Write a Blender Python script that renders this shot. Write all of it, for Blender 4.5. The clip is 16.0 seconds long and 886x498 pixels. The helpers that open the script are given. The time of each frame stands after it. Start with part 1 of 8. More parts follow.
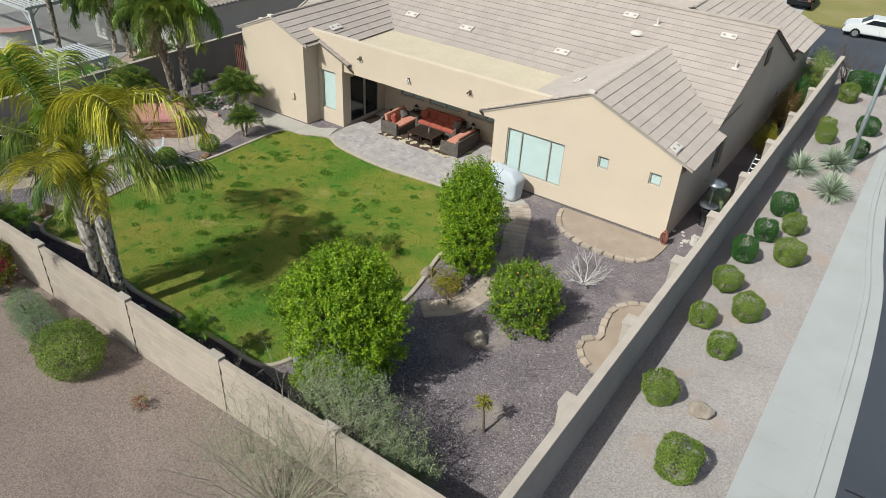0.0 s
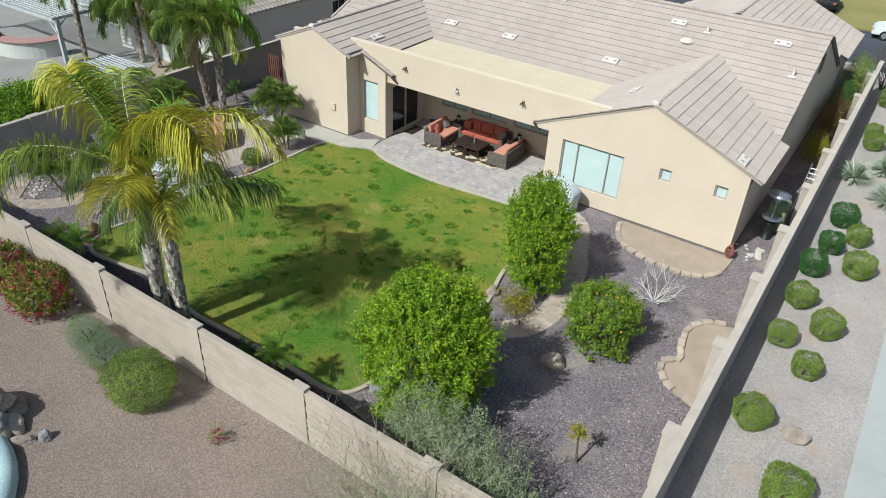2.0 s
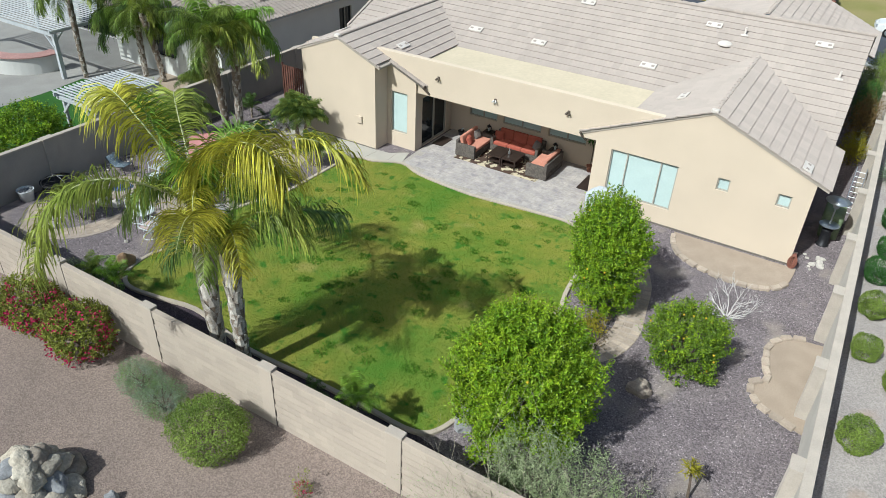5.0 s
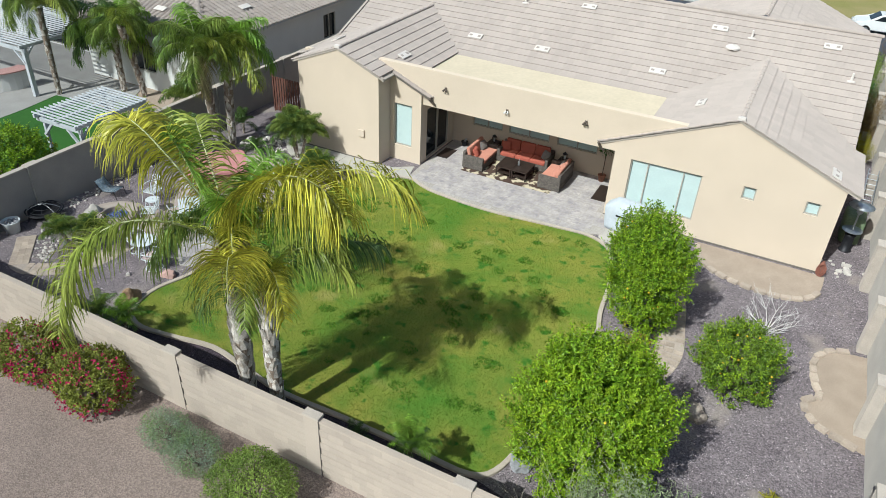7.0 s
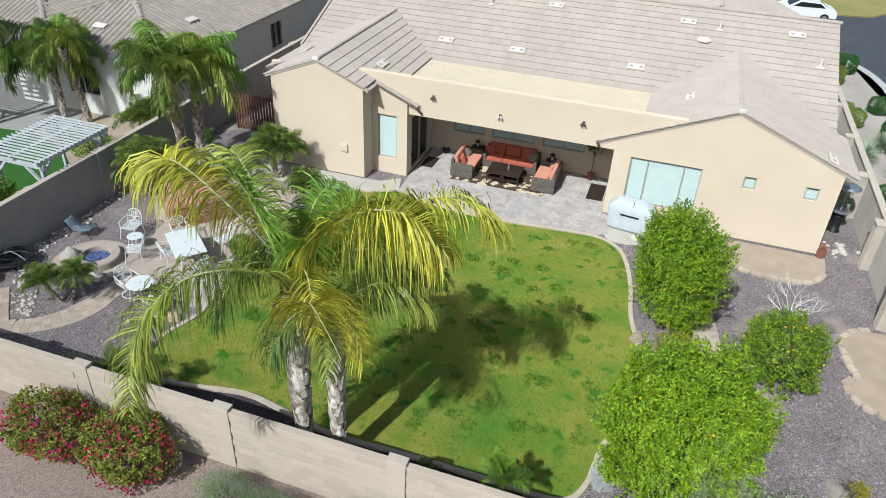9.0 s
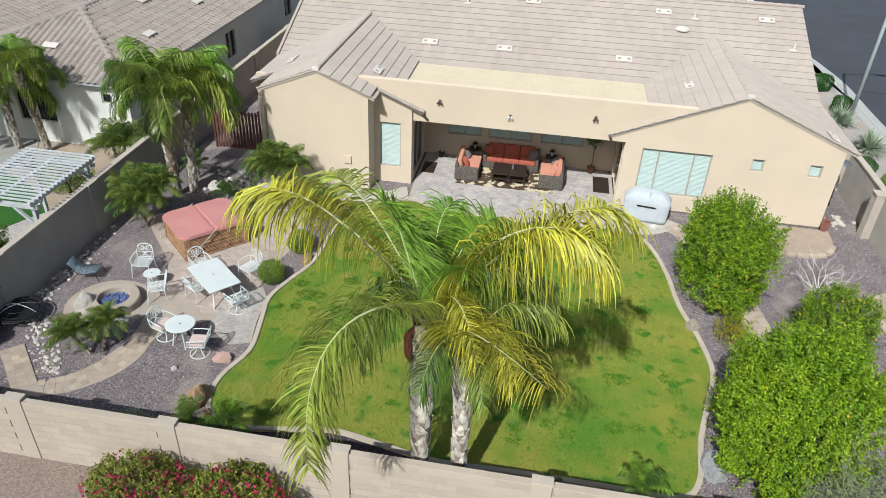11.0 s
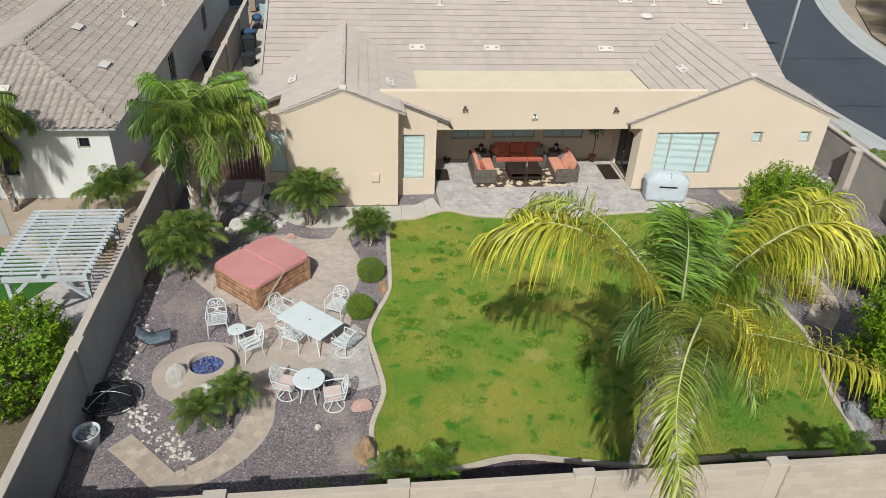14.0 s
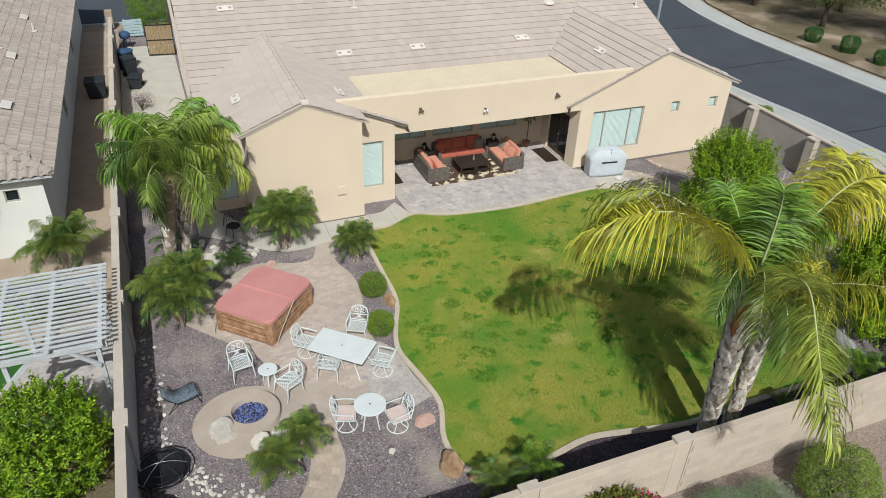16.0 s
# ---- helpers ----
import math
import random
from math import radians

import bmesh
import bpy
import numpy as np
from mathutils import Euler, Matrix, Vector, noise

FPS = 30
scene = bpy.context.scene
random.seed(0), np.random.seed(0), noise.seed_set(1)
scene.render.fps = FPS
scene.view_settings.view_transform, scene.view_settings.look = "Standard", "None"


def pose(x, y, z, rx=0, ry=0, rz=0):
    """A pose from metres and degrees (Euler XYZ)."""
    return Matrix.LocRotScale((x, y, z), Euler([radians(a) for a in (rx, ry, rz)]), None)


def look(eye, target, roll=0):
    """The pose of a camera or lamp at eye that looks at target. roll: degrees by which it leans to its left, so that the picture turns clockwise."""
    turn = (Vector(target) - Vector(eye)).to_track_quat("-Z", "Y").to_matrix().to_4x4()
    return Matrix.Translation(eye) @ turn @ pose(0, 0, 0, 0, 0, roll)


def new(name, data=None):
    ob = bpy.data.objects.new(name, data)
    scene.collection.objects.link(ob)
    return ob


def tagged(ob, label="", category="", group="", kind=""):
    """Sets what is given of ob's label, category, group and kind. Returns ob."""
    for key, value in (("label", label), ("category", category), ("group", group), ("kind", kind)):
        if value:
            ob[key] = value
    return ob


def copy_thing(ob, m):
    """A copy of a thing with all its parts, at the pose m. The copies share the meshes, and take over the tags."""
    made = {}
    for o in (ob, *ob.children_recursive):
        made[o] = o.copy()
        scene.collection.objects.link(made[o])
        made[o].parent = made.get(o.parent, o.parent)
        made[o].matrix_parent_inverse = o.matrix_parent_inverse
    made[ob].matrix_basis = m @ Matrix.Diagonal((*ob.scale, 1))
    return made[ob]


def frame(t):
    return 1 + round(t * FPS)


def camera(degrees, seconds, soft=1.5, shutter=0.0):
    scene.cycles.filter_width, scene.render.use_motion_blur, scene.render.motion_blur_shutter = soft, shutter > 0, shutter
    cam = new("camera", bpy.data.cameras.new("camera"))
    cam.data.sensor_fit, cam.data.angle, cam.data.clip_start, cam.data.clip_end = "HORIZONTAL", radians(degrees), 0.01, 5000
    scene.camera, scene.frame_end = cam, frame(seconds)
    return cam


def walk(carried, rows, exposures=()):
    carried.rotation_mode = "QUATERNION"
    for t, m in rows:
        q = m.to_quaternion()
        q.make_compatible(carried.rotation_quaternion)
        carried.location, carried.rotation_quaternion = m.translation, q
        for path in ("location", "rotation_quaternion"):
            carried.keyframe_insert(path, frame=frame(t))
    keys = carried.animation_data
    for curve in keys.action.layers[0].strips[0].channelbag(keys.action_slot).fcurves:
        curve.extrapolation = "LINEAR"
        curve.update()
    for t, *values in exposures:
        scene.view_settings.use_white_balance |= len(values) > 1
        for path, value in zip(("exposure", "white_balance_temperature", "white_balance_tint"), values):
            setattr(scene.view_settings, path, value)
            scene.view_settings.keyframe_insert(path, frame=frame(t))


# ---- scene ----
cam = camera(63.9, 16.0, soft=0.6)
METRES, EYE, TILT, LEAN, TURN = 29.7, 14.13, 0.0, 0.0, 33.4
ROWS = [
    (0.0, 0.0, 0.0, 0.0, 1.8, -33.56, -2.71),
    (0.5, -0.0219, 0.0075, -0.0003, 1.74, -33.51, -2.65),
    (1.0, -0.0424, 0.014, -0.0007, 1.7, -33.47, -2.6),
    (1.5, -0.0619, 0.0208, -0.0009, 1.64, -33.44, -2.55),
    (2.0, -0.0804, 0.0283, -0.0011, 1.13, -33.43, -2.5),
    (2.5, -0.0989, 0.0348, -0.0022, 0.35, -33.37, -2.46),
    (3.0, -0.1176, 0.0416, -0.0034, -0.71, -33.34, -2.39),
    (3.5, -0.1352, 0.0484, -0.0054, -1.12, -33.29, -2.37),
    (4.0, -0.1514, 0.0556, -0.0073, -1.14, -33.25, -2.36),
    (6.5, -0.2292, 0.1139, -0.0116, -4.64, -33.17, -2.38),
    (7.0, -0.2502, 0.1272, -0.0123, -5.77, -33.14, -2.43),
    (7.5, -0.274, 0.141, -0.0135, -7.39, -33.12, -2.44),
    (8.0, -0.3007, 0.1541, -0.0146, -9.65, -33.03, -2.4),
    (10.5, -0.4656, 0.2349, -0.0193, -21.7, -32.97, -2.33),
    (11.0, -0.5004, 0.2552, -0.0205, -24.07, -32.91, -2.32),
    (11.5, -0.5351, 0.2763, -0.021, -26.37, -32.92, -2.32),
    (12.0, -0.5704, 0.299, -0.0216, -28.77, -32.93, -2.32),
    (12.5, -0.606, 0.324, -0.022, -31.34, -32.88, -2.32),
    (13.0, -0.6415, 0.3513, -0.021, -33.95, -32.95, -2.34),
    (13.5, -0.6766, 0.3802, -0.0196, -36.62, -32.96, -2.32),
    (14.0, -0.7103, 0.4105, -0.018, -39.44, -32.95, -2.28),
    (14.5, -0.7425, 0.4416, -0.0166, -43.18, -32.95, -2.19),
    (15.0, -0.7725, 0.4733, -0.0148, -47.52, -32.99, -2.05),
    (15.5, -0.7992, 0.5057, -0.0129, -51.45, -33.07, -1.94),
    (16.0, -0.824, 0.5401, -0.0117, -55.05, -33.11, -1.92),
]
walk(cam, [(t, pose(0, 0, EYE, TILT, LEAN, TURN) @ pose(METRES * x, METRES * y, METRES * z, 90 + pitch, roll, yaw)) for t, x, y, z, yaw, pitch, roll in ROWS],
     exposures=((0, -0.06, 6350, 1), (2.0, 0.06, 6050, -1), (8.0, 0.09, 6000, 0), (10.5, 0.04, 6150, 2), (12.0, -0.08, 6300, 2), (14.5, -0.18, 6350, 2), (16.0, -0.19, 6350, 2)))

# ---- world and sun ----
SUN_DIR = Vector((-0.27, -0.98, 1.0)).normalized()
world = bpy.data.worlds.new("sky")
scene.world = world
world.use_nodes = True
_n = world.node_tree.nodes
sky = _n.new("ShaderNodeTexSky")
sky.sky_type, sky.sun_disc = "NISHITA", False
sky.sun_elevation, sky.sun_rotation = math.asin(SUN_DIR.z), radians(195.9)
sky.air_density, sky.dust_density = 1.0, 3.0
_n["Background"].inputs["Strength"].default_value = 0.088
world.node_tree.links.new(sky.outputs[0], _n["Background"].inputs["Color"])
sun_data = bpy.data.lights.new("sun", "SUN")
sun_data.energy, sun_data.angle, sun_data.color = 3.85, radians(0.6), (1.0, 0.975, 0.955)
sun = new("sun", sun_data)
sun.matrix_world = look(SUN_DIR * 60, (0, 0, 0))

# ---- materials ----
MATS = {}


def mat(name, c1, c2=None, rough=0.8, s1=1.5, s2=25.0, grain=0.25, bump=0.3, bump_d=0.01, metal=0.0, rnd="", rv=0.3, spec=0.3, cells=0.0, wear=None, chips=0.0):
    """A procedural surface: two colours mixed by a broad noise, a fine grain, random lightness by piece, relief."""
    m = bpy.data.materials.new(name)
    m.use_nodes = True
    nt = m.node_tree
    N, L = nt.nodes, nt.links
    b = N["Principled BSDF"]
    geo = N.new("ShaderNodeNewGeometry")
    n1 = N.new("ShaderNodeTexNoise")
    n1.inputs["Scale"].default_value, n1.inputs["Detail"].default_value = s1, 6
    L.new(geo.outputs["Position"], n1.inputs["Vector"])
    ramp = N.new("ShaderNodeMapRange")
    ramp.inputs[1].default_value, ramp.inputs[2].default_value = 0.32, 0.68
    L.new(n1.outputs[0], ramp.inputs[0])
    mix = N.new("ShaderNodeMix")
    mix.data_type = "RGBA"
    mix.inputs[6].default_value, mix.inputs[7].default_value = (*c1, 1), (*(c2 or c1), 1)
    L.new(ramp.outputs[0], mix.inputs[0])
    if cells:
        n2 = N.new("ShaderNodeTexVoronoi")
        n2.inputs["Scale"].default_value = cells
        L.new(geo.outputs["Position"], n2.inputs["Vector"])
        sep = N.new("ShaderNodeSeparateColor")
        L.new(n2.outputs["Color"], sep.inputs[0])
        fine, high = sep.outputs[0], n2.outputs["Distance"]
    else:
        n2 = N.new("ShaderNodeTexNoise")
        n2.inputs["Scale"].default_value, n2.inputs["Detail"].default_value = s2, 4
        L.new(geo.outputs["Position"], n2.inputs["Vector"])
        fine = high = n2.outputs[0]
    val = N.new("ShaderNodeMapRange")
    val.inputs[1].default_value, val.inputs[2].default_value = (0.0, 1.0) if cells else (0.25, 0.75)
    val.inputs[3].default_value, val.inputs[4].default_value = 1 - grain, 1 + grain
    L.new(fine, val.inputs[0])
    v = val.outputs[0]
    if chips:
        pick = N.new("ShaderNodeMath")
        pick.operation = "GREATER_THAN"
        pick.inputs[1].default_value = 1 - chips
        L.new(sep.outputs[1], pick.inputs[0])
        lift = N.new("ShaderNodeMath")
        lift.operation = "MULTIPLY_ADD"
        lift.inputs[1].default_value = 1.5
        L.new(pick.outputs[0], lift.inputs[0]), L.new(v, lift.inputs[2])
        v = lift.outputs[0]
    if rnd:
        src = N.new("ShaderNodeObjectInfo").outputs["Random"] if rnd == "object" else geo.outputs["Random Per Island"]
        r = N.new("ShaderNodeMapRange")
        r.inputs[3].default_value, r.inputs[4].default_value = 1 - rv, 1 + rv
        L.new(src, r.inputs[0])
        mul = N.new("ShaderNodeMath")
        mul.operation = "MULTIPLY"
        L.new(v, mul.inputs[0]), L.new(r.outputs[0], mul.inputs[1])
        v = mul.outputs[0]
    hsv = N.new("ShaderNodeHueSaturation")
    L.new(mix.outputs[2], hsv.inputs["Color"]), L.new(v, hsv.inputs["Value"])
    out = hsv.outputs[0]
    if wear:
        wc, ws, lo, hi = wear
        n3 = N.new("ShaderNodeTexNoise")
        n3.inputs["Scale"].default_value, n3.inputs["Detail"].default_value = ws, 5
        L.new(geo.outputs["Position"], n3.inputs["Vector"])
        wr = N.new("ShaderNodeMapRange")
        wr.inputs[1].default_value, wr.inputs[2].default_value = lo, hi
        L.new(n3.outputs[0], wr.inputs[0])
        wm = N.new("ShaderNodeMix")
        wm.data_type = "RGBA"
        wm.inputs[7].default_value = (*wc, 1)
        L.new(wr.outputs[0], wm.inputs[0]), L.new(out, wm.inputs[6])
        out = wm.outputs[2]
    L.new(out, b.inputs["Base Color"])
    b.inputs["Roughness"].default_value, b.inputs["Metallic"].default_value = rough, metal
    b.inputs["Specular IOR Level"].default_value = spec
    b.inputs["Diffuse Roughness"].default_value = 0.7 if rough >= 0.84 else 0.2
    if bump:
        bp = N.new("ShaderNodeBump")
        bp.inputs["Strength"].default_value, bp.inputs["Distance"].default_value = bump, bump_d
        L.new(high, bp.inputs["Height"]), L.new(bp.outputs[0], b.inputs["Normal"])
    MATS[name] = m
    return m


def leaf_mat(name, c1, c2, back=0.35, rv=0.35, s1=1.2, rough=0.6, spec=0.18):
    m = mat(name, c1, c2, rough=rough, s1=s1, s2=9, grain=0.2, bump=0, rnd="island", rv=rv, spec=spec)
    N, L = m.node_tree.nodes, m.node_tree.links
    b, o = N["Principled BSDF"], N["Material Output"]
    tr, mx = N.new("ShaderNodeBsdfTranslucent"), N.new("ShaderNodeMixShader")
    L.new(b.inputs["Base Color"].links[0].from_socket, tr.inputs["Color"])
    mx.inputs[0].default_value = back
    L.new(b.outputs[0], mx.inputs[1]), L.new(tr.outputs[0], mx.inputs[2]), L.new(mx.outputs[0], o.inputs["Surface"])
    return m


STUCCO = mat("stucco", (0.675, 0.57, 0.455), (0.635, 0.535, 0.425), rough=0.9, s1=0.7, s2=60, grain=0.06, bump=0.35, bump_d=0.006)
STUCCO_ROOF = mat("roof_coating", (0.60, 0.515, 0.385), (0.56, 0.48, 0.355), rough=0.85, s1=1.1, s2=8, grain=0.06, bump=0.15)
STUCCO_WHITE = mat("stucco_white", (0.72, 0.71, 0.68), (0.66, 0.65, 0.62), rough=0.9, s1=0.8, s2=50, grain=0.05, bump=0.3)
STUCCO_GREY = mat("stucco_grey", (0.42, 0.38, 0.34), (0.36, 0.33, 0.30), rough=0.92, s1=1.2, s2=40, grain=0.08, bump=0.4)
CAP = mat("wall_cap", (0.49, 0.43, 0.37), (0.43, 0.375, 0.325), rough=0.9, s1=2.5, s2=40, grain=0.1, bump=0.3)
BLOCK = mat("block", (0.45, 0.38, 0.315), (0.41, 0.345, 0.288), rough=0.92, s1=0.8, s2=55, grain=0.08, bump=0.4, rnd="object", rv=0.06)
BLOCK_REST = mat("block_rest", (0.45, 0.38, 0.315), (0.41, 0.345, 0.288), rough=0.92, s1=0.8, s2=55, grain=0.08, bump=0.4, rnd="island", rv=0.06)
MORTAR = mat("mortar", (0.44, 0.37, 0.305), (0.40, 0.335, 0.28), rough=0.95, s1=2, s2=50, grain=0.1)
TILE = mat("roof_tile", (0.485, 0.415, 0.37), (0.44, 0.375, 0.335), rough=0.88, s1=0.25, s2=35, grain=0.1, bump=0.3, rnd="object", rv=0.05)
TILE_REST = mat("roof_tile_rest", (0.485, 0.415, 0.37), (0.44, 0.375, 0.335), rough=0.88, s1=0.25, s2=35, grain=0.1, bump=0.3, rnd="island", rv=0.05)
# darker than TILE: on the tiles it draws the shadow lines between courses
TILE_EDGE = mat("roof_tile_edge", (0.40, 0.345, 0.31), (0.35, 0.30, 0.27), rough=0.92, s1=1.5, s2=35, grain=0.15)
NB_TILE = mat("neighbour_tile", (0.41, 0.355, 0.32), (0.37, 0.315, 0.28), rough=0.88, s1=1.0, s2=30, grain=0.12, rnd="island", rv=0.08)
UNDERLAY = mat("underlay", (0.2, 0.17, 0.15), (0.16, 0.14, 0.12), rough=0.95)
CONCRETE = mat("concrete", (0.48, 0.445, 0.39), (0.42, 0.39, 0.345), rough=0.9, s1=1.3, s2=45, grain=0.08, bump=0.2)
CONCRETE_TAN = mat("concrete_tan", (0.44, 0.37, 0.315), (0.37, 0.31, 0.265), rough=0.9, s1=1.1, s2=30, grain=0.1, bump=0.25)
CONCRETE_GREY = mat("concrete_grey", (0.36, 0.345, 0.325), (0.30, 0.285, 0.27), rough=0.9, s1=0.8, s2=40, grain=0.1, bump=0.2)
CURB = mat("curb_concrete", (0.50, 0.43, 0.35), (0.43, 0.37, 0.30), rough=0.92, s1=3, s2=40, grain=0.12, bump=0.3)
WALK = mat("pavement_concrete", (0.40, 0.405, 0.40), (0.36, 0.365, 0.355), rough=0.9, s1=0.6, s2=50, grain=0.06, bump=0.15)
PAVER = mat("patio_paver", (0.48, 0.435, 0.405), (0.345, 0.315, 0.315), rough=0.85, s1=1.6, s2=9, grain=0.16, bump=0.4, rnd="island", rv=0.06, wear=((0.30, 0.275, 0.285), 2.6, 0.54, 0.68))
PAVER_TAN = mat("terrace_brick", (0.47, 0.39, 0.345), (0.39, 0.325, 0.285), rough=0.9, s1=0.9, s2=20, grain=0.1, bump=0.2, rnd="island", rv=0.1)
PAVER_JOINT = mat("paver_joint", (0.43, 0.39, 0.35), (0.37, 0.335, 0.30), rough=0.95)
ASPHALT = mat("asphalt", (0.064, 0.07, 0.086), (0.052, 0.057, 0.07), rough=0.9, s1=0.35, s2=120, grain=0.2, bump=0.2)
SEAM = mat("asphalt_seal", (0.02, 0.02, 0.022), rough=0.6)
GRAVEL = mat("gravel_plum", (0.215, 0.183, 0.187), (0.165, 0.138, 0.145), rough=0.95, s1=0.9, grain=0.52, bump=0.7, bump_d=0.02, cells=36, wear=((0.34, 0.29, 0.25), 0.7, 0.56, 0.75), chips=0.03)
GRAVEL_TAN = mat("gravel_tan", (0.31, 0.24, 0.205), (0.255, 0.198, 0.17), rough=0.95, s1=0.4, grain=0.3, bump=0.45, bump_d=0.02, cells=34)
GRAVEL_PALE = mat("gravel_pale", (0.375, 0.335, 0.315), (0.315, 0.28, 0.265), rough=0.95, s1=0.5, grain=0.26, bump=0.4, bump_d=0.02, cells=34, wear=((0.38, 0.29, 0.23), 0.6, 0.58, 0.75))
# far darker than GRAVEL: on the rear bed it paints the wall's shadow
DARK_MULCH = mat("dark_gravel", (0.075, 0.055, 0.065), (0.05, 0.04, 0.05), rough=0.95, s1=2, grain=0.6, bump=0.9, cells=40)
LITTER = mat("leaf_litter", (0.17, 0.13, 0.085), (0.11, 0.095, 0.055), rough=0.95, s1=0.6, s2=14, grain=0.3, bump=0.5, wear=((0.33, 0.26, 0.20), 0.35, 0.5, 0.66))
SOIL = mat("soil", (0.40, 0.32, 0.25), (0.34, 0.27, 0.21), rough=0.95, s1=1.5, s2=30, grain=0.15, bump=0.4)
DESERT = mat("desert_ground", (0.34, 0.27, 0.21), (0.27, 0.215, 0.165), rough=0.95, s1=0.12, s2=4, grain=0.2, bump=0.3)
ROCK = mat("rock", (0.40, 0.34, 0.28), (0.27, 0.22, 0.18), rough=0.9, s1=4, s2=20, grain=0.2, bump=0.6, bump_d=0.03)
ROCK_PALE = mat("rock_pale", (0.62, 0.58, 0.53), (0.47, 0.43, 0.39), rough=0.9, s1=5, s2=20, grain=0.15, bump=0.5, bump_d=0.03, rnd="object", rv=0.2)
ROCK_FALL = mat("rock_waterfall", (0.56, 0.51, 0.43), (0.40, 0.345, 0.275), rough=0.9, s1=2.5, s2=14, grain=0.22, bump=0.8, bump_d=0.05, rnd="object", rv=0.18)
ROCK_PINK = mat("rock_pink", (0.55, 0.36, 0.31), (0.43, 0.29, 0.25), rough=0.9, s1=5, s2=20, grain=0.15, bump=0.5, bump_d=0.03)
ROCK_ORANGE = mat("rock_orange", (0.42, 0.28, 0.17), (0.24, 0.15, 0.09), rough=0.9, s1=4, s2=20, grain=0.2, bump=0.6, bump_d=0.03)
ROCK_GREY = mat("rock_grey", (0.36, 0.36, 0.37), (0.25, 0.25, 0.26), rough=0.9, s1=4, s2=20, grain=0.2, bump=0.6, bump_d=0.03)
PEBBLE = mat("pebble", (0.38, 0.33, 0.31), (0.24, 0.2, 0.2), rough=0.9, s1=3, s2=30, grain=0.2, bump=0, rnd="island", rv=0.7)
EDGE_STONE = mat("edging_stone", (0.47, 0.385, 0.31), (0.38, 0.31, 0.25), rough=0.92, s1=3, s2=25, grain=0.15, bump=0.5, rnd="object", rv=0.15)
WHITE_METAL = mat("white_metal", (0.68, 0.71, 0.71), (0.63, 0.66, 0.66), rough=0.45, s1=3, s2=30, grain=0.03, bump=0)
WHITE_WOOD = mat("white_wood", (0.52, 0.54, 0.56), (0.44, 0.46, 0.48), rough=0.7, s1=2, s2=25, grain=0.07, bump=0.15)
DARK_METAL = mat("dark_metal", (0.035, 0.035, 0.04), (0.025, 0.025, 0.028), rough=0.5, s1=6, s2=40, grain=0.2, bump=0.1, metal=0.4)
STEEL = mat("steel", (0.60, 0.62, 0.64), (0.52, 0.54, 0.56), rough=0.35, s1=6, s2=30, grain=0.08, bump=0, metal=0.8)
POLE_MAT = mat("galvanised_pole", (0.50, 0.55, 0.57), (0.44, 0.49, 0.51), rough=0.55, s1=6, s2=30, grain=0.06, bump=0, metal=0.3)
BRONZE = mat("bronze_fixture", (0.17, 0.14, 0.115), (0.13, 0.105, 0.085), rough=0.5, bump=0, metal=0.3)
WICKER = mat("wicker", (0.175, 0.15, 0.13), (0.095, 0.082, 0.072), rough=0.65, s1=14, s2=120, grain=0.5, bump=0.8, bump_d=0.01)
CUSHION = mat("cushion_coral", (0.46, 0.13, 0.09), (0.40, 0.11, 0.075), rough=0.95, s1=4, s2=60, grain=0.08, bump=0.2)
CUSHION_PALE = mat("cushion_salmon", (0.58, 0.275, 0.20), (0.53, 0.24, 0.17), rough=0.95, s1=4, s2=60, grain=0.08, bump=0.2)
CUSHION_GREY = mat("pillow_grey", (0.24, 0.21, 0.19), (0.18, 0.16, 0.15), rough=0.95, s1=12, s2=60, grain=0.2, bump=0.2)
SEAT_PAD = mat("seat_pad", (0.60, 0.48, 0.45), (0.54, 0.43, 0.40), rough=0.95, s1=6, s2=60, grain=0.08, bump=0.2)
DARK_WOOD = mat("dark_wood", (0.05, 0.034, 0.028), (0.035, 0.025, 0.02), rough=0.4, s1=3, s2=50, grain=0.2, bump=0.1)
RUG = mat("rug", (0.07, 0.045, 0.035), (0.09, 0.055, 0.04), rough=0.98, s1=2, s2=120, grain=0.2, bump=0.3, wear=((0.55, 0.48, 0.34), 3.2, 0.52, 0.56))
TUB_COVER = mat("tub_cover_vinyl", (0.60, 0.28, 0.265), (0.54, 0.24, 0.23), rough=0.5, s1=1.6, s2=25, grain=0.06, bump=0.1)
TUB_WOOD = mat("tub_cedar", (0.46, 0.28, 0.165), (0.25, 0.125, 0.07), rough=0.75, s1=5, s2=25, grain=0.3, bump=0.3, rnd="object", rv=0.35)
COVER_GREY = mat("grill_cover_fabric", (0.60, 0.64, 0.68), (0.53, 0.57, 0.61), rough=0.6, s1=3, s2=14, grain=0.06, bump=0.4, bump_d=0.02)
BLACK_BAR = mat("black_print", (0.02, 0.02, 0.02), rough=0.6, bump=0)
BLIND = mat("window_blind", (0.53, 0.635, 0.615), (0.50, 0.605, 0.59), rough=0.6, s1=2, s2=20, grain=0.04, bump=0)
DARK_GLASS = mat("dark_glass", (0.02, 0.025, 0.03), (0.015, 0.02, 0.025), rough=0.06, bump=0, grain=0.1, spec=0.6)
FRAME_TAN = mat("window_frame", (0.46, 0.43, 0.37), (0.42, 0.39, 0.34), rough=0.6, bump=0, grain=0.05)
DOOR_BROWN = mat("door_brown", (0.16, 0.10, 0.07), (0.12, 0.075, 0.05), rough=0.55, s1=3, s2=30, grain=0.2)
VENT_MAT = mat("roof_vent_paint", (0.72, 0.66, 0.61), (0.66, 0.60, 0.55), rough=0.7, bump=0, grain=0.06)
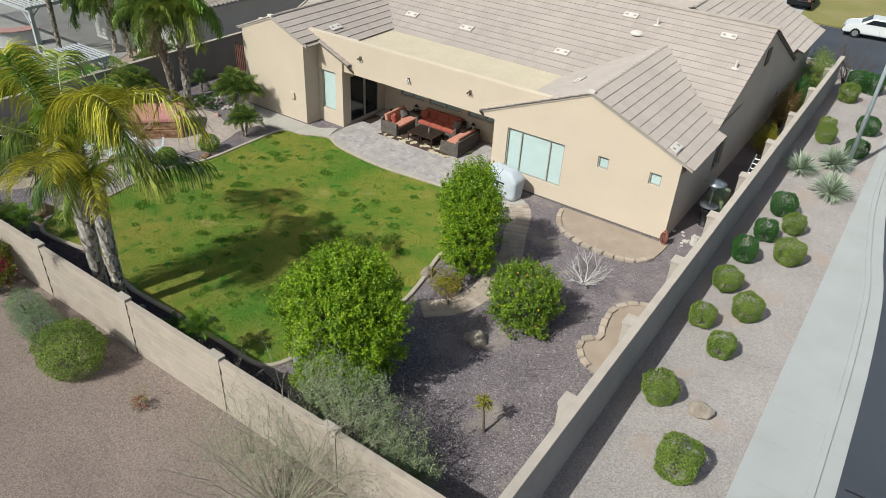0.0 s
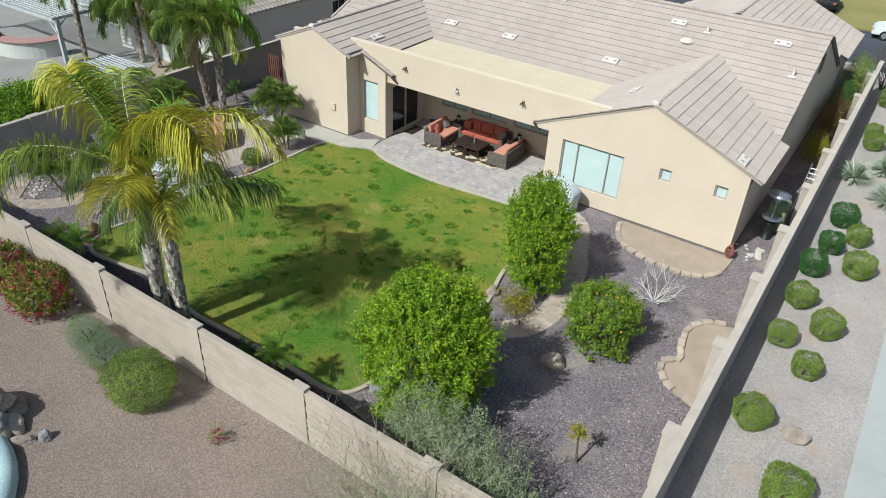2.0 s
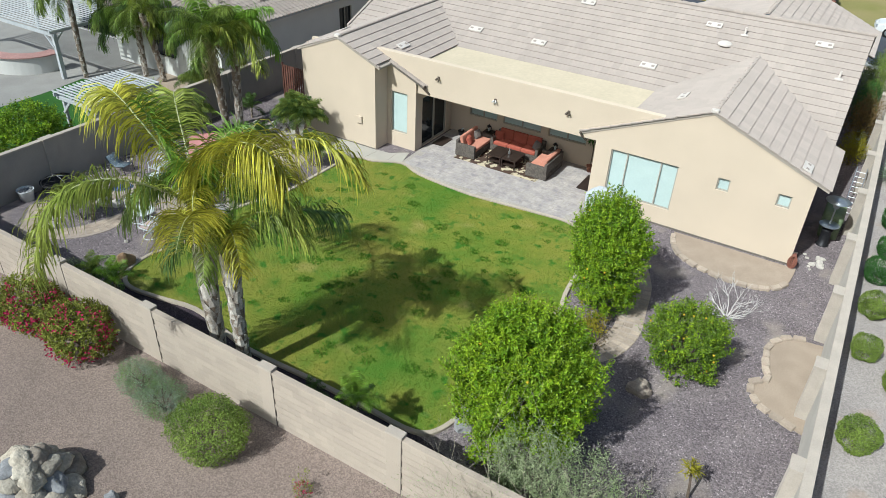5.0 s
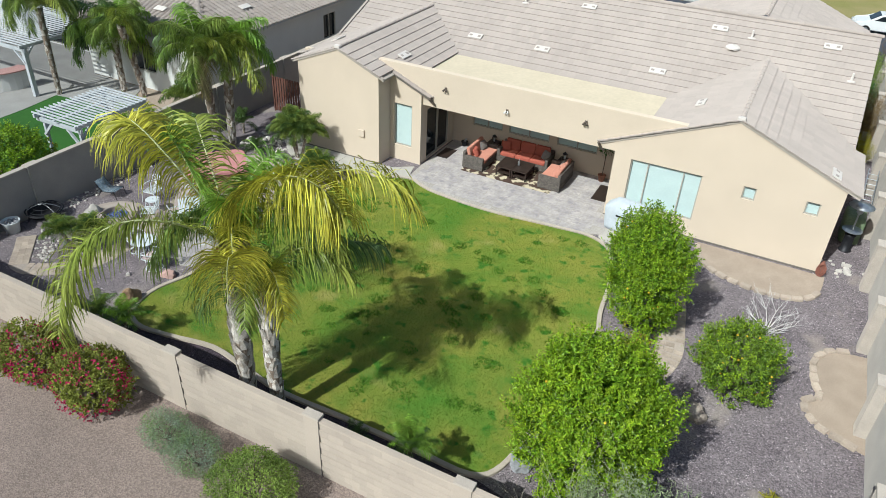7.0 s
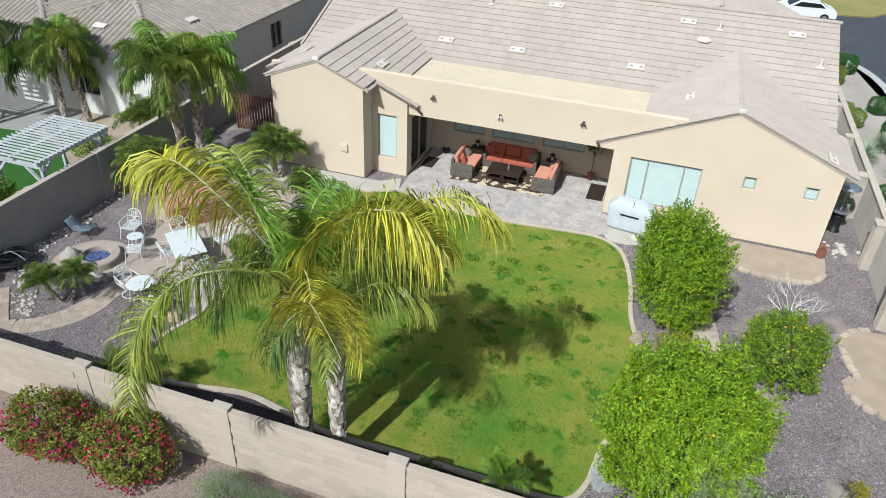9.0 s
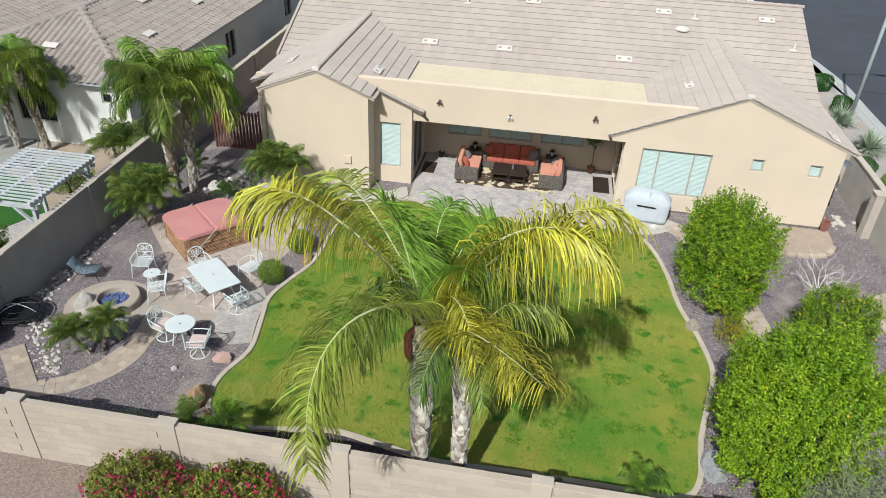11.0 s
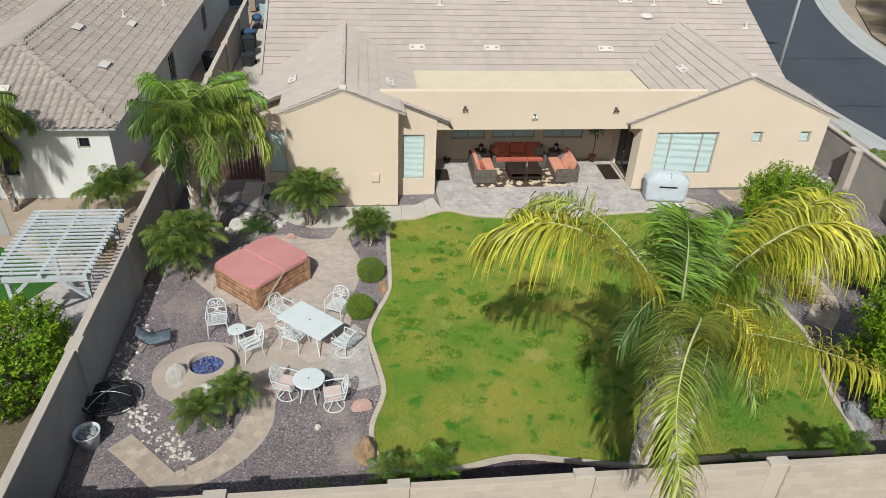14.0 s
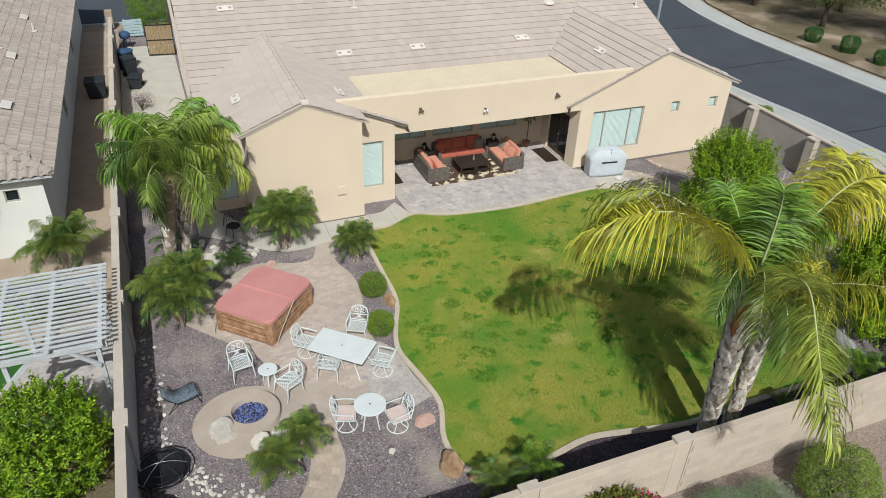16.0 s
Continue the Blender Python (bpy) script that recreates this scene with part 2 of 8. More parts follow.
BLUE_GLASS = mat("fire_glass", (0.03, 0.06, 0.34), (0.30, 0.38, 0.55), rough=0.15, s1=12, s2=60, grain=0.5, bump=0.5, rnd="island", rv=0.5, spec=0.6)
TERRACOTTA = mat("terracotta", (0.36, 0.16, 0.10), (0.28, 0.12, 0.08), rough=0.85)
RED_TILE = mat("red_counter", (0.46, 0.27, 0.245), (0.40, 0.23, 0.21), rough=0.7)
HOSE_RED = mat("hose_red", (0.33, 0.14, 0.10), (0.24, 0.10, 0.075), rough=0.6)
BLUE_MESH = mat("blue_sling", (0.22, 0.28, 0.33), (0.17, 0.23, 0.28), rough=0.8, s1=5, s2=80, grain=0.25)
TARP_GREEN = mat("green_tarp", (0.25, 0.31, 0.19), (0.19, 0.25, 0.14), rough=0.7, s1=3, s2=15, grain=0.2, bump=0.4)
BIN_BLUE = mat("bin_blue", (0.05, 0.10, 0.19), (0.04, 0.08, 0.15), rough=0.6)
BIN_DARK = mat("bin_dark", (0.035, 0.04, 0.045), (0.025, 0.03, 0.035), rough=0.6)
GATE_WOOD = mat("gate_wood", (0.42, 0.31, 0.17), (0.33, 0.24, 0.13), rough=0.8, s1=3, s2=30, grain=0.25, rnd="island", rv=0.2)
GATE_RED = mat("gate_slats", (0.17, 0.075, 0.055), (0.12, 0.055, 0.04), rough=0.7, s1=3, s2=30, grain=0.2)
BARK = mat("bark", (0.17, 0.13, 0.10), (0.11, 0.085, 0.065), rough=0.95, s1=6, s2=40, grain=0.3, bump=0.6, bump_d=0.02)
DEAD_WOOD = mat("bleached_wood", (0.72, 0.69, 0.66), (0.58, 0.55, 0.53), rough=0.9, s1=6, s2=40, grain=0.15, bump=0.4)
PALM_TRUNK = mat("palm_trunk", (0.30, 0.235, 0.18), (0.19, 0.14, 0.105), rough=0.95, s1=5, s2=30, grain=0.25, bump=0.8, bump_d=0.03)
PALM_BOOT = mat("palm_boots", (0.62, 0.575, 0.52), (0.33, 0.275, 0.225), rough=0.95, s1=7, s2=30, grain=0.25, bump=0.6, rnd="island", rv=0.3)
SHEATH_RED = mat("dry_flower_sheath", (0.30, 0.09, 0.05), (0.20, 0.07, 0.04), rough=0.7, s1=6, s2=30, grain=0.2)
RACHIS = mat("palm_rachis", (0.56, 0.57, 0.32), (0.42, 0.46, 0.22), rough=0.6, bump=0, grain=0.1)
LAWN = mat("lawn_grass", (0.285, 0.262, 0.05), (0.175, 0.232, 0.03), rough=0.9, s1=0.35, s2=70, grain=0.3, bump=0.8, bump_d=0.02, wear=((0.085, 0.20, 0.02), 0.9, 0.46, 0.74))
def add_patches(m, colour, scale, lo, hi, detail=3):
    """One more layer of patches over a material's colour."""
    N, L = m.node_tree.nodes, m.node_tree.links
    b = N["Principled BSDF"]
    src = b.inputs["Base Color"].links[0].from_socket
    geo, n3, wr, wm = N.new("ShaderNodeNewGeometry"), N.new("ShaderNodeTexNoise"), N.new("ShaderNodeMapRange"), N.new("ShaderNodeMix")
    n3.inputs["Scale"].default_value, n3.inputs["Detail"].default_value = scale, detail
    L.new(geo.outputs["Position"], n3.inputs["Vector"])
    wr.inputs[1].default_value, wr.inputs[2].default_value = lo, hi
    L.new(n3.outputs[0], wr.inputs[0])
    wm.data_type = "RGBA"
    wm.inputs[7].default_value = (*colour, 1)
    L.new(wr.outputs[0], wm.inputs[0]), L.new(src, wm.inputs[6]), L.new(wm.outputs[2], b.inputs["Base Color"])


TURF = mat("neighbour_turf", (0.04, 0.13, 0.02), (0.033, 0.105, 0.017), rough=0.9, s1=0.8, s2=70, grain=0.25, bump=0.6)
PARK_GRASS = mat("dry_grass", (0.20, 0.19, 0.06), (0.26, 0.22, 0.10), rough=0.95, s1=0.3, s2=20, grain=0.2)
BLADE = leaf_mat("grass_blade", (0.275, 0.295, 0.05), (0.17, 0.265, 0.032), back=0.15, rv=0.2, s1=0.35)
TUFT = leaf_mat("grass_tuft", (0.115, 0.245, 0.024), (0.085, 0.205, 0.018), back=0.15, rv=0.25)
for _m in (LAWN, BLADE):
    add_patches(_m, (0.085, 0.20, 0.02), 0.3, 0.53, 0.72)
    add_patches(_m, (0.06, 0.175, 0.016), 2.1, 0.575, 0.68)
    add_patches(_m, (0.36, 0.32, 0.10), 0.75, 0.60, 0.80, 6)
add_patches(LAWN, (0.32, 0.33, 0.10), 5.0, 0.74, 0.86)
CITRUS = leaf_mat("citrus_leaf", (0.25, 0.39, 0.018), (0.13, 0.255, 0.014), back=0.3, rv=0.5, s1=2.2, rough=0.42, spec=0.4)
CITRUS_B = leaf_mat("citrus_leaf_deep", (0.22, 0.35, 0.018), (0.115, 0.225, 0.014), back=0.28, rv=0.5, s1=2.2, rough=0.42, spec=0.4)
# brighter than the crown's own greens: paints the outer sprigs as sunlit
CITRUS_TIP = leaf_mat("citrus_lit_leaf", (0.37, 0.50, 0.026), (0.24, 0.38, 0.02), back=0.35, rv=0.4, s1=2.0, rough=0.42, spec=0.4)
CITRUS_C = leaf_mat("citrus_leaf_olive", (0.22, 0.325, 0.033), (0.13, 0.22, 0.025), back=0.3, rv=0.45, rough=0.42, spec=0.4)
HEDGE = leaf_mat("hedge_leaf", (0.27, 0.35, 0.075), (0.165, 0.24, 0.05), back=0.22, rv=0.5)
HEDGE_DARK = leaf_mat("hedge_leaf_dark", (0.075, 0.19, 0.045), (0.05, 0.135, 0.035), back=0.25)
SAGE = leaf_mat("sage_leaf", (0.39, 0.43, 0.26), (0.25, 0.31, 0.15), back=0.25)
SAGE_BLUE = leaf_mat("blue_sage_leaf", (0.28, 0.34, 0.27), (0.18, 0.28, 0.08), back=0.25, s1=2.5)
BOUGAIN = leaf_mat("bougainvillea_leaf", (0.30, 0.34, 0.06), (0.19, 0.20, 0.045), back=0.3, rv=0.5)
MAGENTA = leaf_mat("bougainvillea_bract", (0.50, 0.035, 0.12), (0.36, 0.03, 0.08), back=0.3)
RUSTY = leaf_mat("rusty_leaf", (0.27, 0.17, 0.07), (0.19, 0.14, 0.05), back=0.3)
PURPLE_TWIG = leaf_mat("purple_twig", (0.24, 0.17, 0.17), (0.16, 0.12, 0.12), back=0.2)
YELLOWISH = leaf_mat("yellow_green_leaf", (0.42, 0.36, 0.035), (0.24, 0.24, 0.03), back=0.3)
FRUIT = mat("citrus_fruit", (0.66, 0.47, 0.035), (0.60, 0.40, 0.03), rough=0.5, bump=0.1)
PALM_GREEN = leaf_mat("palm_leaflet", (0.30, 0.375, 0.08), (0.16, 0.25, 0.05), back=0.25, s1=0.8, rough=0.42, spec=0.45, rv=0.5)
PALM_BRIGHT = leaf_mat("palm_leaflet_bright", (0.26, 0.40, 0.05), (0.15, 0.28, 0.04), back=0.28, s1=0.8, rough=0.42, spec=0.45, rv=0.5)
PALM_YELLOW = leaf_mat("palm_leaflet_yellow", (0.62, 0.56, 0.075), (0.42, 0.43, 0.055), back=0.28, s1=0.9, rough=0.42, spec=0.45, rv=0.5)
PALM_SUN = leaf_mat("palm_leaflet_sun", (0.43, 0.46, 0.09), (0.24, 0.32, 0.055), back=0.28, s1=0.9, rough=0.42, spec=0.45, rv=0.5)
PALM_DRY = leaf_mat("palm_leaflet_dry", (0.52, 0.46, 0.27), (0.34, 0.31, 0.14), back=0.35, s1=1.2)
PALM_DEEP = leaf_mat("palm_leaflet_deep", (0.15, 0.235, 0.06), (0.09, 0.165, 0.045), back=0.3, s1=0.8, rough=0.42, spec=0.45, rv=0.5)
PYGMY = leaf_mat("pygmy_leaflet", (0.31, 0.37, 0.09), (0.18, 0.26, 0.06), back=0.35, s1=2.0)
TWIG = mat("twig_bark", (0.42, 0.38, 0.29), (0.30, 0.27, 0.20), rough=0.95, s1=6, s2=40, grain=0.2, bump=0)
AGAVE = leaf_mat("agave_leaf", (0.52, 0.58, 0.45), (0.38, 0.45, 0.31), back=0.2)
TREE_FAR = leaf_mat("far_tree_leaf", (0.15, 0.18, 0.05), (0.11, 0.14, 0.04), back=0.3)
CAR_WHITE = mat("car_white", (0.78, 0.78, 0.77), rough=0.25, bump=0, grain=0.02, spec=0.6)
CAR_BLACK = mat("car_black", (0.015, 0.015, 0.017), rough=0.2, bump=0, grain=0.02, spec=0.6)
RUBBER = mat("rubber", (0.02, 0.02, 0.02), rough=0.9, bump=0)
WATER = mat("pool_water", (0.05, 0.13, 0.16), (0.04, 0.10, 0.13), rough=0.05, bump=0.1, s2=6)
PALLET_BLUE = mat("pale_blue_paint", (0.42, 0.55, 0.58), (0.36, 0.48, 0.51), rough=0.8)

_N, _L = BLUE_MESH.node_tree.nodes, BLUE_MESH.node_tree.links
_t, _m = _N.new("ShaderNodeBsdfTransparent"), _N.new("ShaderNodeMixShader")
_m.inputs[0].default_value = 0.45
_L.new(_N["Principled BSDF"].outputs[0], _m.inputs[1]), _L.new(_t.outputs[0], _m.inputs[2]), _L.new(_m.outputs[0], _N["Material Output"].inputs["Surface"])

# ---- helpers for shapes ----
def mesh_from(verts, faces, material, smooth=False, name="mesh"):
    me = bpy.data.meshes.new(name)
    me.from_pydata([tuple(v) for v in verts], [], [tuple(f) for f in faces])
    if material:
        me.materials.append(material)
    if smooth:
        me.polygons.foreach_set("use_smooth", [True] * len(me.polygons))
    return me


def bm_mesh(bm, material, smooth=False, name="mesh"):
    me = bpy.data.meshes.new(name)
    bmesh.ops.recalc_face_normals(bm, faces=bm.faces)
    bm.to_mesh(me)
    bm.free()
    if material:
        me.materials.append(material)
    if smooth:
        me.polygons.foreach_set("use_smooth", [True] * len(me.polygons))
    return me


def thing(name, label, category, at=(0, 0, 0), rz=0, group="", kind=""):
    ob = new(name)
    ob.matrix_basis = pose(*at, 0, 0, rz)
    return tagged(ob, label, category, group, kind)


def part(name, bm, material, parent, label="", smooth=False, m=None, kind=""):
    me = bm if isinstance(bm, bpy.types.Mesh) else bm_mesh(bm, material, smooth, name)
    ob = new(name, me)
    ob.parent = parent
    if m is not None:
        ob.matrix_basis = m
    return tagged(ob, label, kind=kind)


def struct(name, bm, material, label, category, smooth=False, kind="structure"):
    me = bm if isinstance(bm, bpy.types.Mesh) else bm_mesh(bm, material, smooth, name)
    return tagged(new(name, me), label, category, kind=kind)


def BM():
    return bmesh.new()


def box(bm, x0, x1, y0, y1, z0, z1, m=None):
    v = [bm.verts.new((x, y, z)) for z in (z0, z1) for x, y in ((x0, y0), (x1, y0), (x1, y1), (x0, y1))]
    for f in ((3, 2, 1, 0), (4, 5, 6, 7), (0, 1, 5, 4), (1, 2, 6, 5), (2, 3, 7, 6), (3, 0, 4, 7)):
        bm.faces.new([v[i] for i in f])
    if m is not None:
        for q in v:
            q.co = m @ q.co
    return bm


def rbox(bm, x0, x1, y0, y1, z0, z1, r=0.02, m=None, seg=2):
    """A box with rounded edges."""
    b2 = bmesh.new()
    box(b2, x0, x1, y0, y1, z0, z1)
    bmesh.ops.bevel(b2, geom=list(b2.edges), offset=r, segments=seg, affect="EDGES", profile=0.6)
    return join(bm, b2, m)


def join(bm, other, m=None):
    if m is not None:
        other.transform(m)
    vm = {}
    for v in other.verts:
        vm[v] = bm.verts.new(v.co)
    for f in other.faces:
        try:
            bm.faces.new([vm[v] for v in f.verts])
        except ValueError:
            pass
    other.free()
    return bm


def prism(bm, pts, z0, z1):
    lo = [bm.verts.new((x, y, z0)) for x, y in pts]
    hi = [bm.verts.new((x, y, z1)) for x, y in pts]
    n = len(pts)
    bm.faces.new(hi)
    bm.faces.new(lo[::-1])
    for i in range(n):
        bm.faces.new((lo[i], lo[(i + 1) % n], hi[(i + 1) % n], hi[i]))
    return bm


def prism_y(bm, pts, y0, y1):
    """A polygon in x and z, drawn out along y."""
    a = [bm.verts.new((x, y0, z)) for x, z in pts]
    b = [bm.verts.new((x, y1, z)) for x, z in pts]
    n = len(pts)
    bm.faces.new(a)
    bm.faces.new(b[::-1])
    for i in range(n):
        bm.faces.new((a[i], b[i], b[(i + 1) % n], a[(i + 1) % n]))
    return bm


def prism_x(bm, pts, x0, x1):
    a = [bm.verts.new((x0, y, z)) for y, z in pts]
    b = [bm.verts.new((x1, y, z)) for y, z in pts]
    n = len(pts)
    bm.faces.new(a)
    bm.faces.new(b[::-1])
    for i in range(n):
        bm.faces.new((a[i], b[i], b[(i + 1) % n], a[(i + 1) % n]))
    return bm


def tube(bm, pts, r, n=6, closed=False, cap=True):
    pts = [Vector(p) for p in pts]
    k = len(pts)
    rs = r if isinstance(r, (list, tuple)) else [r] * k
    rings = []
    for i, p in enumerate(pts):
        a = pts[(i - 1) % k] if (i or closed) else p
        b = pts[(i + 1) % k] if (i < k - 1 or closed) else p
        d = (b - a).normalized()
        up = Vector((0, 0, 1)) if abs(d.z) < 0.95 else Vector((1, 0, 0))
        u = d.cross(up).normalized()
        w = d.cross(u)
        rings.append([bm.verts.new(p + rs[i] * (math.cos(2 * math.pi * j / n) * u + math.sin(2 * math.pi * j / n) * w)) for j in range(n)])
    for i in range(k if closed else k - 1):
        A, B = rings[i], rings[(i + 1) % k]
        for j in range(n):
            bm.faces.new((A[j], A[(j + 1) % n], B[(j + 1) % n], B[j]))
    if cap and not closed:
        bm.faces.new(rings[0][::-1])
        bm.faces.new(rings[-1])
    return bm


def lathe(bm, prof, n=20, at=(0, 0, 0)):
    ax, ay, az = at
    rings = [[bm.verts.new((ax + r * math.cos(2 * math.pi * j / n), ay + r * math.sin(2 * math.pi * j / n), az + z)) for j in range(n)] for r, z in prof]
    for A, B in zip(rings, rings[1:]):
        for j in range(n):
            bm.faces.new((A[j], A[(j + 1) % n], B[(j + 1) % n], B[j]))
    bm.faces.new(rings[0][::-1])
    bm.faces.new(rings[-1])
    return bm


def curve(pts, closed=True, step=4):
    """Catmull-Rom points through a plan line."""
    out, n = [], len(pts)
    for i in range(n if closed else n - 1):
        p = [Vector(pts[j % n] if closed else pts[min(max(j, 0), n - 1)]) for j in (i - 1, i, i + 1, i + 2)]
        for s in range(step):
            t = s / step
            out.append(tuple(0.5 * (2 * p[1] + (p[2] - p[0]) * t + (2 * p[0] - 5 * p[1] + 4 * p[2] - p[3]) * t * t + (3 * p[1] - p[0] - 3 * p[2] + p[3]) * t ** 3)))
    if not closed:
        out.append(tuple(pts[-1]))
    return out


def band(bm, line, half, z0, z1, closed=True):
    """A kerb of the given half width that follows a plan line."""
    n = len(line)
    rows = []
    for i, p in enumerate(line):
        a = Vector(line[(i - 1) % n] if closed or i else p)
        b = Vector(line[(i + 1) % n] if closed or i < n - 1 else p)
        d = (b - a).normalized()
        s = Vector((-d.y, d.x))
        q = Vector(p)
        e = half * 0.75
        rows.append([bm.verts.new((*(q + s * o), z)) for o, z in ((-half, z0), (-half, z1 - 0.015), (-e, z1), (e, z1), (half, z1 - 0.015), (half, z0))])
    for i in range(n if closed else n - 1):
        A, B = rows[i], rows[(i + 1) % n]
        for j in range(5):
            bm.faces.new((A[j], A[j + 1], B[j + 1], B[j]))
    if not closed:
        bm.faces.new(rows[0])
        bm.faces.new(rows[-1][::-1])
    return bm


def inside(x, y, poly):
    hit, n = False, len(poly)
    for i in range(n):
        (x0, y0), (x1, y1) = poly[i], poly[i - 1]
        if (y0 > y) != (y1 > y) and x < (x1 - x0) * (y - y0) / (y1 - y0) + x0:
            hit = not hit
    return hit


def boulder(bm, at, rx, ry, rz, seed=0, sub=3):
    b2 = bmesh.new()
    bmesh.ops.create_icosphere(b2, subdivisions=sub, radius=1)
    for v in b2.verts:
        d = v.co.normalized()
        f = 1 + 0.35 * noise.noise(d * 1.3 + Vector((seed * 7.3, 0, 0))) + 0.12 * noise.noise(d * 3.5 + Vector((0, seed * 3.1, 0)))
        v.co = Vector((d.x * rx * f, d.y * ry * f, max(d.z * rz * f, -0.25 * rz)))
    return join(bm, b2, Matrix.Translation(at))


def slab_struct(name, pts, z, material, label, category, depth=0.08):
    return struct(name, prism(BM(), pts, z - depth, z), material, label, category)


# ---- ground, yard and street ----
bm = BM()
bmesh.ops.create_grid(bm, x_segments=8, y_segments=8, size=1500)
bmesh.ops.translate(bm, verts=bm.verts, vec=(0, 0, -0.1))
struct("ground", bm, DESERT, "dry tan desert ground reaching the horizon", "ground")

slab_struct("gravel_yard", [(-31.3, 7.95), (-3.9, 7.95), (-3.9, 50), (-5.2, 50), (-31.3, 50)], 0.0, GRAVEL, "plum grey crushed gravel of the back yard", "gravel")
slab_struct("gravel_rear", [(-60, -40), (-3.9, -40), (-3.9, 7.94), (-60, 7.94)], 0.0, GRAVEL_TAN, "pinkish tan gravel behind the rear wall", "gravel")
slab_struct("gravel_verge", [(-3.85, -40), (-0.2, -40), (-0.2, 46), (-1.4, 49.5), (-3.85, 50.5)], 0.0, GRAVEL_PALE, "pale pinkish gravel strip between wall and pavement", "gravel")
slab_struct("neighbour_yard", [(-60, 8.1), (-31.5, 8.1), (-31.5, 50), (-60, 50)], -0.01, SOIL, "bare sandy soil of the neighbouring yard", "soil")

LAWN_LINE = [(-23.35, 21.2), (-22.4, 21.45), (-21.2, 22.0), (-20, 21.55), (-17.5, 21.3), (-15, 21.5), (-13.4, 21.6), (-12.55, 21.2), (-12.1, 20.4), (-11.75, 18.9),
             (-11.55, 17.2), (-11.15, 15.7), (-10.95, 14.2), (-11.3, 12.8), (-11.65, 11.5), (-11.85, 10.2), (-12.4, 9.6), (-14, 9.6), (-16, 9.6), (-18, 9.55), (-19.5, 9.8),
             (-20.8, 10.0), (-22.2, 9.75), (-23.4, 9.65), (-24.1, 10.2), (-24.25, 11.2), (-23.9, 12.4), (-24.05, 13.6), (-24.25, 14.8), (-24.0, 15.8), (-23.55, 17.1), (-23.5, 19.2)]
lawn_edge = curve(LAWN_LINE)
slab_struct("lawn", lawn_edge, 0.03, LAWN, "mown green lawn with darker clumps and yellowish areas", "lawn")
struct("lawn_curb", band(BM(), lawn_edge, 0.07, -0.05, 0.085), CURB, "low curved concrete kerb round the lawn", "kerb")
# gravel bed between kerb and rear wall, the wall's shadow put into its colour
slab_struct("dark_bed", [(-29.6, 7.99), (-10.6, 7.99), (-10.9, 9.3), (-12.2, 9.55)] + [p for p in curve([(-14, 9.6), (-16, 9.6), (-18, 9.55), (-19.5, 9.8), (-20.8, 10.0), (-22.2, 9.75), (-23.4, 9.65)], False)] + [(-24.3, 9.3), (-26.0, 9.0), (-28.0, 8.9), (-29.6, 8.7)], 0.006, DARK_MULCH, "plum gravel bed along the rear wall, darkened like the wall's shadow", "gravel")

# short grass blades over the lawn
rng = np.random.default_rng(5)
count = 90000
gx, gy = rng.uniform(-24.3, -10.9, count), rng.uniform(9.5, 22.0, count)
keep = np.array([inside(x, y, LAWN_LINE) for x, y in zip(gx, gy)])
gx, gy = gx[keep], gy[keep]
k = len(gx)
ang, hgt = rng.uniform(0, 6.28, k), rng.uniform(0.025, 0.05, k)
wx, wy = np.cos(ang) * 0.012, np.sin(ang) * 0.012
lx, ly = rng.normal(0, 0.02, k), rng.normal(0, 0.02, k)
V = np.empty((k, 3, 3))
V[:, 0] = np.c_[gx - wx, gy - wy, np.full(k, 0.028)]
V[:, 1] = np.c_[gx + wx, gy + wy, np.full(k, 0.028)]
V[:, 2] = np.c_[gx + lx, gy + ly, 0.03 + hgt]
struct("grass", mesh_from(V.reshape(-1, 3), np.arange(3 * k).reshape(-1, 3).tolist(), BLADE), None, "short green grass blades of the lawn", "grass", kind="stuff")
# darker, taller tufts scattered over the lawn
spots = [(-23.3, 14.6), (-22.8, 14.6), (-22.6, 13.9), (-22.1, 14.1), (-21.85, 13.8), (-22.1, 14.7), (-21.4, 14.5), (-19.4, 14.8), (-20.0, 13.7), (-20.8, 16.4), (-20.7, 15.7), (-23.5, 15.8), (-23.2, 15.3), (-22.0, 16.3), (-23.8, 14.5), (-22.8, 15.3), (-21.7, 15.5),
         (-20.5, 14.3), (-20.0, 15.3), (-17.9, 13.5), (-17.6, 13.7), (-18.2, 13.2), (-15.45, 11.3), (-16.3, 10.6), (-18.8, 11.9), (-17.6, 11.2), (-16.4, 18.4), (-14.7, 18.8), (-14.4, 16.9), (-15.3, 14.5), (-15.0, 13.7), (-18.0, 14.3)]
spots += [(rng.uniform(-22.8, -12), rng.uniform(11, 21)) for _ in range(70)]
tx, ty = [], []
for cx, cy in spots:
    r0 = rng.uniform(0.1, 0.25)
    m = int(3600 * r0 * r0)
    an, rr = rng.uniform(0, 6.28, m), np.sqrt(rng.uniform(0.05, 1.0, m)) * r0 * rng.uniform(0.75, 1.25, m)
    tx += (cx + rr * np.cos(an) * 1.2).tolist()
    ty += (cy + rr * np.sin(an)).tolist()
ok = [i for i in range(len(tx)) if inside(tx[i], ty[i], LAWN_LINE)]
tx, ty = np.array(tx)[ok], np.array(ty)[ok]
k = len(tx)
ang, hgt = rng.uniform(0, 6.28, k), rng.uniform(0.03, 0.055, k)
wx, wy = np.cos(ang) * 0.02, np.sin(ang) * 0.02
V = np.empty((k, 3, 3))
V[:, 0] = np.c_[tx - wx, ty - wy, np.full(k, 0.028)]
V[:, 1] = np.c_[tx + wx, ty + wy, np.full(k, 0.028)]
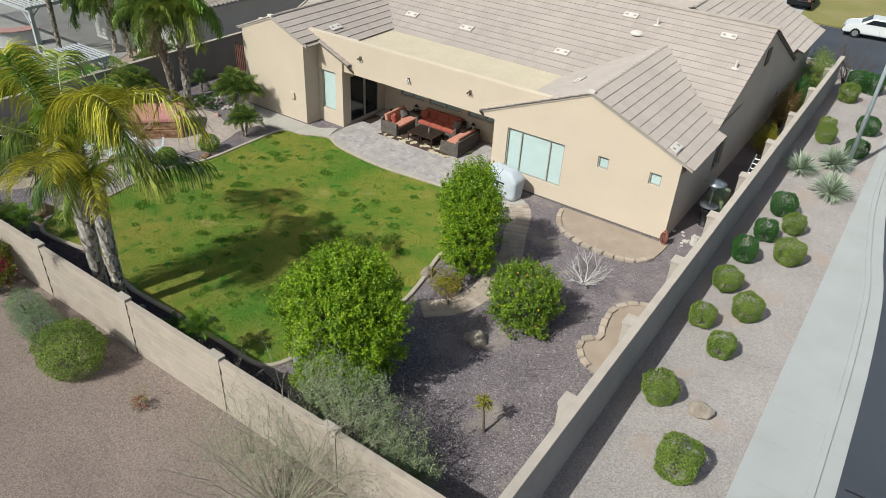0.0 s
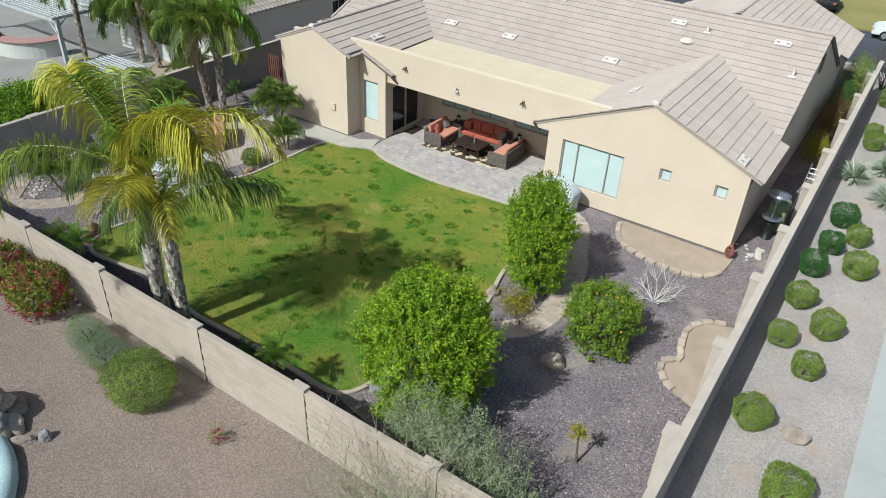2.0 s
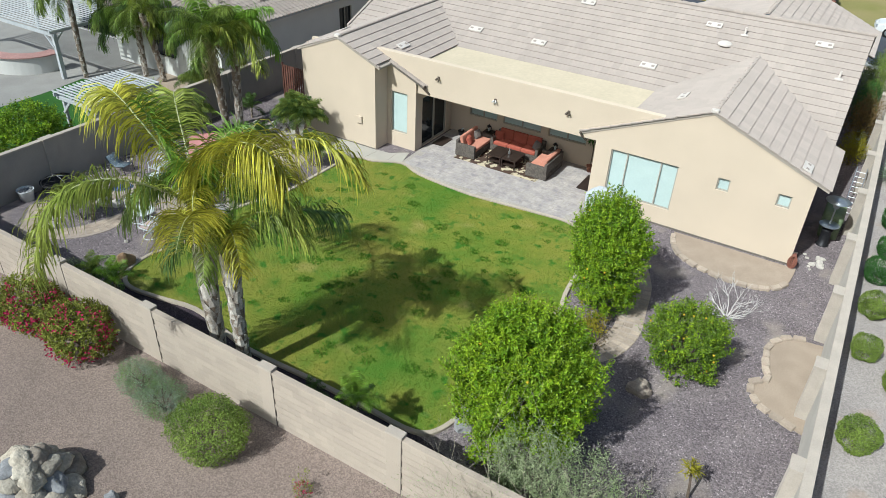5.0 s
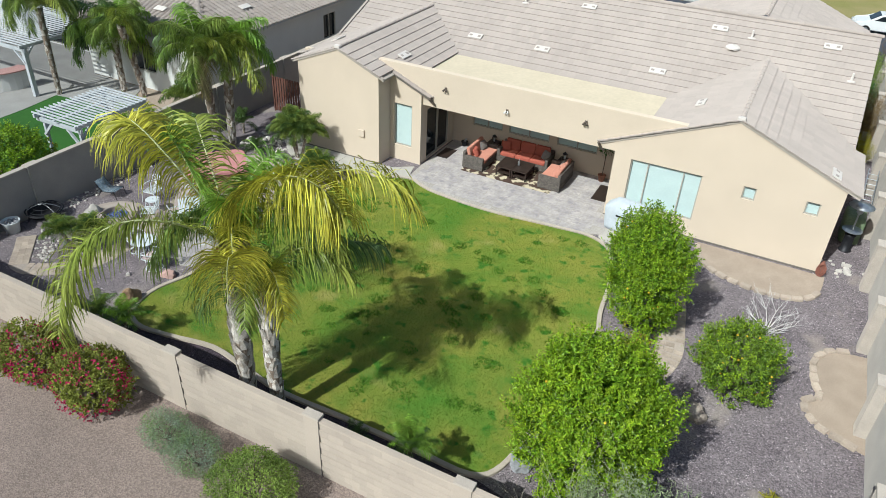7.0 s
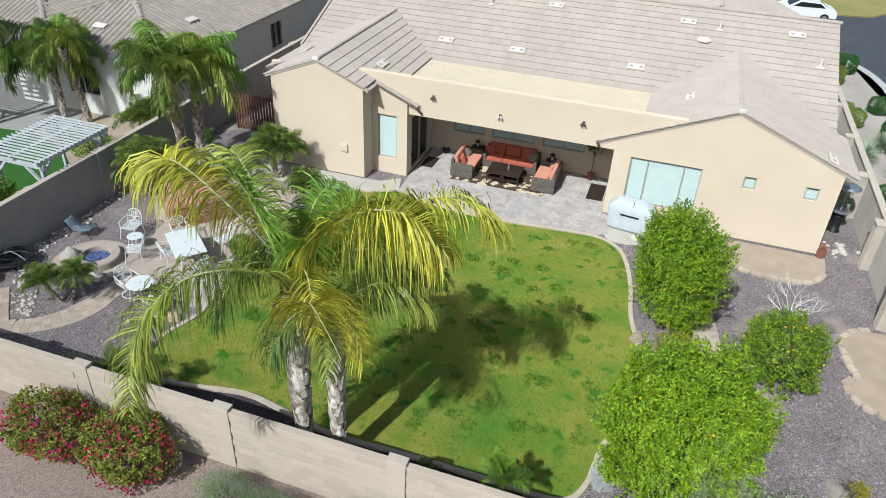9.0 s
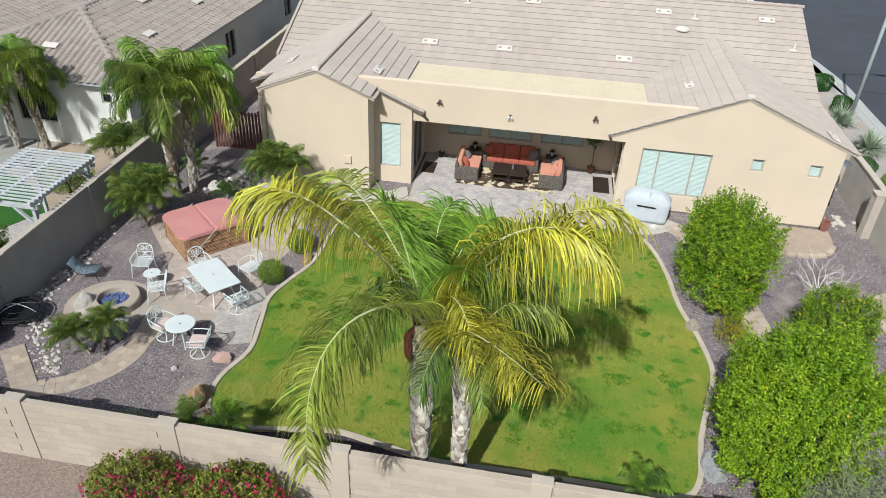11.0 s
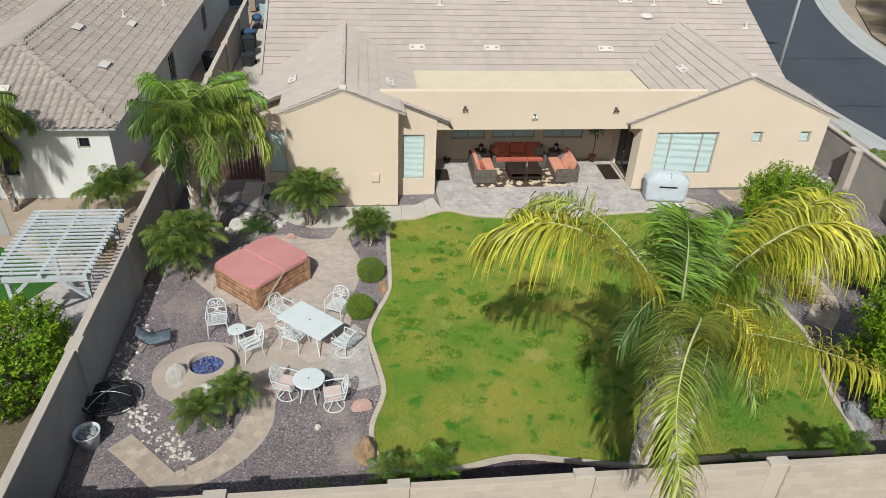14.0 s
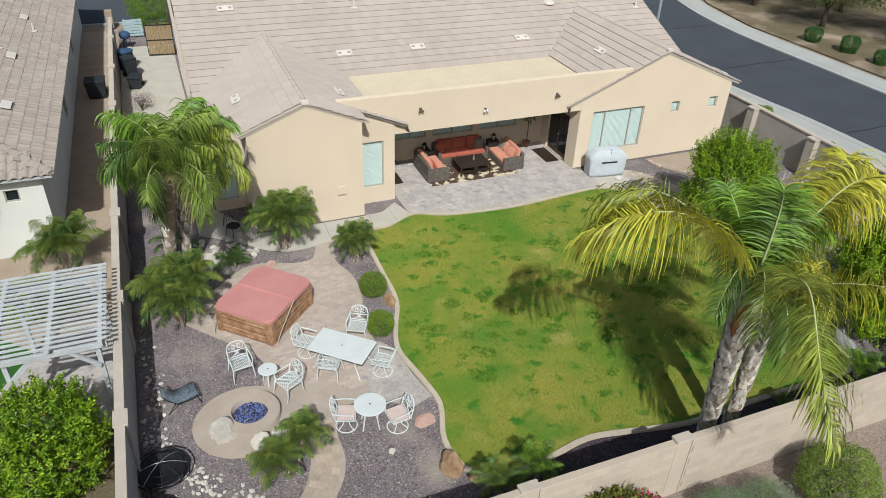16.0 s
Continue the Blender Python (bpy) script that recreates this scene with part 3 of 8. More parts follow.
V[:, 2] = np.c_[tx + rng.normal(0, 0.03, k), ty + rng.normal(0, 0.03, k), 0.03 + hgt]
struct("grass_tufts", mesh_from(V.reshape(-1, 3), np.arange(3 * k).reshape(-1, 3).tolist(), TUFT), None, "darker green tufts in the lawn", "grass", kind="stuff")

# patio, walks and pads
patio_pts = [(-21.35, 22.05)] + [p for p in curve([(-20, 21.62), (-17.5, 21.38), (-15, 21.58), (-13.4, 21.7)], False)] + [(-12.9, 22.0), (-13.0, 23.2), (-13.3, 23.55), (-13.3, 26.6), (-21.4, 26.6), (-21.4, 23.4)]
slab_struct("patio", patio_pts, 0.03, PAVER_JOINT, "stamped grey-brown paved patio floor", "patio")
slab_struct("garden_walk", curve([(-21.3, 22.0), (-22.4, 21.45), (-23.3, 21.25), (-24.6, 21.15), (-25.9, 20.95), (-26.9, 21.3), (-27.7, 22.1), (-29.0, 23.0)], False) + [(-29.0, 24.6), (-28.2, 24.6), (-27.1, 22.75), (-26.2, 22.48), (-23.1, 22.48), (-22.3, 22.55), (-21.6, 23.1)], 0.025, CONCRETE, "pale concrete walk along the house wall", "walk")
slab_struct("tub_terrace", curve([(-30.2, 18.7), (-29.7, 17.8), (-28.5, 16.4), (-28.0, 15.6), (-28.15, 14.6), (-27.6, 13.5), (-27.4, 12.4), (-27.7, 11.2), (-28.25, 10.45), (-28.9, 9.95), (-29.3, 9.75), (-28.7, 9.62), (-27.8, 9.95), (-27.05, 10.7), (-26.72, 11.5), (-26.7, 12.4), (-26.3, 13.1), (-25.6, 13.4), (-25.2, 14.2), (-24.8, 15.2), (-24.75, 16.6), (-24.5, 17.8), (-24.5, 18.9), (-24.8, 19.9), (-24.6, 21.2), (-25.15, 21.2), (-25.5, 20.3), (-26.2, 20.2), (-27.0, 20.5), (-27.9, 20.4), (-29.0, 19.4)], step=3), 0.02, CONCRETE_TAN, "tan concrete terrace under tub and tables with curving path", "terrace")
slab_struct("garden_plank_slab", [(-30.55, 10.95), (-30.1, 11.4), (-28.75, 10.05), (-29.25, 9.75)], 0.028, CONCRETE_TAN, "tan concrete plank-shaped path slab", "path")
pit_c = Vector((-28.75, 13.45))
slab_struct("fire_pit_pad", [(pit_c.x - 0.05 + 1.3 * math.cos(a), pit_c.y + 0.1 + 1.22 * math.sin(a)) for a in np.linspace(0, 2 * math.pi, 40)[:-1]], 0.03, CONCRETE_TAN, "round tan concrete pad beneath the fire pit", "pad")
EPATH = [(-11.3, 22.4), (-10.75, 21.7), (-10.25, 20.4), (-9.7, 19.2), (-9.45, 17.9), (-9.25, 16.5), (-9.5, 15.4), (-10.2, 14.6)]
struct("side_path", band(BM(), curve(EPATH, False), 0.42, -0.05, 0.02, closed=False), CONCRETE_TAN, "narrow curving stone path through the gravel", "path")
slab_struct("grill_step", curve([(-13.0, 21.75), (-12.2, 21.5), (-11.4, 21.95), (-10.9, 22.4), (-11.5, 22.9), (-12.9, 23.0)], step=3), 0.015, CONCRETE, "pale concrete apron beside the grill", "pad")
# raised earth bed by the house wall and round bed by the side wall
slab_struct("house_bed", curve([(-9.7, 23.3), (-9.5, 22.5), (-9.0, 21.75), (-8.0, 21.3), (-6.8, 21.2), (-5.9, 21.5), (-5.45, 22.2), (-5.35, 23.3)], False), 0.05, SOIL, "bare sandy bed against the house wall", "bed")
slab_struct("round_bed", curve([(-3.95, 19.3), (-4.9, 19.1), (-5.35, 18.4), (-5.3, 17.4), (-5.15, 16.8), (-5.5, 16.3), (-5.15, 15.6), (-4.5, 15.3), (-3.95, 15.1)], False), 0.03, SOIL, "bare sandy bed against the side wall", "bed")

# street
NEAR_IN = curve([(2.0, -40), (2.0, 10), (1.85, 23), (1.35, 28), (0.95, 32), (0.8, 37), (0.7, 43), (-0.8, 49.5), (-5, 51.5), (-14, 52), (-90, 52)], False, 5)
FAR_IN = curve([(9.0, -40), (9.0, 10), (8.7, 30), (8.8, 40), (10.5, 48), (14.5, 58), (22, 70), (40, 95)], False, 5)
slab_struct("road", NEAR_IN + [(-90, 61), (-6, 61), (2, 63), (9, 72), (26, 99)] + FAR_IN[::-1], -0.06, ASPHALT, "dark blue-grey asphalt street", "road", 0.03)


def offset(line, d):
    out = []
    for i, p in enumerate(line):
        a, b = Vector(line[max(i - 1, 0)]), Vector(line[min(i + 1, len(line) - 1)])
        t = (b - a).normalized()
        out.append((p[0] - t.y * d, p[1] + t.x * d))
    return out


struct("street_kerb", band(BM(), offset(NEAR_IN, 0.52), 0.09, -0.1, 0.03, False), WALK, "pale concrete kerb beside the pavement", "kerb")
struct("gutter", band(BM(), offset(NEAR_IN, 0.215), 0.215, -0.12, -0.045, False), WALK, "pale concrete gutter strip along the asphalt", "gutter")
slab_struct("far_bed", [(11.2, 26), (40, 26), (60, 70), (31, 74), (24, 66), (16, 54), (12.2, 46), (11, 40)], 0.006, LITTER, "leaf-strewn brown earth under the trees across the street", "soil")
struct("far_kerb", band(BM(), offset(FAR_IN, -0.23), 0.23, -0.1, 0.02, False), WALK, "pale concrete kerb across the street", "kerb")
struct("far_pavement", band(BM(), offset(FAR_IN, -1.2), 0.72, -0.1, 0.02, False), WALK, "pale concrete pavement across the street", "pavement")
pav = struct("pavement", prism(BM(), NEAR_IN and [(-0.2, -40), (1.385, -40)] + [p for p in offset(NEAR_IN, 0.615) if p[1] > -30 and p[0] > -4][::1] + [(-3.9, 50.2), (-1.4, 49.2), (-0.2, 46)], -0.1, 0.012), WALK, "pale concrete pavement beside the street", "pavement")
bm = BM()
box(bm, -0.77, 0.77, -0.77, 0.77, -0.06, 0.016)
bmesh.ops.bevel(bm, geom=[e for e in bm.edges if e.verts[0].co.z > 0 and e.verts[1].co.z > 0], offset=0.006, segments=1, affect="EDGES")
flag = bm_mesh(bm, WALK)
flag.transform(Matrix.Diagonal((1.56 / 1.54, 1, 1, 1)))
for i in range(18):
    part("panel", flag, None, pav, m=Matrix.Translation((0.595, -8.3 + 1.55 * i, 0.004)))
slab_struct("park_grass", [(-90, 61.2), (-6, 61.2), (2, 63.2), (9, 72.2), (26, 99.2), (-90, 140)], 0.0, PARK_GRASS, "dry yellow-green grass across the street", "grass")
slab_struct("driveway", [(-18, 61.1), (-9.2, 61.1), (-9.2, 72), (-18, 72)], 0.02, WALK, "pale concrete driveway across the street", "driveway")
slab_struct("front_drive", [(-27, 44), (-12, 44), (-12, 51.9), (-27, 51.9)], 0.02, WALK, "pale concrete front drive of the house", "driveway")
# sealed cracks in the asphalt
bm = BM()
for y, x0, x1 in ((32.8, 1.1, 8.8), (22.9, 2.1, 8.9), (15.4, 2.15, 8.9), (40.8, 1.0, 8.8)):
    q = [(x, y + 0.25 * noise.noise(Vector((x * 0.7, y, 0)))) for x in np.linspace(x0, x1, 24)]
    band(bm, q, 0.035, -0.08, -0.052, False)
struct("road_seam", bm, SEAM, "black sealed cracks across the asphalt", "road seam")


# ---- garden walls ----
def pilaster(parent, x, y, w, d, h, m_body, cap=True):
    part("pilaster", box(BM(), x - w / 2, x + w / 2, y - d / 2, y + d / 2, -0.1, h), m_body, parent)
    if cap:
        part("pilaster_cap", rbox(BM(), x - w / 2 - 0.03, x + w / 2 + 0.03, y - d / 2 - 0.03, y + d / 2 + 0.03, h, h + 0.06, 0.012), CAP, parent)


# side wall along the pavement: smooth stucco with stepped capped piers on its yard side
east = thing("wall_east", "long rendered grey-tan garden wall beside the pavement", "garden wall", kind="structure")
part("body", box(BM(), -3.95, -3.78, 7.9, 46.5, -0.1, 1.8), STUCCO_GREY, east)
part("coping", rbox(BM(), -3.98, -3.74, 7.9, 46.55, 1.8, 1.88, 0.015), CAP, east)
for y in (12.05, 15.9, 19.7, 23.3, 27.2, 31.2, 35.2, 39.5, 43.5):
    pilaster(east, -4.1, y, 0.3, 0.42, 1.795, CAP)
west = thing("wall_west", "long grey rendered garden wall towards the neighbour", "garden wall", kind="structure")
part("body", box(BM(), -31.52, -31.36, 7.9, 46, -0.1, 1.8), STUCCO_GREY, west)
part("coping", rbox(BM(), -31.55, -31.33, 7.9, 46, 1.8, 1.87, 0.015), CAP, west)
for y in (12.7, 17.4, 22.2, 27, 32, 37, 42):
    pilaster(west, -31.42, y, 0.26, 0.45, 1.84, STUCCO_GREY)

rear = thing("wall_rear", "sand-coloured concrete block wall with piers", "block wall", kind="structure")
part("core", box(BM(), -60, -3.95, 7.88, 8.0, -0.1, 1.74), MORTAR, rear)
part("coping", rbox(BM(), -60, -3.95, 7.862, 8.018, 1.74, 1.81, 0.008), BLOCK, rear)
PIERS = [-7.98, -11.85, -15.65, -19.9, -23.74, -27.34, -31.2, -35.1, -39.0, -42.9]
for x in PIERS:
    part("pilaster", box(BM(), x - 0.21, x + 0.19, 7.852, 8.05, -0.1, 1.82), BLOCK, rear)
    part("pilaster_cap", rbox(BM(), x - 0.235, x + 0.215, 7.842, 8.065, 1.82, 1.89, 0.012), CAP, rear)
    part("joint", box(BM(), x + 0.19, x + 0.208, 7.848, 7.878, 0, 1.812), UNDERLAY, rear, "dark movement joint")


# ---- roofs ----
def tile_mesh(w, l, t=0.036):
    """One flat concrete tile, lower edge at y = 0, resting on the next by its tail."""
    bm = BM()
    pts = [(-w / 2, 0, 0.012), (w / 2, 0, 0.012), (w / 2, l, -0.02), (-w / 2, l, -0.02)]
    lo = [bm.verts.new(p) for p in pts]
    hi = [bm.verts.new((p[0], p[1] + (0.006 if p[1] == 0 else 0), p[2] + t)) for p in pts]
    bm.faces.new(hi)
    for i in range(4):
        bm.faces.new((lo[i], lo[(i + 1) % 4], hi[(i + 1) % 4], hi[i]))
    me = bm_mesh(bm, TILE, name="tile")
    # downslope faces take the darker colour, a painted shadow under each course
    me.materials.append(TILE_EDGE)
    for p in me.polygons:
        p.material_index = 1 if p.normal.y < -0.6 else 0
    return me


TILE_W, TILE_L = 0.345, 0.41
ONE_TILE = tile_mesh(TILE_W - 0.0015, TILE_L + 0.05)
TV = np.array([v.co[:] for v in ONE_TILE.vertices])
TF = [tuple(p.vertices) for p in ONE_TILE.polygons]
TM = [p.material_index for p in ONE_TILE.polygons]


def roof_plane(parent, origin, along, up, length, height, keep=None, singles=None):
    """Tiles over a slope: origin its lower corner, along the eave, up the slope. Tiles chosen by singles become parts, the rest one mesh."""
    o, a, u = Vector(origin), Vector(along).normalized(), Vector(up).normalized()
    n = a.cross(u)
    rot = Matrix((a, u, n)).transposed().to_4x4()
    verts, faces = [], []
    R = np.array(rot.to_3x3())
    rows = int(math.ceil(height / TILE_L))
    cols = int(math.ceil(length / TILE_W)) + 1
    for r in range(rows):
        for c in range(cols):
            x = (c + 0.5) * TILE_W
            if x + TILE_W / 2 > length + 0.1:
                continue
            p = o + a * x + u * (r * TILE_L) + n * (0.02 + random.uniform(0, 0.003))
            if keep and not keep(p + u * 0.2):
                continue
            if singles and singles(p):
                part("tile", ONE_TILE, None, parent, m=Matrix.Translation(p) @ rot)
            else:
                b = len(verts)
                verts.extend((TV @ R.T + np.array(p)).tolist())
                faces.extend([tuple(i + b for i in f) for f in TF])
    if verts:
        me = mesh_from(verts, faces, TILE_REST, name="tiles")
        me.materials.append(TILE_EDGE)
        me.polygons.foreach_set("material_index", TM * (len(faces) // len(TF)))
        part("tiles", me, None, parent, kind="stuff")


def ridge_caps(parent, a, b, r=0.11, step=0.38, material=None, name="ridge_cap"):
    """Half-round cap tiles along a ridge or rake, each a part of its own."""
    a, b = Vector(a), Vector(b)
    d = (b - a)
    n = max(1, int(d.length / step))
    l = d.length / n
    u = d.normalized()
    s = u.cross(Vector((0, 0, 1))).normalized()
    w = s.cross(u)
    bm = BM()
    rings = []
    for x, rr, lift in ((0, r, 0.014), (l * 1.06, r * 0.9, 0.0)):
        rings.append([bm.verts.new((x, rr * math.cos(t), rr * 0.75 * math.sin(t) + lift)) for t in np.linspace(math.pi * 1.05, -math.pi * 0.05, 7)])
    for j in range(6):
        bm.faces.new((rings[0][j], rings[0][j + 1], rings[1][j + 1], rings[1][j]))
    bm.faces.new(rings[0])
    me = bm_mesh(bm, material or TILE, False, name)
    rot = Matrix((u, s, w)).transposed().to_4x4()
    for i in range(n):
        part(name, me, None, parent, m=Matrix.Translation(a + d * (i / n)) @ rot)


# ---- the house ----
def wall_x(bm, x0, x1, y0, y1, z0, z1, holes=()):
    """A wall along x with rectangular openings (x0, x1, z0, z1) through it."""
    xs = sorted({x0, x1, *[h[0] for h in holes], *[h[1] for h in holes]})
    for a, b in zip(xs, xs[1:]):
        col = sorted([h for h in holes if h[0] <= a and h[1] >= b], key=lambda h: h[2])
        z = z0
        for h in col:
            if h[2] > z:
                box(bm, a, b, y0, y1, z, h[2])
            z = h[3]
        if z < z1:
            box(bm, a, b, y0, y1, z, z1)
    bmesh.ops.remove_doubles(bm, verts=bm.verts, dist=0.0005)
    return bm


def wall_y(bm, y0, y1, x0, x1, z0, z1, holes=()):
    wall_x(bm, y0, y1, x0, x1, z0, z1, holes)
    for v in bm.verts:
        v.co.x, v.co.y = v.co.y, v.co.x
    return bm


def window(parent, name, x0, x1, y, z0, z1, mullions=(), blind=True, turn=None, frame_mat=None):
    """A recessed window facing -y at the wall face y: frame, panes, blind slats behind, sill. turn: a matrix for other walls."""
    m = turn or Matrix()
    fm = frame_mat or FRAME_TAN
    w = part(name, box(BM(), x0 - 0.02, x1 + 0.02, y + 0.14, y + 0.16, z0 - 0.02, z1 + 0.02, m), BLIND if blind else DARK_GLASS, parent, "closed pale teal blind" if blind else "dark window")
    fr = BM()
    t = 0.045
    for a in (x0, x1 - t, *[q - t / 2 for q in mullions]):
        box(fr, a, a + t, y + 0.05, y + 0.1, z0 + t, z1 - t, m)
    box(fr, x0, x1, y + 0.05, y + 0.1, z0, z0 + t, m)
    box(fr, x0, x1, y + 0.05, y + 0.1, z1 - t, z1, m)
    part("window_frame", fr, fm, w)
    if blind:
        sl = BM()
        n = max(3, int((z1 - z0) / 0.052))
        for i in range(n):
            z = z0 + (i + 0.5) * (z1 - z0) / n
            v = [sl.verts.new(m @ Vector(p)) for p in ((x0, y + 0.112, z - 0.023), (x1, y + 0.112, z - 0.023), (x1, y + 0.13, z + 0.02), (x0, y + 0.13, z + 0.02))]
            sl.faces.new(v)
        part("slats", sl, BLIND, w, kind="stuff")
    return w


house = thing("house", "single-storey tan stucco house with flat grey-brown roof tiles", "house")
part("wall", wall_x(BM(), -13.35, -5.62, 23.5, 23.7, -0.1, 2.75, [(-12.7, -10.13, 0.72, 2.55), (-8.72, -8.28, 2.08, 2.56), (-6.68, -6.22, 2.08, 2.56)]), STUCCO, house)
part("gable", prism_y(BM(), [(-13.35, 2.75), (-5.62, 2.75), (-5.62, 3.2), (-9.4, 4.76), (-13.35, 3.14)], 23.5, 23.7), STUCCO, house)
part("wall", wall_x(BM(), -27.0, -23.0, 22.5, 22.7, -0.1, 3.0), STUCCO, house)
part("gable", prism_y(BM(), [(-27.0, 3.0), (-23.0, 3.0), (-23.0, 3.86), (-24.95, 4.64), (-27.0, 3.80)], 22.5, 22.7), STUCCO, house)
part("wall", wall_y(BM(), 22.7, 23.4, -23.2, -23.0, -0.1, 3.8), STUCCO, house)
part("wall", wall_x(BM(), -23.2, -21.5, 23.4, 23.6, -0.1, 2.7, [(-22.79, -21.93, 0.69, 2.57)]), STUCCO, house)
part("gable", prism_y(BM(), [(-23.2, 2.7), (-21.5, 2.7), (-21.5, 3.22), (-23.2, 3.9)], 23.4, 23.6), STUCCO, house)
part("wall", wall_y(BM(), 23.6, 26.5, -21.7, -21.5, -0.1, 2.8, [(23.95, 26.05, 0.03, 2.35)]), STUCCO, house)
part("wall", wall_x(BM(), -21.7, -13.1, 26.5, 26.7, -0.1, 2.8, [(-20.5, -19.05, 1.0, 1.9), (-18.75, -16.85, 1.0, 1.9), (-16.5, -14.7, 1.0, 1.9)]), STUCCO, house)
part("wall", wall_y(BM(), 23.7, 26.5, -13.35, -13.15, -0.1, 2.8, [(24.25, 25.95, 0.03, 2.15)]), STUCCO, house)
part("wall", wall_x(BM(), -28.2, -27.0, 24.6, 24.8, -0.1, 3.6, [(-28.0, -27.3, 0.4, 2.25)]), STUCCO, house)
part("wall", wall_y(BM(), 22.7, 24.6, -27.0, -26.8, -0.1, 3.75), STUCCO, house)
part("wall", wall_y(BM(), 24.8, 41.0, -28.2, -28.0, -0.1, 2.7), STUCCO, house)
part("wall", wall_y(BM(), 23.7, 41.0, -5.82, -5.62, -0.1, 2.7, [(28.3, 29.7, 0.9, 2.2)]), STUCCO, house)
part("wall", wall_x(BM(), -28.2, -5.62, 41.0, 41.2, -0.1, 2.7), STUCCO, house)
for x in (-28.2, -5.82):
    part("gable", prism_x(BM(), [(26.4, 2.7), (41.0, 2.7), (33.45, 5.72), (26.4, 2.8)], x, x + 0.2), STUCCO, house)
part("attic_vent", box(BM(), -5.62, -5.57, 33.1, 33.8, 4.3, 5.0), BRONZE, house, "dark louvred gable vent")
# patio cover: front beam with parapet, ceiling, flat coated roof
part("parapet", rbox(BM(), -23.85, -11.0, 23.51, 23.78, 2.7, 4.25, 0.03), STUCCO, house)
part("patio_ceiling", box(BM(), -21.5, -13.35, 23.78, 26.5, 2.72, 2.8), STUCCO, house)
part("flat_roof", box(BM(), -22.6, -12.0, 23.78, 28.05, 3.44, 3.56), STUCCO_ROOF, house, "flat cream coated roof over the patio")
part("weep_screed", box(BM(), -27.03, -23.0, 22.47, 22.5, 0, 0.06), UNDERLAY, house)
part("weep_screed", box(BM(), -13.35, -5.6, 23.47, 23.5, 0, 0.06), UNDERLAY, house)

window(house, "window", -12.7, -10.13, 23.5, 0.72, 2.55, (-12.06, -10.77))
window(house, "window", -8.72, -8.28, 23.5, 2.08, 2.56)
window(house, "window", -6.68, -6.22, 23.5, 2.08, 2.56)
window(house, "window", -22.79, -21.93, 23.4, 0.69, 2.57)
window(house, "window", -28.0, -27.3, 24.6, 0.4, 2.25)
for a, b in ((-20.5, -19.05), (-18.75, -16.85), (-16.5, -14.7)):
    window(house, "window", a, b, 26.5, 1.0, 1.9, ((a + b) / 2,))
window(house, "window", 28.3, 29.7, 5.62, 0.9, 2.2, (29.0,), False, Matrix.Rotation(math.pi / 2, 4, "Z"))

# sliding door of the patio
d = part("sliding_door", box(BM(), -21.62, -21.6, 23.95, 26.05, 0.03, 2.35), DARK_GLASS, house, "dark sliding glass door")
fr = BM()
for y in (23.95, 24.98, 25.02, 25.99):
    box(fr, -21.6, -21.55, y, y + 0.06, 0.03, 2.35)
box(fr, -21.6, -21.55, 23.95, 26.05, 2.29, 2.35), box(fr, -21.6, -21.55, 23.95, 26.05, 0.03, 0.09)
part("door_frame", fr, FRAME_TAN, d)
# french door of the patio
d = part("patio_door", box(BM(), -13.25, -13.2, 24.25, 25.95, 0.03, 2.15), DOOR_BROWN, house, "brown glazed french door")
for y in (24.35, 25.17):
    part("pane", rbox(BM(), -13.285, -13.25, y, y + 0.66, 0.25, 2.0, 0.008), DARK_GLASS, d)
part("handle", tube(BM(), [(-13.27, 25.1, 1.0), (-13.33, 25.1, 1.0), (-13.33, 25.0, 1.0)], 0.014), STEEL, d)

# roofs
roof = part("roof", prism_x(BM(), [(26.45, 2.82), (33.45, 5.73), (41.3, 2.47), (41.3, 2.55), (33.45, 5.81), (26.45, 2.9)], -28.25, -5.56), UNDERLAY, house, "flat grey-brown concrete tile roof")
C = 1 / math.sqrt(1 + 0.415 ** 2)
roof_plane(roof, (-28.3, 26.3, 2.87), (1, 0, 0), (0, 1, 0.415), 22.98, 7.75,
           keep=lambda p: not (-22.3 < p.x < -12.2 and p.y < 27.74) and p.z > 4.72 - 0.41 * abs(p.x + 24.95) - 0.1 and p.z > 4.85 - 0.415 * abs(p.x + 9.4) - 0.1,
           singles=lambda p: -20.4 < p.x < -13.6 and 27.4 < p.y < 29.6)
bmq = BM()
north = [bmq.verts.new(p) for p in ((-28.45, 33.45, 5.86), (-5.47, 33.45, 5.86), (-5.47, 41.4, 2.56), (-28.45, 41.4, 2.56))]
bmq.faces.new(north)
part("north_slope", bmq, TILE_REST, roof)
# east wing
w_r = part("roof", prism_y(BM(), [(-14.0, 2.84), (-9.4, 4.75), (-5.22, 3.015), (-5.22, 3.095), (-9.4, 4.83), (-14.0, 2.92)], 23.47, 23.5), CAP, house)
part("deck", prism_y(BM(), [(-12.6, 3.42), (-9.4, 4.75), (-5.62, 3.181), (-5.62, 3.261), (-9.4, 4.83), (-12.6, 3.5)], 23.785, 30.9), UNDERLAY, w_r)
part("eave", prism_y(BM(), [(-5.62, 3.181), (-5.22, 3.015), (-5.22, 3.095), (-5.62, 3.261)], 23.785, 27.2), STUCCO, w_r)
part("deck", prism_y(BM(), [(-10.99, 4.09), (-9.4, 4.75), (-5.22, 3.015), (-5.22, 3.095), (-9.4, 4.83), (-10.99, 4.17)], 23.5, 23.785), UNDERLAY, w_r)
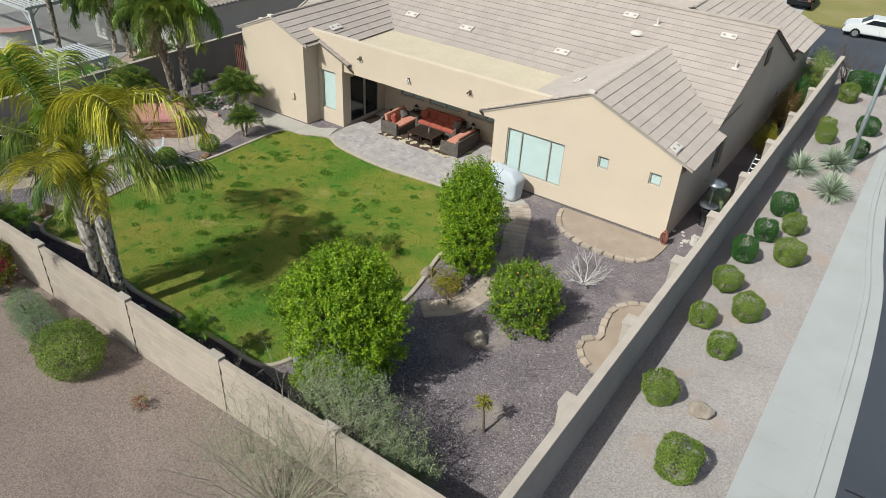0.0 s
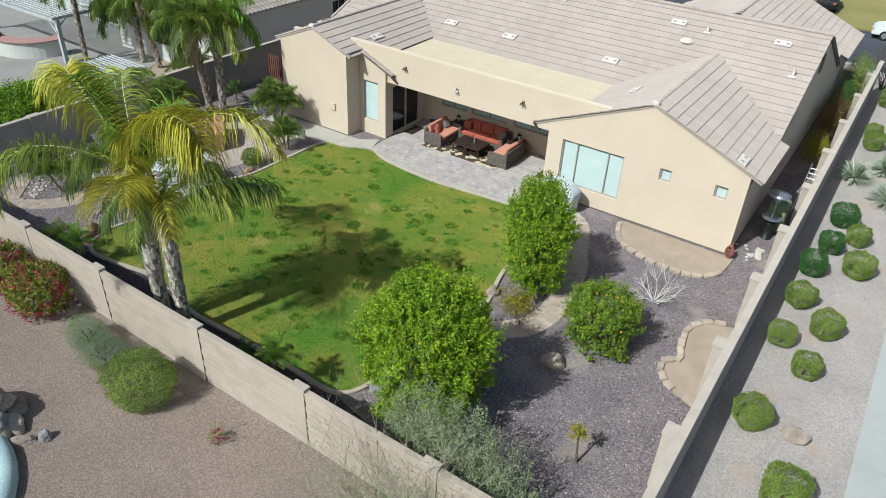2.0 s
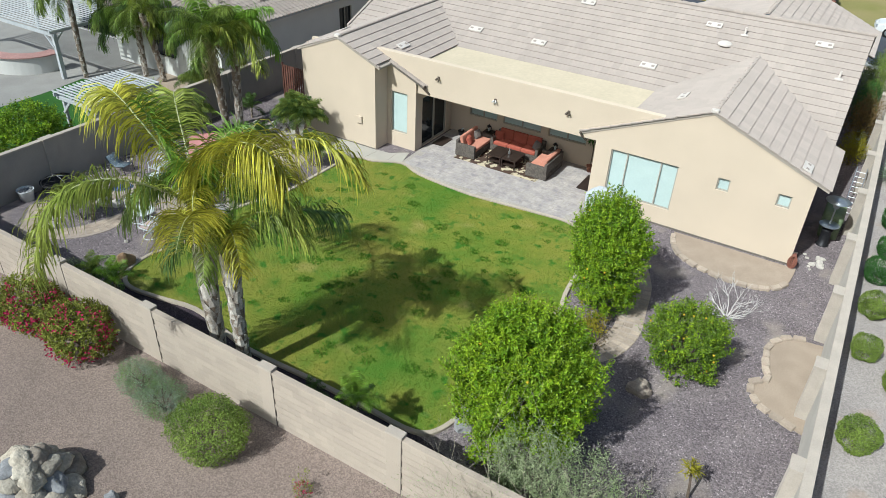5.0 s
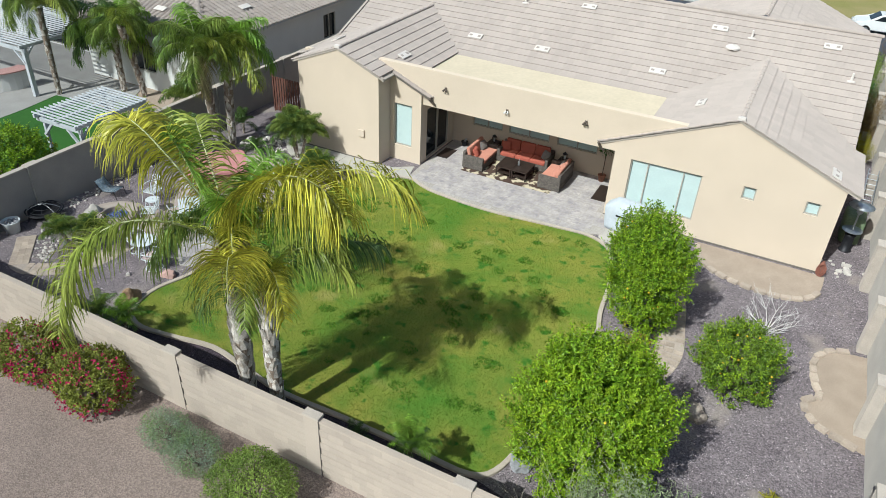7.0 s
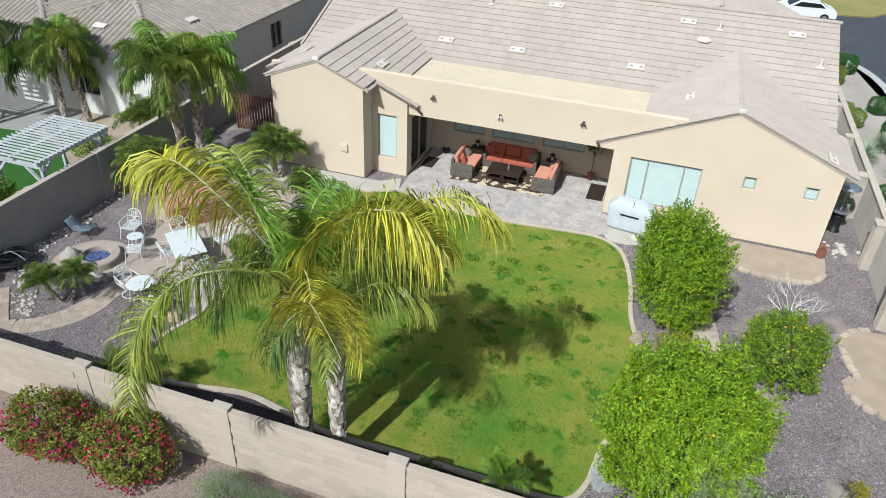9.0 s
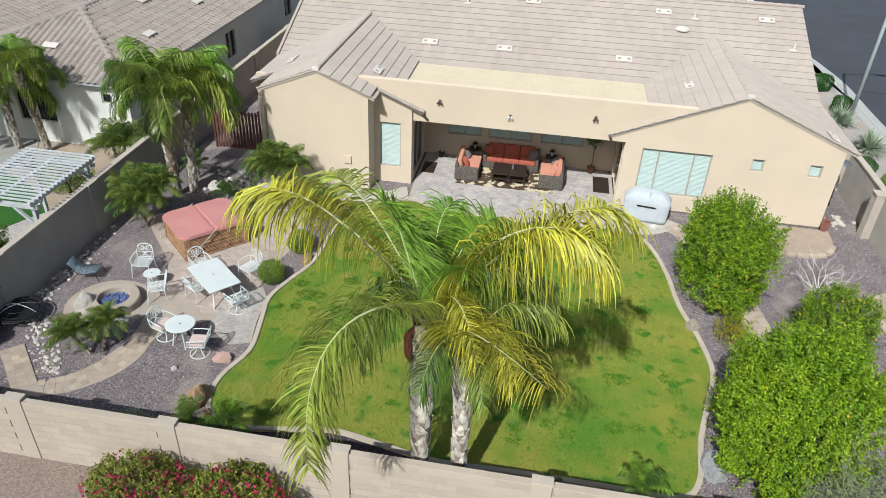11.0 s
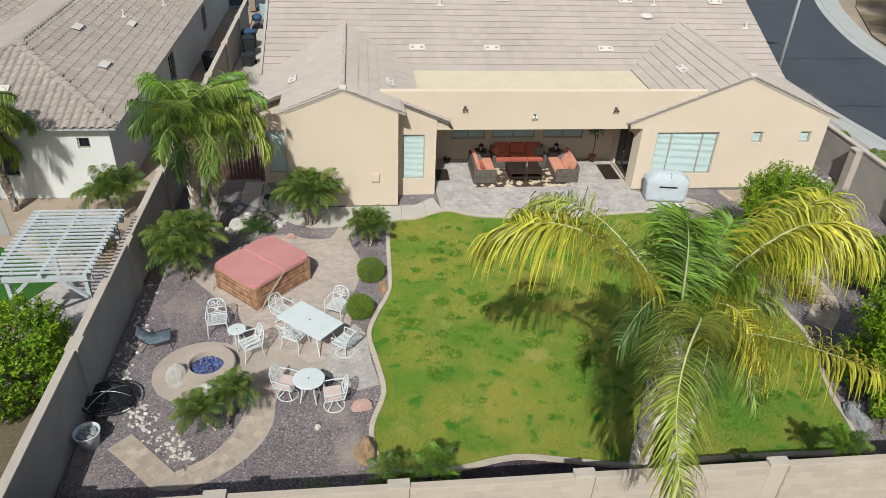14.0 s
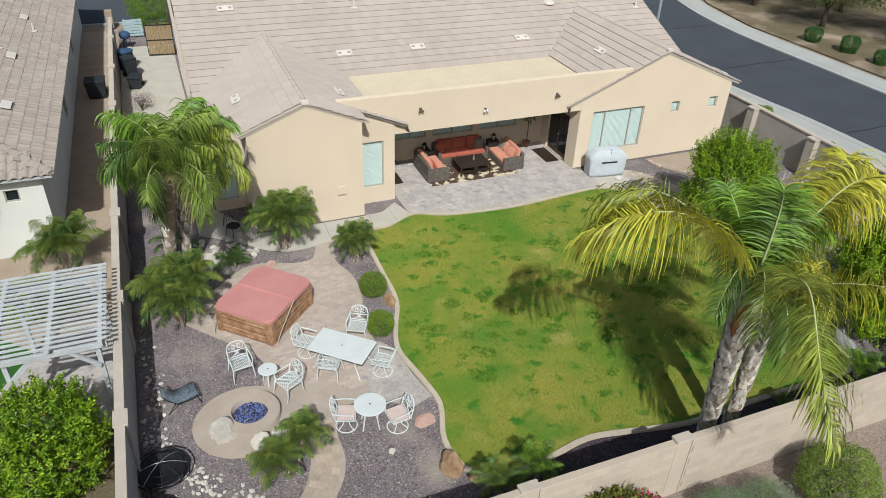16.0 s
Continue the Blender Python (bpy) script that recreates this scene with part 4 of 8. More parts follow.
roof_plane(w_r, (-5.17, 23.42, 3.095), (0, 1, 0), (-1, 0, 0.415), 7.6, 5.1, keep=lambda p: p.z > 3.45 + 0.415 * (p.y - 28) and p.x > -9.28, singles=lambda p: p.y < 26.2 and p.x > -8.2)
roof_plane(w_r, (-14.05, 31.0, 2.92), (0, -1, 0), (1, 0, 0.415), 7.58, 5.1, keep=lambda p: p.z > 3.45 + 0.415 * (p.y - 28) and p.x < -9.52 and (p.y < 23.62 or (p.x > -12.6 and p.y > 23.8) or p.x > -10.95))
ridge_caps(w_r, (-9.4, 23.45, 4.85), (-9.4, 31.0, 4.85), 0.085)
ridge_caps(w_r, (-5.22, 23.49, 3.11), (-9.4, 23.49, 4.845), 0.05), ridge_caps(w_r, (-14.0, 23.49, 2.945), (-9.4, 23.49, 4.845), 0.05)
part("ridge_end", rbox(BM(), -9.53, -9.27, 23.43, 23.62, 4.82, 4.95, 0.03), VENT_MAT, w_r, "pale mortared ridge end")
# west wing
w_l = part("roof", prism_y(BM(), [(-27.25, 3.7), (-24.95, 4.62), (-22.75, 3.72), (-22.75, 3.8), (-24.95, 4.7), (-27.25, 3.78)], 22.47, 30.7), CAP, house)
part("deck", prism_y(BM(), [(-28.3, 3.27), (-27.25, 3.7), (-27.25, 3.78), (-28.3, 3.35)], 24.3, 28.5), UNDERLAY, w_l)
part("deck", prism_y(BM(), [(-22.75, 3.72), (-21.05, 3.02), (-21.05, 3.1), (-22.75, 3.8)], 23.33, 23.5), UNDERLAY, w_l)
roof_plane(w_l, (-21.0, 22.41, 3.1), (0, 1, 0), (-1, 0, 0.41), 8.55, 4.3, keep=lambda p: p.z > 3.45 + 0.415 * (p.y - 28) and p.x > -24.83 and (p.y > 23.3 or p.x < -22.75) and (p.y < 23.62 or p.x < -22.1) and not (23.63 < p.y < 23.9 and p.x > -23.9), singles=lambda p: p.y < 26.5 and p.x > -24.4)
roof_plane(w_l, (-28.35, 30.9, 3.33), (0, -1, 0), (1, 0, 0.41), 8.48, 3.7, keep=lambda p: p.z > 3.45 + 0.415 * (p.y - 28) and p.x < -25.07 and (p.x > -27.3 or p.y > 24.3))
ridge_caps(w_l, (-24.95, 22.45, 4.72), (-24.95, 30.9, 4.72), 0.085)
ridge_caps(w_l, (-22.75, 22.49, 3.825), (-24.95, 22.49, 4.715), 0.05), ridge_caps(w_l, (-27.3, 22.49, 3.785), (-24.95, 22.49, 4.715), 0.05)
part("ridge_end", rbox(BM(), -25.08, -24.82, 22.43, 22.62, 4.69, 4.82, 0.03), VENT_MAT, w_l, "pale mortared ridge end")
ridge_caps(w_l, (-21.05, 23.35, 3.14), (-22.8, 23.35, 3.86), 0.065)
ridge_caps(roof, (-28.45, 33.45, 5.88), (-5.47, 33.45, 5.88), 0.13)
for x in (-28.46,):
    y0 = 27.6 if x < -20 else 26.35
    z0 = 2.87 + 0.415 * (y0 - 26.3)
    part("rake_trim", prism_x(BM(), [(y0, z0 - 0.06), (33.45, 5.78), (33.45, 5.93), (y0, z0 + 0.09)], x, x + 0.12), TILE_REST, roof)
# front wing seen over the ridge
w_f = part("roof", prism_y(BM(), [(-15.45, 2.9), (-10.25, 5.1), (-5.25, 3.0), (-5.25, 3.08), (-10.25, 5.18), (-15.45, 2.98)], 41.0, 46.5), UNDERLAY, house)
roof_plane(w_f, (-5.2, 37.0, 3.08), (0, 1, 0), (-1, 0, 0.42), 9.5, 5.5, keep=lambda p: p.z > 5.8 - 0.415 * (p.y - 33.45) and p.x > -10.15 and (p.x < -5.62 or p.y > 40.9))
roof_plane(w_f, (-15.5, 46.5, 2.98), (0, -1, 0), (1, 0, 0.42), 9.5, 5.7, keep=lambda p: p.z > 5.8 - 0.415 * (p.y - 33.45) and p.x < -10.35)
ridge_caps(w_f, (-10.25, 37.0, 5.22), (-10.25, 46.5, 5.22))
part("wall", box(BM(), -14.95, -5.62, 41.2, 46.2, -0.1, 2.95), STUCCO, house)


def on_main(y):
    return 3.56 + 0.415 * (y - 28) + 0.05


def slope_vent(x, y, z, rot):
    v = part("roof_vent", rbox(BM(), -0.34, 0.34, -0.17, 0.17, 0, 0.05, 0.015), VENT_MAT, house, "pale low-profile roof vent", m=Matrix.Translation((x, y, z)) @ rot)
    for sx in (-0.2, 0.2):
        part("louvre", box(BM(), sx - 0.07, sx + 0.07, -0.06, 0.06, 0.051, 0.056), TILE_EDGE, v)


tilt = Matrix.Rotation(math.atan(0.415), 4, "X")
for x, y in ((-21.85, 29.1), (-18.55, 29.1), (-13.4, 29.1), (-11.7, 32.3), (-7.2, 32.3), (-26.2, 32.3), (-17.6, 32.3)):
    slope_vent(x, y, on_main(y) + 0.05, tilt)
for x, y in ((-10.33, 32.1), (-6.23, 30.6), (-20.6, 31.9)):
    part("pipe_vent", lathe(BM(), [(0.17, 0), (0.16, 0.03), (0.05, 0.05), (0.04, 0.32), (0.05, 0.33), (0.03, 0.34)], 14, (x, y, on_main(y))), VENT_MAT, house, "pale vent pipe")
part("roof_dome_vent", lathe(BM(), [(0.3, 0), (0.3, 0.06), (0.2, 0.13), (0.05, 0.16)], 16, (-10.9, 31.3, on_main(31.3))), VENT_MAT, house)
for x, y, z, side in ((-11.06, 26.1, 4.17, -1), (-6.1, 23.9, 3.50, 1), (-23.2, 24.9, 4.03, 1), (-26.9, 25.4, 3.95, -1)):
    slope_vent(x, y, z + 0.06, Matrix.Rotation(side * math.atan(0.415), 4, "Y") @ Matrix.Rotation(math.pi / 2, 4, "Z"))


def wall_light(x, z):
    w = part("wall_light", rbox(BM(), x - 0.05, x + 0.05, 23.46, 23.51, z - 0.07, z + 0.07, 0.015), BRONZE, house, "small dark floodlight")
    for s in (-1, 1):
        part("lamp_head", tube(BM(), [(x + s * 0.04, 23.45, z), (x + s * 0.07, 23.36, z - 0.06)], [0.028, 0.045], 10), STUCCO_WHITE if abs(x + 17.75) < 0.5 else BRONZE, w)


for x, z in ((-20.45, 3.6), (-17.75, 3.28), (-14.6, 3.55)):
    wall_light(x, z)
sb = part("meter_box", rbox(BM(), -24.0, -23.7, 22.42, 22.5, 1.1, 1.42, 0.02), STUCCO, house, "tan electrical box")
for x, y, z in ((-13.98, 23.36, 2.9), (-21.06, 23.26, 3.08)):
    part("rake_end", tube(BM(), [(x, y, z + 0.05), (x + 0.05, y + 0.12, z - 0.12), (x + 0.18, y + 0.3, z - 0.34)], 0.05, 8), BRONZE, house, "dark gutter spout")


# ---- neighbouring house ----
def barrel_roof(parent, origin, along, up, length, height, keep=None, w=0.3, l=0.38):
    o, a, u = Vector(origin), Vector(along).normalized(), Vector(up).normalized()
    n = a.cross(u)
    verts, faces = [], []
    prof = [(-0.5, 0.0), (-0.36, 0.015), (-0.25, 0.06), (-0.08, 0.085), (0.08, 0.085), (0.25, 0.06), (0.36, 0.015), (0.5, 0.0)]
    for r in range(int(height / l) + 1):
        for c in range(int(length / w) + 1):
            p = o + a * ((c + 0.5) * w) + u * (r * l)
            if keep and not keep(p + u * l * 0.5):
                continue
            b = len(verts)
            for f, lift in ((0.0, 0.03), (l + 0.04, 0.0)):
                for q, h in prof:
                    verts.append(p + a * (q * w) + u * f + n * (h + lift))
            k = len(prof)
            for q in prof:
                verts.append(p + a * (q[0] * w) + n * (q[1] - 0.01))
            for j in range(k - 1):
                faces.append((b + j, b + j + 1, b + k + j + 1, b + k + j))
                faces.append((b + 2 * k + j, b + 2 * k + j + 1, b + j + 1, b + j))
    part("tiles", mesh_from(verts, faces, NB_TILE, name="tiles"), None, parent, kind="stuff")


nb = thing("neighbour_house", "white stucco house with brown barrel tile hip roof", "house")
S4 = 0.36
ROTE = Matrix.Rotation(math.pi / 2, 4, "Z")


def hip_block(X0, X1, Y0, Y1, south_holes, east_holes):
    """One hipped wing with its walls, windows and barrel tiles, its hip towards -y."""
    part("wall", wall_x(BM(), X0 + 0.4, X1 - 0.4, Y0 + 0.4, Y0 + 0.6, -0.1, 2.9, south_holes), STUCCO_WHITE, nb)
    part("wall", wall_y(BM(), Y0 + 0.6, Y1 - 0.4, X1 - 0.6, X1 - 0.4, -0.1, 2.9, east_holes), STUCCO_WHITE, nb)
    for a, b, c, d in south_holes:
        window(nb, "window", a, b, Y0 + 0.4, c, d, ((a + b) / 2,) if b - a > 1 else (), False)
    for a, b, c, d in east_holes:
        window(nb, "window", a, b, -(X1 - 0.4), c, d, ((a + b) / 2,), False, ROTE)
    r = part("roof", box(BM(), X0, X1, Y0, Y1, 2.9, 2.98), WHITE_WOOD, nb, "brown barrel tile hip roof")
    w = (X1 - X0) / 2
    top = 2.99 + S4 * w
    barrel_roof(r, (X0, Y0 - 0.05, 2.99), (1, 0, 0), (0, 1, S4), X1 - X0, w * 1.08, keep=lambda p: p.y - Y0 < X1 - p.x + 0.1 and p.y - Y0 < p.x - X0 + 0.1)
    barrel_roof(r, (X1 + 0.05, Y0, 2.99), (0, 1, 0), (-1, 0, S4), Y1 - Y0, w * 1.06, keep=lambda p: X1 - p.x < p.y - Y0 + 0.1)
    mid = (X0 + w, Y0 + w, top + 0.05)
    ridge_caps(r, (X1, Y0, 3.05), mid, 0.14, 0.4, NB_TILE)
    ridge_caps(r, (X0, Y0, 3.05), mid, 0.14, 0.4, NB_TILE)
    ridge_caps(r, mid, (X0 + w, Y1, top + 0.05), 0.14, 0.4, NB_TILE)
    bq = BM()
    bq.faces.new([bq.verts.new(p) for p in ((X0, Y0, 2.99), (X0 + w, Y0 + w, top), (X0 + w, Y1, top), (X0, Y1, 2.99))])
    part("west_slope", bq, NB_TILE, r)


hip_block(-42.05, -33.05, 23.2, 52.0, [(-38.6, -36.9, 0.9, 2.3), (-34.62, -34.18, 2.02, 2.45)], [(33.2, 34.4, 0.9, 2.3), (42.0, 43.2, 0.9, 2.3)])
# the wide dark glazing is added, in place of a porch dark with shade
hip_block(-54.0, -41.2, 25.4, 53.0, [(-48.2, -44.0, 0.05, 2.5)], [])
for x, y, rot in ((-34.6, 28.0, 1), (-34.9, 33.5, 1), (-34.9, 39.5, 1), (-36.4, 31.0, 1), (-37.4, 25.0, 0)):
    z = 3.13 + S4 * ((-33.05 - x) if rot else (y - 23.2))
    part("roof_vent", rbox(BM(), -0.34, 0.34, -0.17, 0.17, 0, 0.05, 0.015), VENT_MAT, nb, "pale low-profile roof vent", m=Matrix.Translation((x, y, z)) @ (Matrix.Rotation(math.atan(S4), 4, "Y") @ Matrix.Rotation(math.pi / 2, 4, "Z") if rot else Matrix.Rotation(math.atan(S4), 4, "X")))
for x, y in ((-35.4, 34.2), (-34.4, 37.8)):
    z = 3.08 + S4 * (-33.05 - x)
    part("pipe_vent", lathe(BM(), [(0.17, 0), (0.16, 0.03), (0.05, 0.05), (0.04, 0.34), (0.03, 0.36)], 12, (x, y, z)), VENT_MAT, nb, "pale vent pipe")


# ---- plants ----
def leaves_mesh(centres, normals, length, width, seed, material, name="leaves", up=0.0):
    """Folded four-point leaves at the given places, roughly facing outward."""
    rg = np.random.default_rng(seed)
    c = np.asarray(centres, float)
    k = len(c)
    n = np.asarray(normals, float) + rg.normal(0, 0.55, (k, 3))
    n[:, 2] += up
    n /= np.linalg.norm(n, axis=1)[:, None] + 1e-9
    d = np.cross(n, rg.normal(0, 1, (k, 3)))
    d /= np.linalg.norm(d, axis=1)[:, None] + 1e-9
    d = d * 0.75 + n * 0.45
    d /= np.linalg.norm(d, axis=1)[:, None]
    s = np.cross(d, n)
    s /= np.linalg.norm(s, axis=1)[:, None] + 1e-9
    u = np.cross(s, d)
    L = length * rg.uniform(0.7, 1.25, k)[:, None]
    W = width * rg.uniform(0.75, 1.2, k)[:, None]
    V = np.empty((k, 4, 3))
    V[:, 0] = c
    V[:, 1] = c + d * L * 0.5 + s * W * 0.5 + u * W * 0.18
    V[:, 2] = c + d * L
    V[:, 3] = c + d * L * 0.5 - s * W * 0.5 + u * W * 0.18
    i = np.arange(k)[:, None] * 4
    F = np.concatenate([i + [0, 1, 2], i + [0, 2, 3]], 0)
    return mesh_from(V.reshape(-1, 3), F.tolist(), material, name=name)


def crown_points(rx, ry, rz, n, seed, lump=0.18, freq=1.6, low=-0.75, shell=0.3, shoots=0, shoot_len=0.35, sprig=0.0, square=1.0):
    """Points in the outer shell of a lumpy crown centred on the origin, with normals; some stand on upright shoots."""
    rg = np.random.default_rng(seed)
    v = rg.normal(0, 1, (int(n * 1.5), 3))
    v /= np.linalg.norm(v, axis=1)[:, None]
    v = v[v[:, 2] > low][:n]
    f = np.array([1 + lump * noise.noise(Vector(q) * freq + Vector((seed * 5.7, 1.3, 0))) + lump * 0.6 * noise.noise(Vector(q) * freq * 2.6 + Vector((0, seed * 2.2, 4))) + lump * 0.45 * noise.noise(Vector(q) * freq * 6 + Vector((seed, 8, 1))) for q in v])
    rad = f * (1 - shell * rg.random(len(v)) ** 1.7)
    p = np.sign(v) * np.abs(v) ** square * rad[:, None] * np.array([rx, ry, rz])
    nn = v / np.array([rx, ry, rz])
    nn /= np.linalg.norm(nn, axis=1)[:, None]
    if sprig:
        m = len(p) // 12
        d = nn[:m] * 0.8 + np.array([0, 0, 0.75]) + rg.normal(0, 0.35, (m, 3))
        d /= np.linalg.norm(d, axis=1)[:, None]
        ln = sprig * rg.uniform(0.5, 1.35, m)[:, None]
        p = np.concatenate([p[:m] + d * ln * (j / 11 - 0.55) + rg.normal(0, 0.018, (m, 3)) for j in range(12)])
        nn = np.tile(d, (12, 1))
    P, Nn = [p], [nn]
    for _ in range(shoots):
        q = rg.normal(0, 1, 3)
        q /= np.linalg.norm(q)
        q[2] = abs(q[2]) * 0.9 + 0.15
        q /= np.linalg.norm(q)
        b = q * np.array([rx, ry, rz]) * 0.95
        ln = shoot_len * rg.uniform(0.4, 1.2)
        d = np.array([q[0] * 0.35, q[1] * 0.35, 1.0])
        m = int(16 * ln / 0.35)
        t = rg.random(m)[:, None]
        P.append(b + d * t * ln + rg.normal(0, 0.025, (m, 3)))
        Nn.append(np.tile([q[0], q[1], 0.5], (m, 1)))
    return np.concatenate(P), np.concatenate(Nn)


def limbs(parent, base_z, r, height, spread, n, seed, material=None, name="trunk", at=(0, 0)):
    rg = random.Random(seed)
    bm = BM()
    tube(bm, [(at[0], at[1], -0.05), (at[0] + 0.02, at[1], base_z * 0.6), (at[0], at[1] + 0.02, base_z)], [r * 1.3, r, r * 0.9], 8)
    for i in range(n):
        a = 2 * math.pi * i / n + rg.uniform(-0.4, 0.4)
        h = height * rg.uniform(0.7, 1)
        s = spread * rg.uniform(0.6, 1)
        mid = (at[0] + math.cos(a) * s * 0.4, at[1] + math.sin(a) * s * 0.4, base_z + h * 0.45)
        tip = (at[0] + math.cos(a) * s, at[1] + math.sin(a) * s, base_z + h)
        tube(bm, [(at[0], at[1], base_z * 0.85), mid, tip], [r * 0.6, r * 0.35, r * 0.1], 6)
        for _ in range(2):
            b = a + rg.uniform(-0.9, 0.9)
            tube(bm, [mid, (mid[0] + math.cos(b) * s * 0.5, mid[1] + math.sin(b) * s * 0.5, mid[2] + h * 0.35)], [r * 0.3, r * 0.08], 5)
    return part(name, bm, material or BARK, parent, smooth=True)


def bush(name, label, category, at, rx, ry, rz, n, leaf, material, seed, rz_deg=0, group="", shoots=0, lump=0.18, stem=0.05, low=-0.8, shell=0.3, leaf_w=None, flowers=None, fruit=0, shoot_len=0.35, freq=1.6, zc=None, sprig=0.0, tips=None, square=1.0):
    t = thing(name, label, category, at, rz_deg, group)
    zc = zc if zc is not None else rz * 0.92
    limbs(t, max(0.12, zc * 0.3), stem, zc * 1.2, min(rx, ry) * 0.75, 6, seed)
    P, Nn = crown_points(rx, ry, rz, n, seed, lump, freq, low, shell, shoots, shoot_len, sprig, square)
    P[:, 2] += zc
    ok = P[:, 2] > 0.02
    cr = part("crown", leaves_mesh(P[ok], Nn[ok], leaf, leaf_w or leaf * 0.5, seed + 1, material), None, t, kind="stuff")
    # outer sprigs in a lighter leaf colour, sunlight painted over a darker interior
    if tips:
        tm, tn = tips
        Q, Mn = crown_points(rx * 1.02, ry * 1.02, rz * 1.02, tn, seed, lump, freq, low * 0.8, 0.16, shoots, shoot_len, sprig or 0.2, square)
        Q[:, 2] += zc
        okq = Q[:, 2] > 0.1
        part("young_leaves", leaves_mesh(Q[okq], Mn[okq], leaf * 0.95, (leaf_w or leaf * 0.5) * 0.9, seed + 2, tm, up=0.4), None, t, "bright yellow-green outer leaves, painted as sunlit", kind="stuff")
    if flowers:
        fm, fn, fl = flowers
        Q, Mn = crown_points(rx * 1.03, ry * 1.03, rz * 1.03, fn * 8, seed + 9, lump, freq, low, 0.06)
        msk = np.array([noise.noise(Vector(q) * 2.4 + Vector((seed, 0, 3))) + 0.15 * (q[0] / rx) > 0.06 for q in Q])
        Q, Mn = Q[msk][:fn * 4], Mn[msk][:fn * 4]
        Q[:, 2] += zc
        Q, Mn = Q[Q[:, 2] > 0.25 * zc], Mn[Q[:, 2] > 0.25 * zc]
        part("blossom", leaves_mesh(Q, Mn, fl, fl * 0.8, seed + 4, fm), None, t, "magenta bracts", kind="stuff")
    if fruit:
        Q, _ = crown_points(rx * 0.99, ry * 0.99, rz * 0.97, fruit * 3, seed + 30, lump, freq, -0.6, 0.04)
        for q in Q[:fruit]:
            part("fruit", FRUIT_MESH, None, t, m=Matrix.Translation((q[0], q[1], q[2] + zc)))
    return t


bm = BM()
bmesh.ops.create_icosphere(bm, subdivisions=2, radius=0.032)
FRUIT_MESH = bm_mesh(bm, FRUIT, True, "fruit")

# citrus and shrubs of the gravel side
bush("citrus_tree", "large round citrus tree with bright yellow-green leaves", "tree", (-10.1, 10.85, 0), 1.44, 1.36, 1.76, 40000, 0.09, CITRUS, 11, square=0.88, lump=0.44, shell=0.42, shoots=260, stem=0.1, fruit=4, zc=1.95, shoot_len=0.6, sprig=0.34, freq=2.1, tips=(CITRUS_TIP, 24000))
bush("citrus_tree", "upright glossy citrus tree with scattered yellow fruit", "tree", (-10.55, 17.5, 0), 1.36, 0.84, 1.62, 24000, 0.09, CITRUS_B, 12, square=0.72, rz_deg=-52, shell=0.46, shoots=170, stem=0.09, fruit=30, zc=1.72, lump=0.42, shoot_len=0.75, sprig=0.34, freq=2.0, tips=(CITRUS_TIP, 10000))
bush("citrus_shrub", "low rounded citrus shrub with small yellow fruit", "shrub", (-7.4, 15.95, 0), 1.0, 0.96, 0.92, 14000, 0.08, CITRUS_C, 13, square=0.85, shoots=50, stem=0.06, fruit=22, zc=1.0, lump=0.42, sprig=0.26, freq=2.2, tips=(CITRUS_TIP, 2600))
bush("yellow_shrub", "sparse small shrub with yellowing leaves", "shrub", (-10.2, 15.75, 0), 0.55, 0.5, 0.42, 1100, 0.075, YELLOWISH, 14, shoots=8, stem=0.02, zc=0.42, shell=0.8)
bush("yellow_shrub", "sparse twiggy little shrub by the path", "shrub", (-9.75, 15.25, 0), 0.4, 0.35, 0.3, 160, 0.05, RUSTY, 15, shoots=6, stem=0.02, zc=0.3, shell=0.9)
for i, (x, y, r, h) in enumerate(((-9.6, 9.2, 0.45, 1.0), (-8.95, 9.05, 0.85, 2.0), (-8.0, 8.95, 1.0, 1.95), (-7.05, 8.95, 0.85, 1.5), (-6.3, 8.8, 0.6, 1.0))):
    bush("sage_bush", "wispy grey-green desert sage bush inside the rear wall", "shrub", (x, y, 0), r, r * 0.75, h * 0.62, int(3900 * r), 0.085, SAGE, 20 + i, shoots=55, lump=0.6, stem=0.025, zc=h * 0.6, shell=0.75, leaf_w=0.022, group="sage bushes", shoot_len=0.55)

# bare twiggy tree outside the wall
def twig_tree(name, label, at, seed, n, height, spread, material, r=0.03, depth=3, droop=0.0, category="tree"):
    t = thing(name, label, category, at)
    rg = random.Random(seed)
    bm = BM()

    def grow(p, d, ln, rad, lev):
        pts, q, dd = [p], Vector(p), Vector(d)
        for _ in range(3):
            dd = (dd + Vector((rg.uniform(-0.22, 0.22), rg.uniform(-0.22, 0.22), rg.uniform(-0.08, 0.12) - droop))).normalized()
            q = q + dd * ln / 3
            pts.append(q.copy())
        tube(bm, pts, [rad, rad * 0.8, rad * 0.6, rad * 0.42], 5 if lev else 6, cap=False)
        if lev < depth:
            for _ in range(rg.choice((2, 3, 3)) if lev < 2 else 2):
                s = rg.choice(pts[1:])
                nd = (dd + Vector((rg.uniform(-0.8, 0.8), rg.uniform(-0.8, 0.8), rg.uniform(-0.2, 0.5)))).normalized()
                grow(s, nd, ln * rg.uniform(0.5, 0.75), rad * 0.5, lev + 1)
    for i in range(n):
        a = 2 * math.pi * i / n + rg.uniform(-0.4, 0.4)
        grow(Vector((math.cos(a) * 0.05, math.sin(a) * 0.05, -0.03)), Vector((math.cos(a) * spread, math.sin(a) * spread, 1)).normalized(), height * rg.uniform(0.6, 1), r, 0)
    part("limb_frame", bm, material, t, smooth=True)
    return t


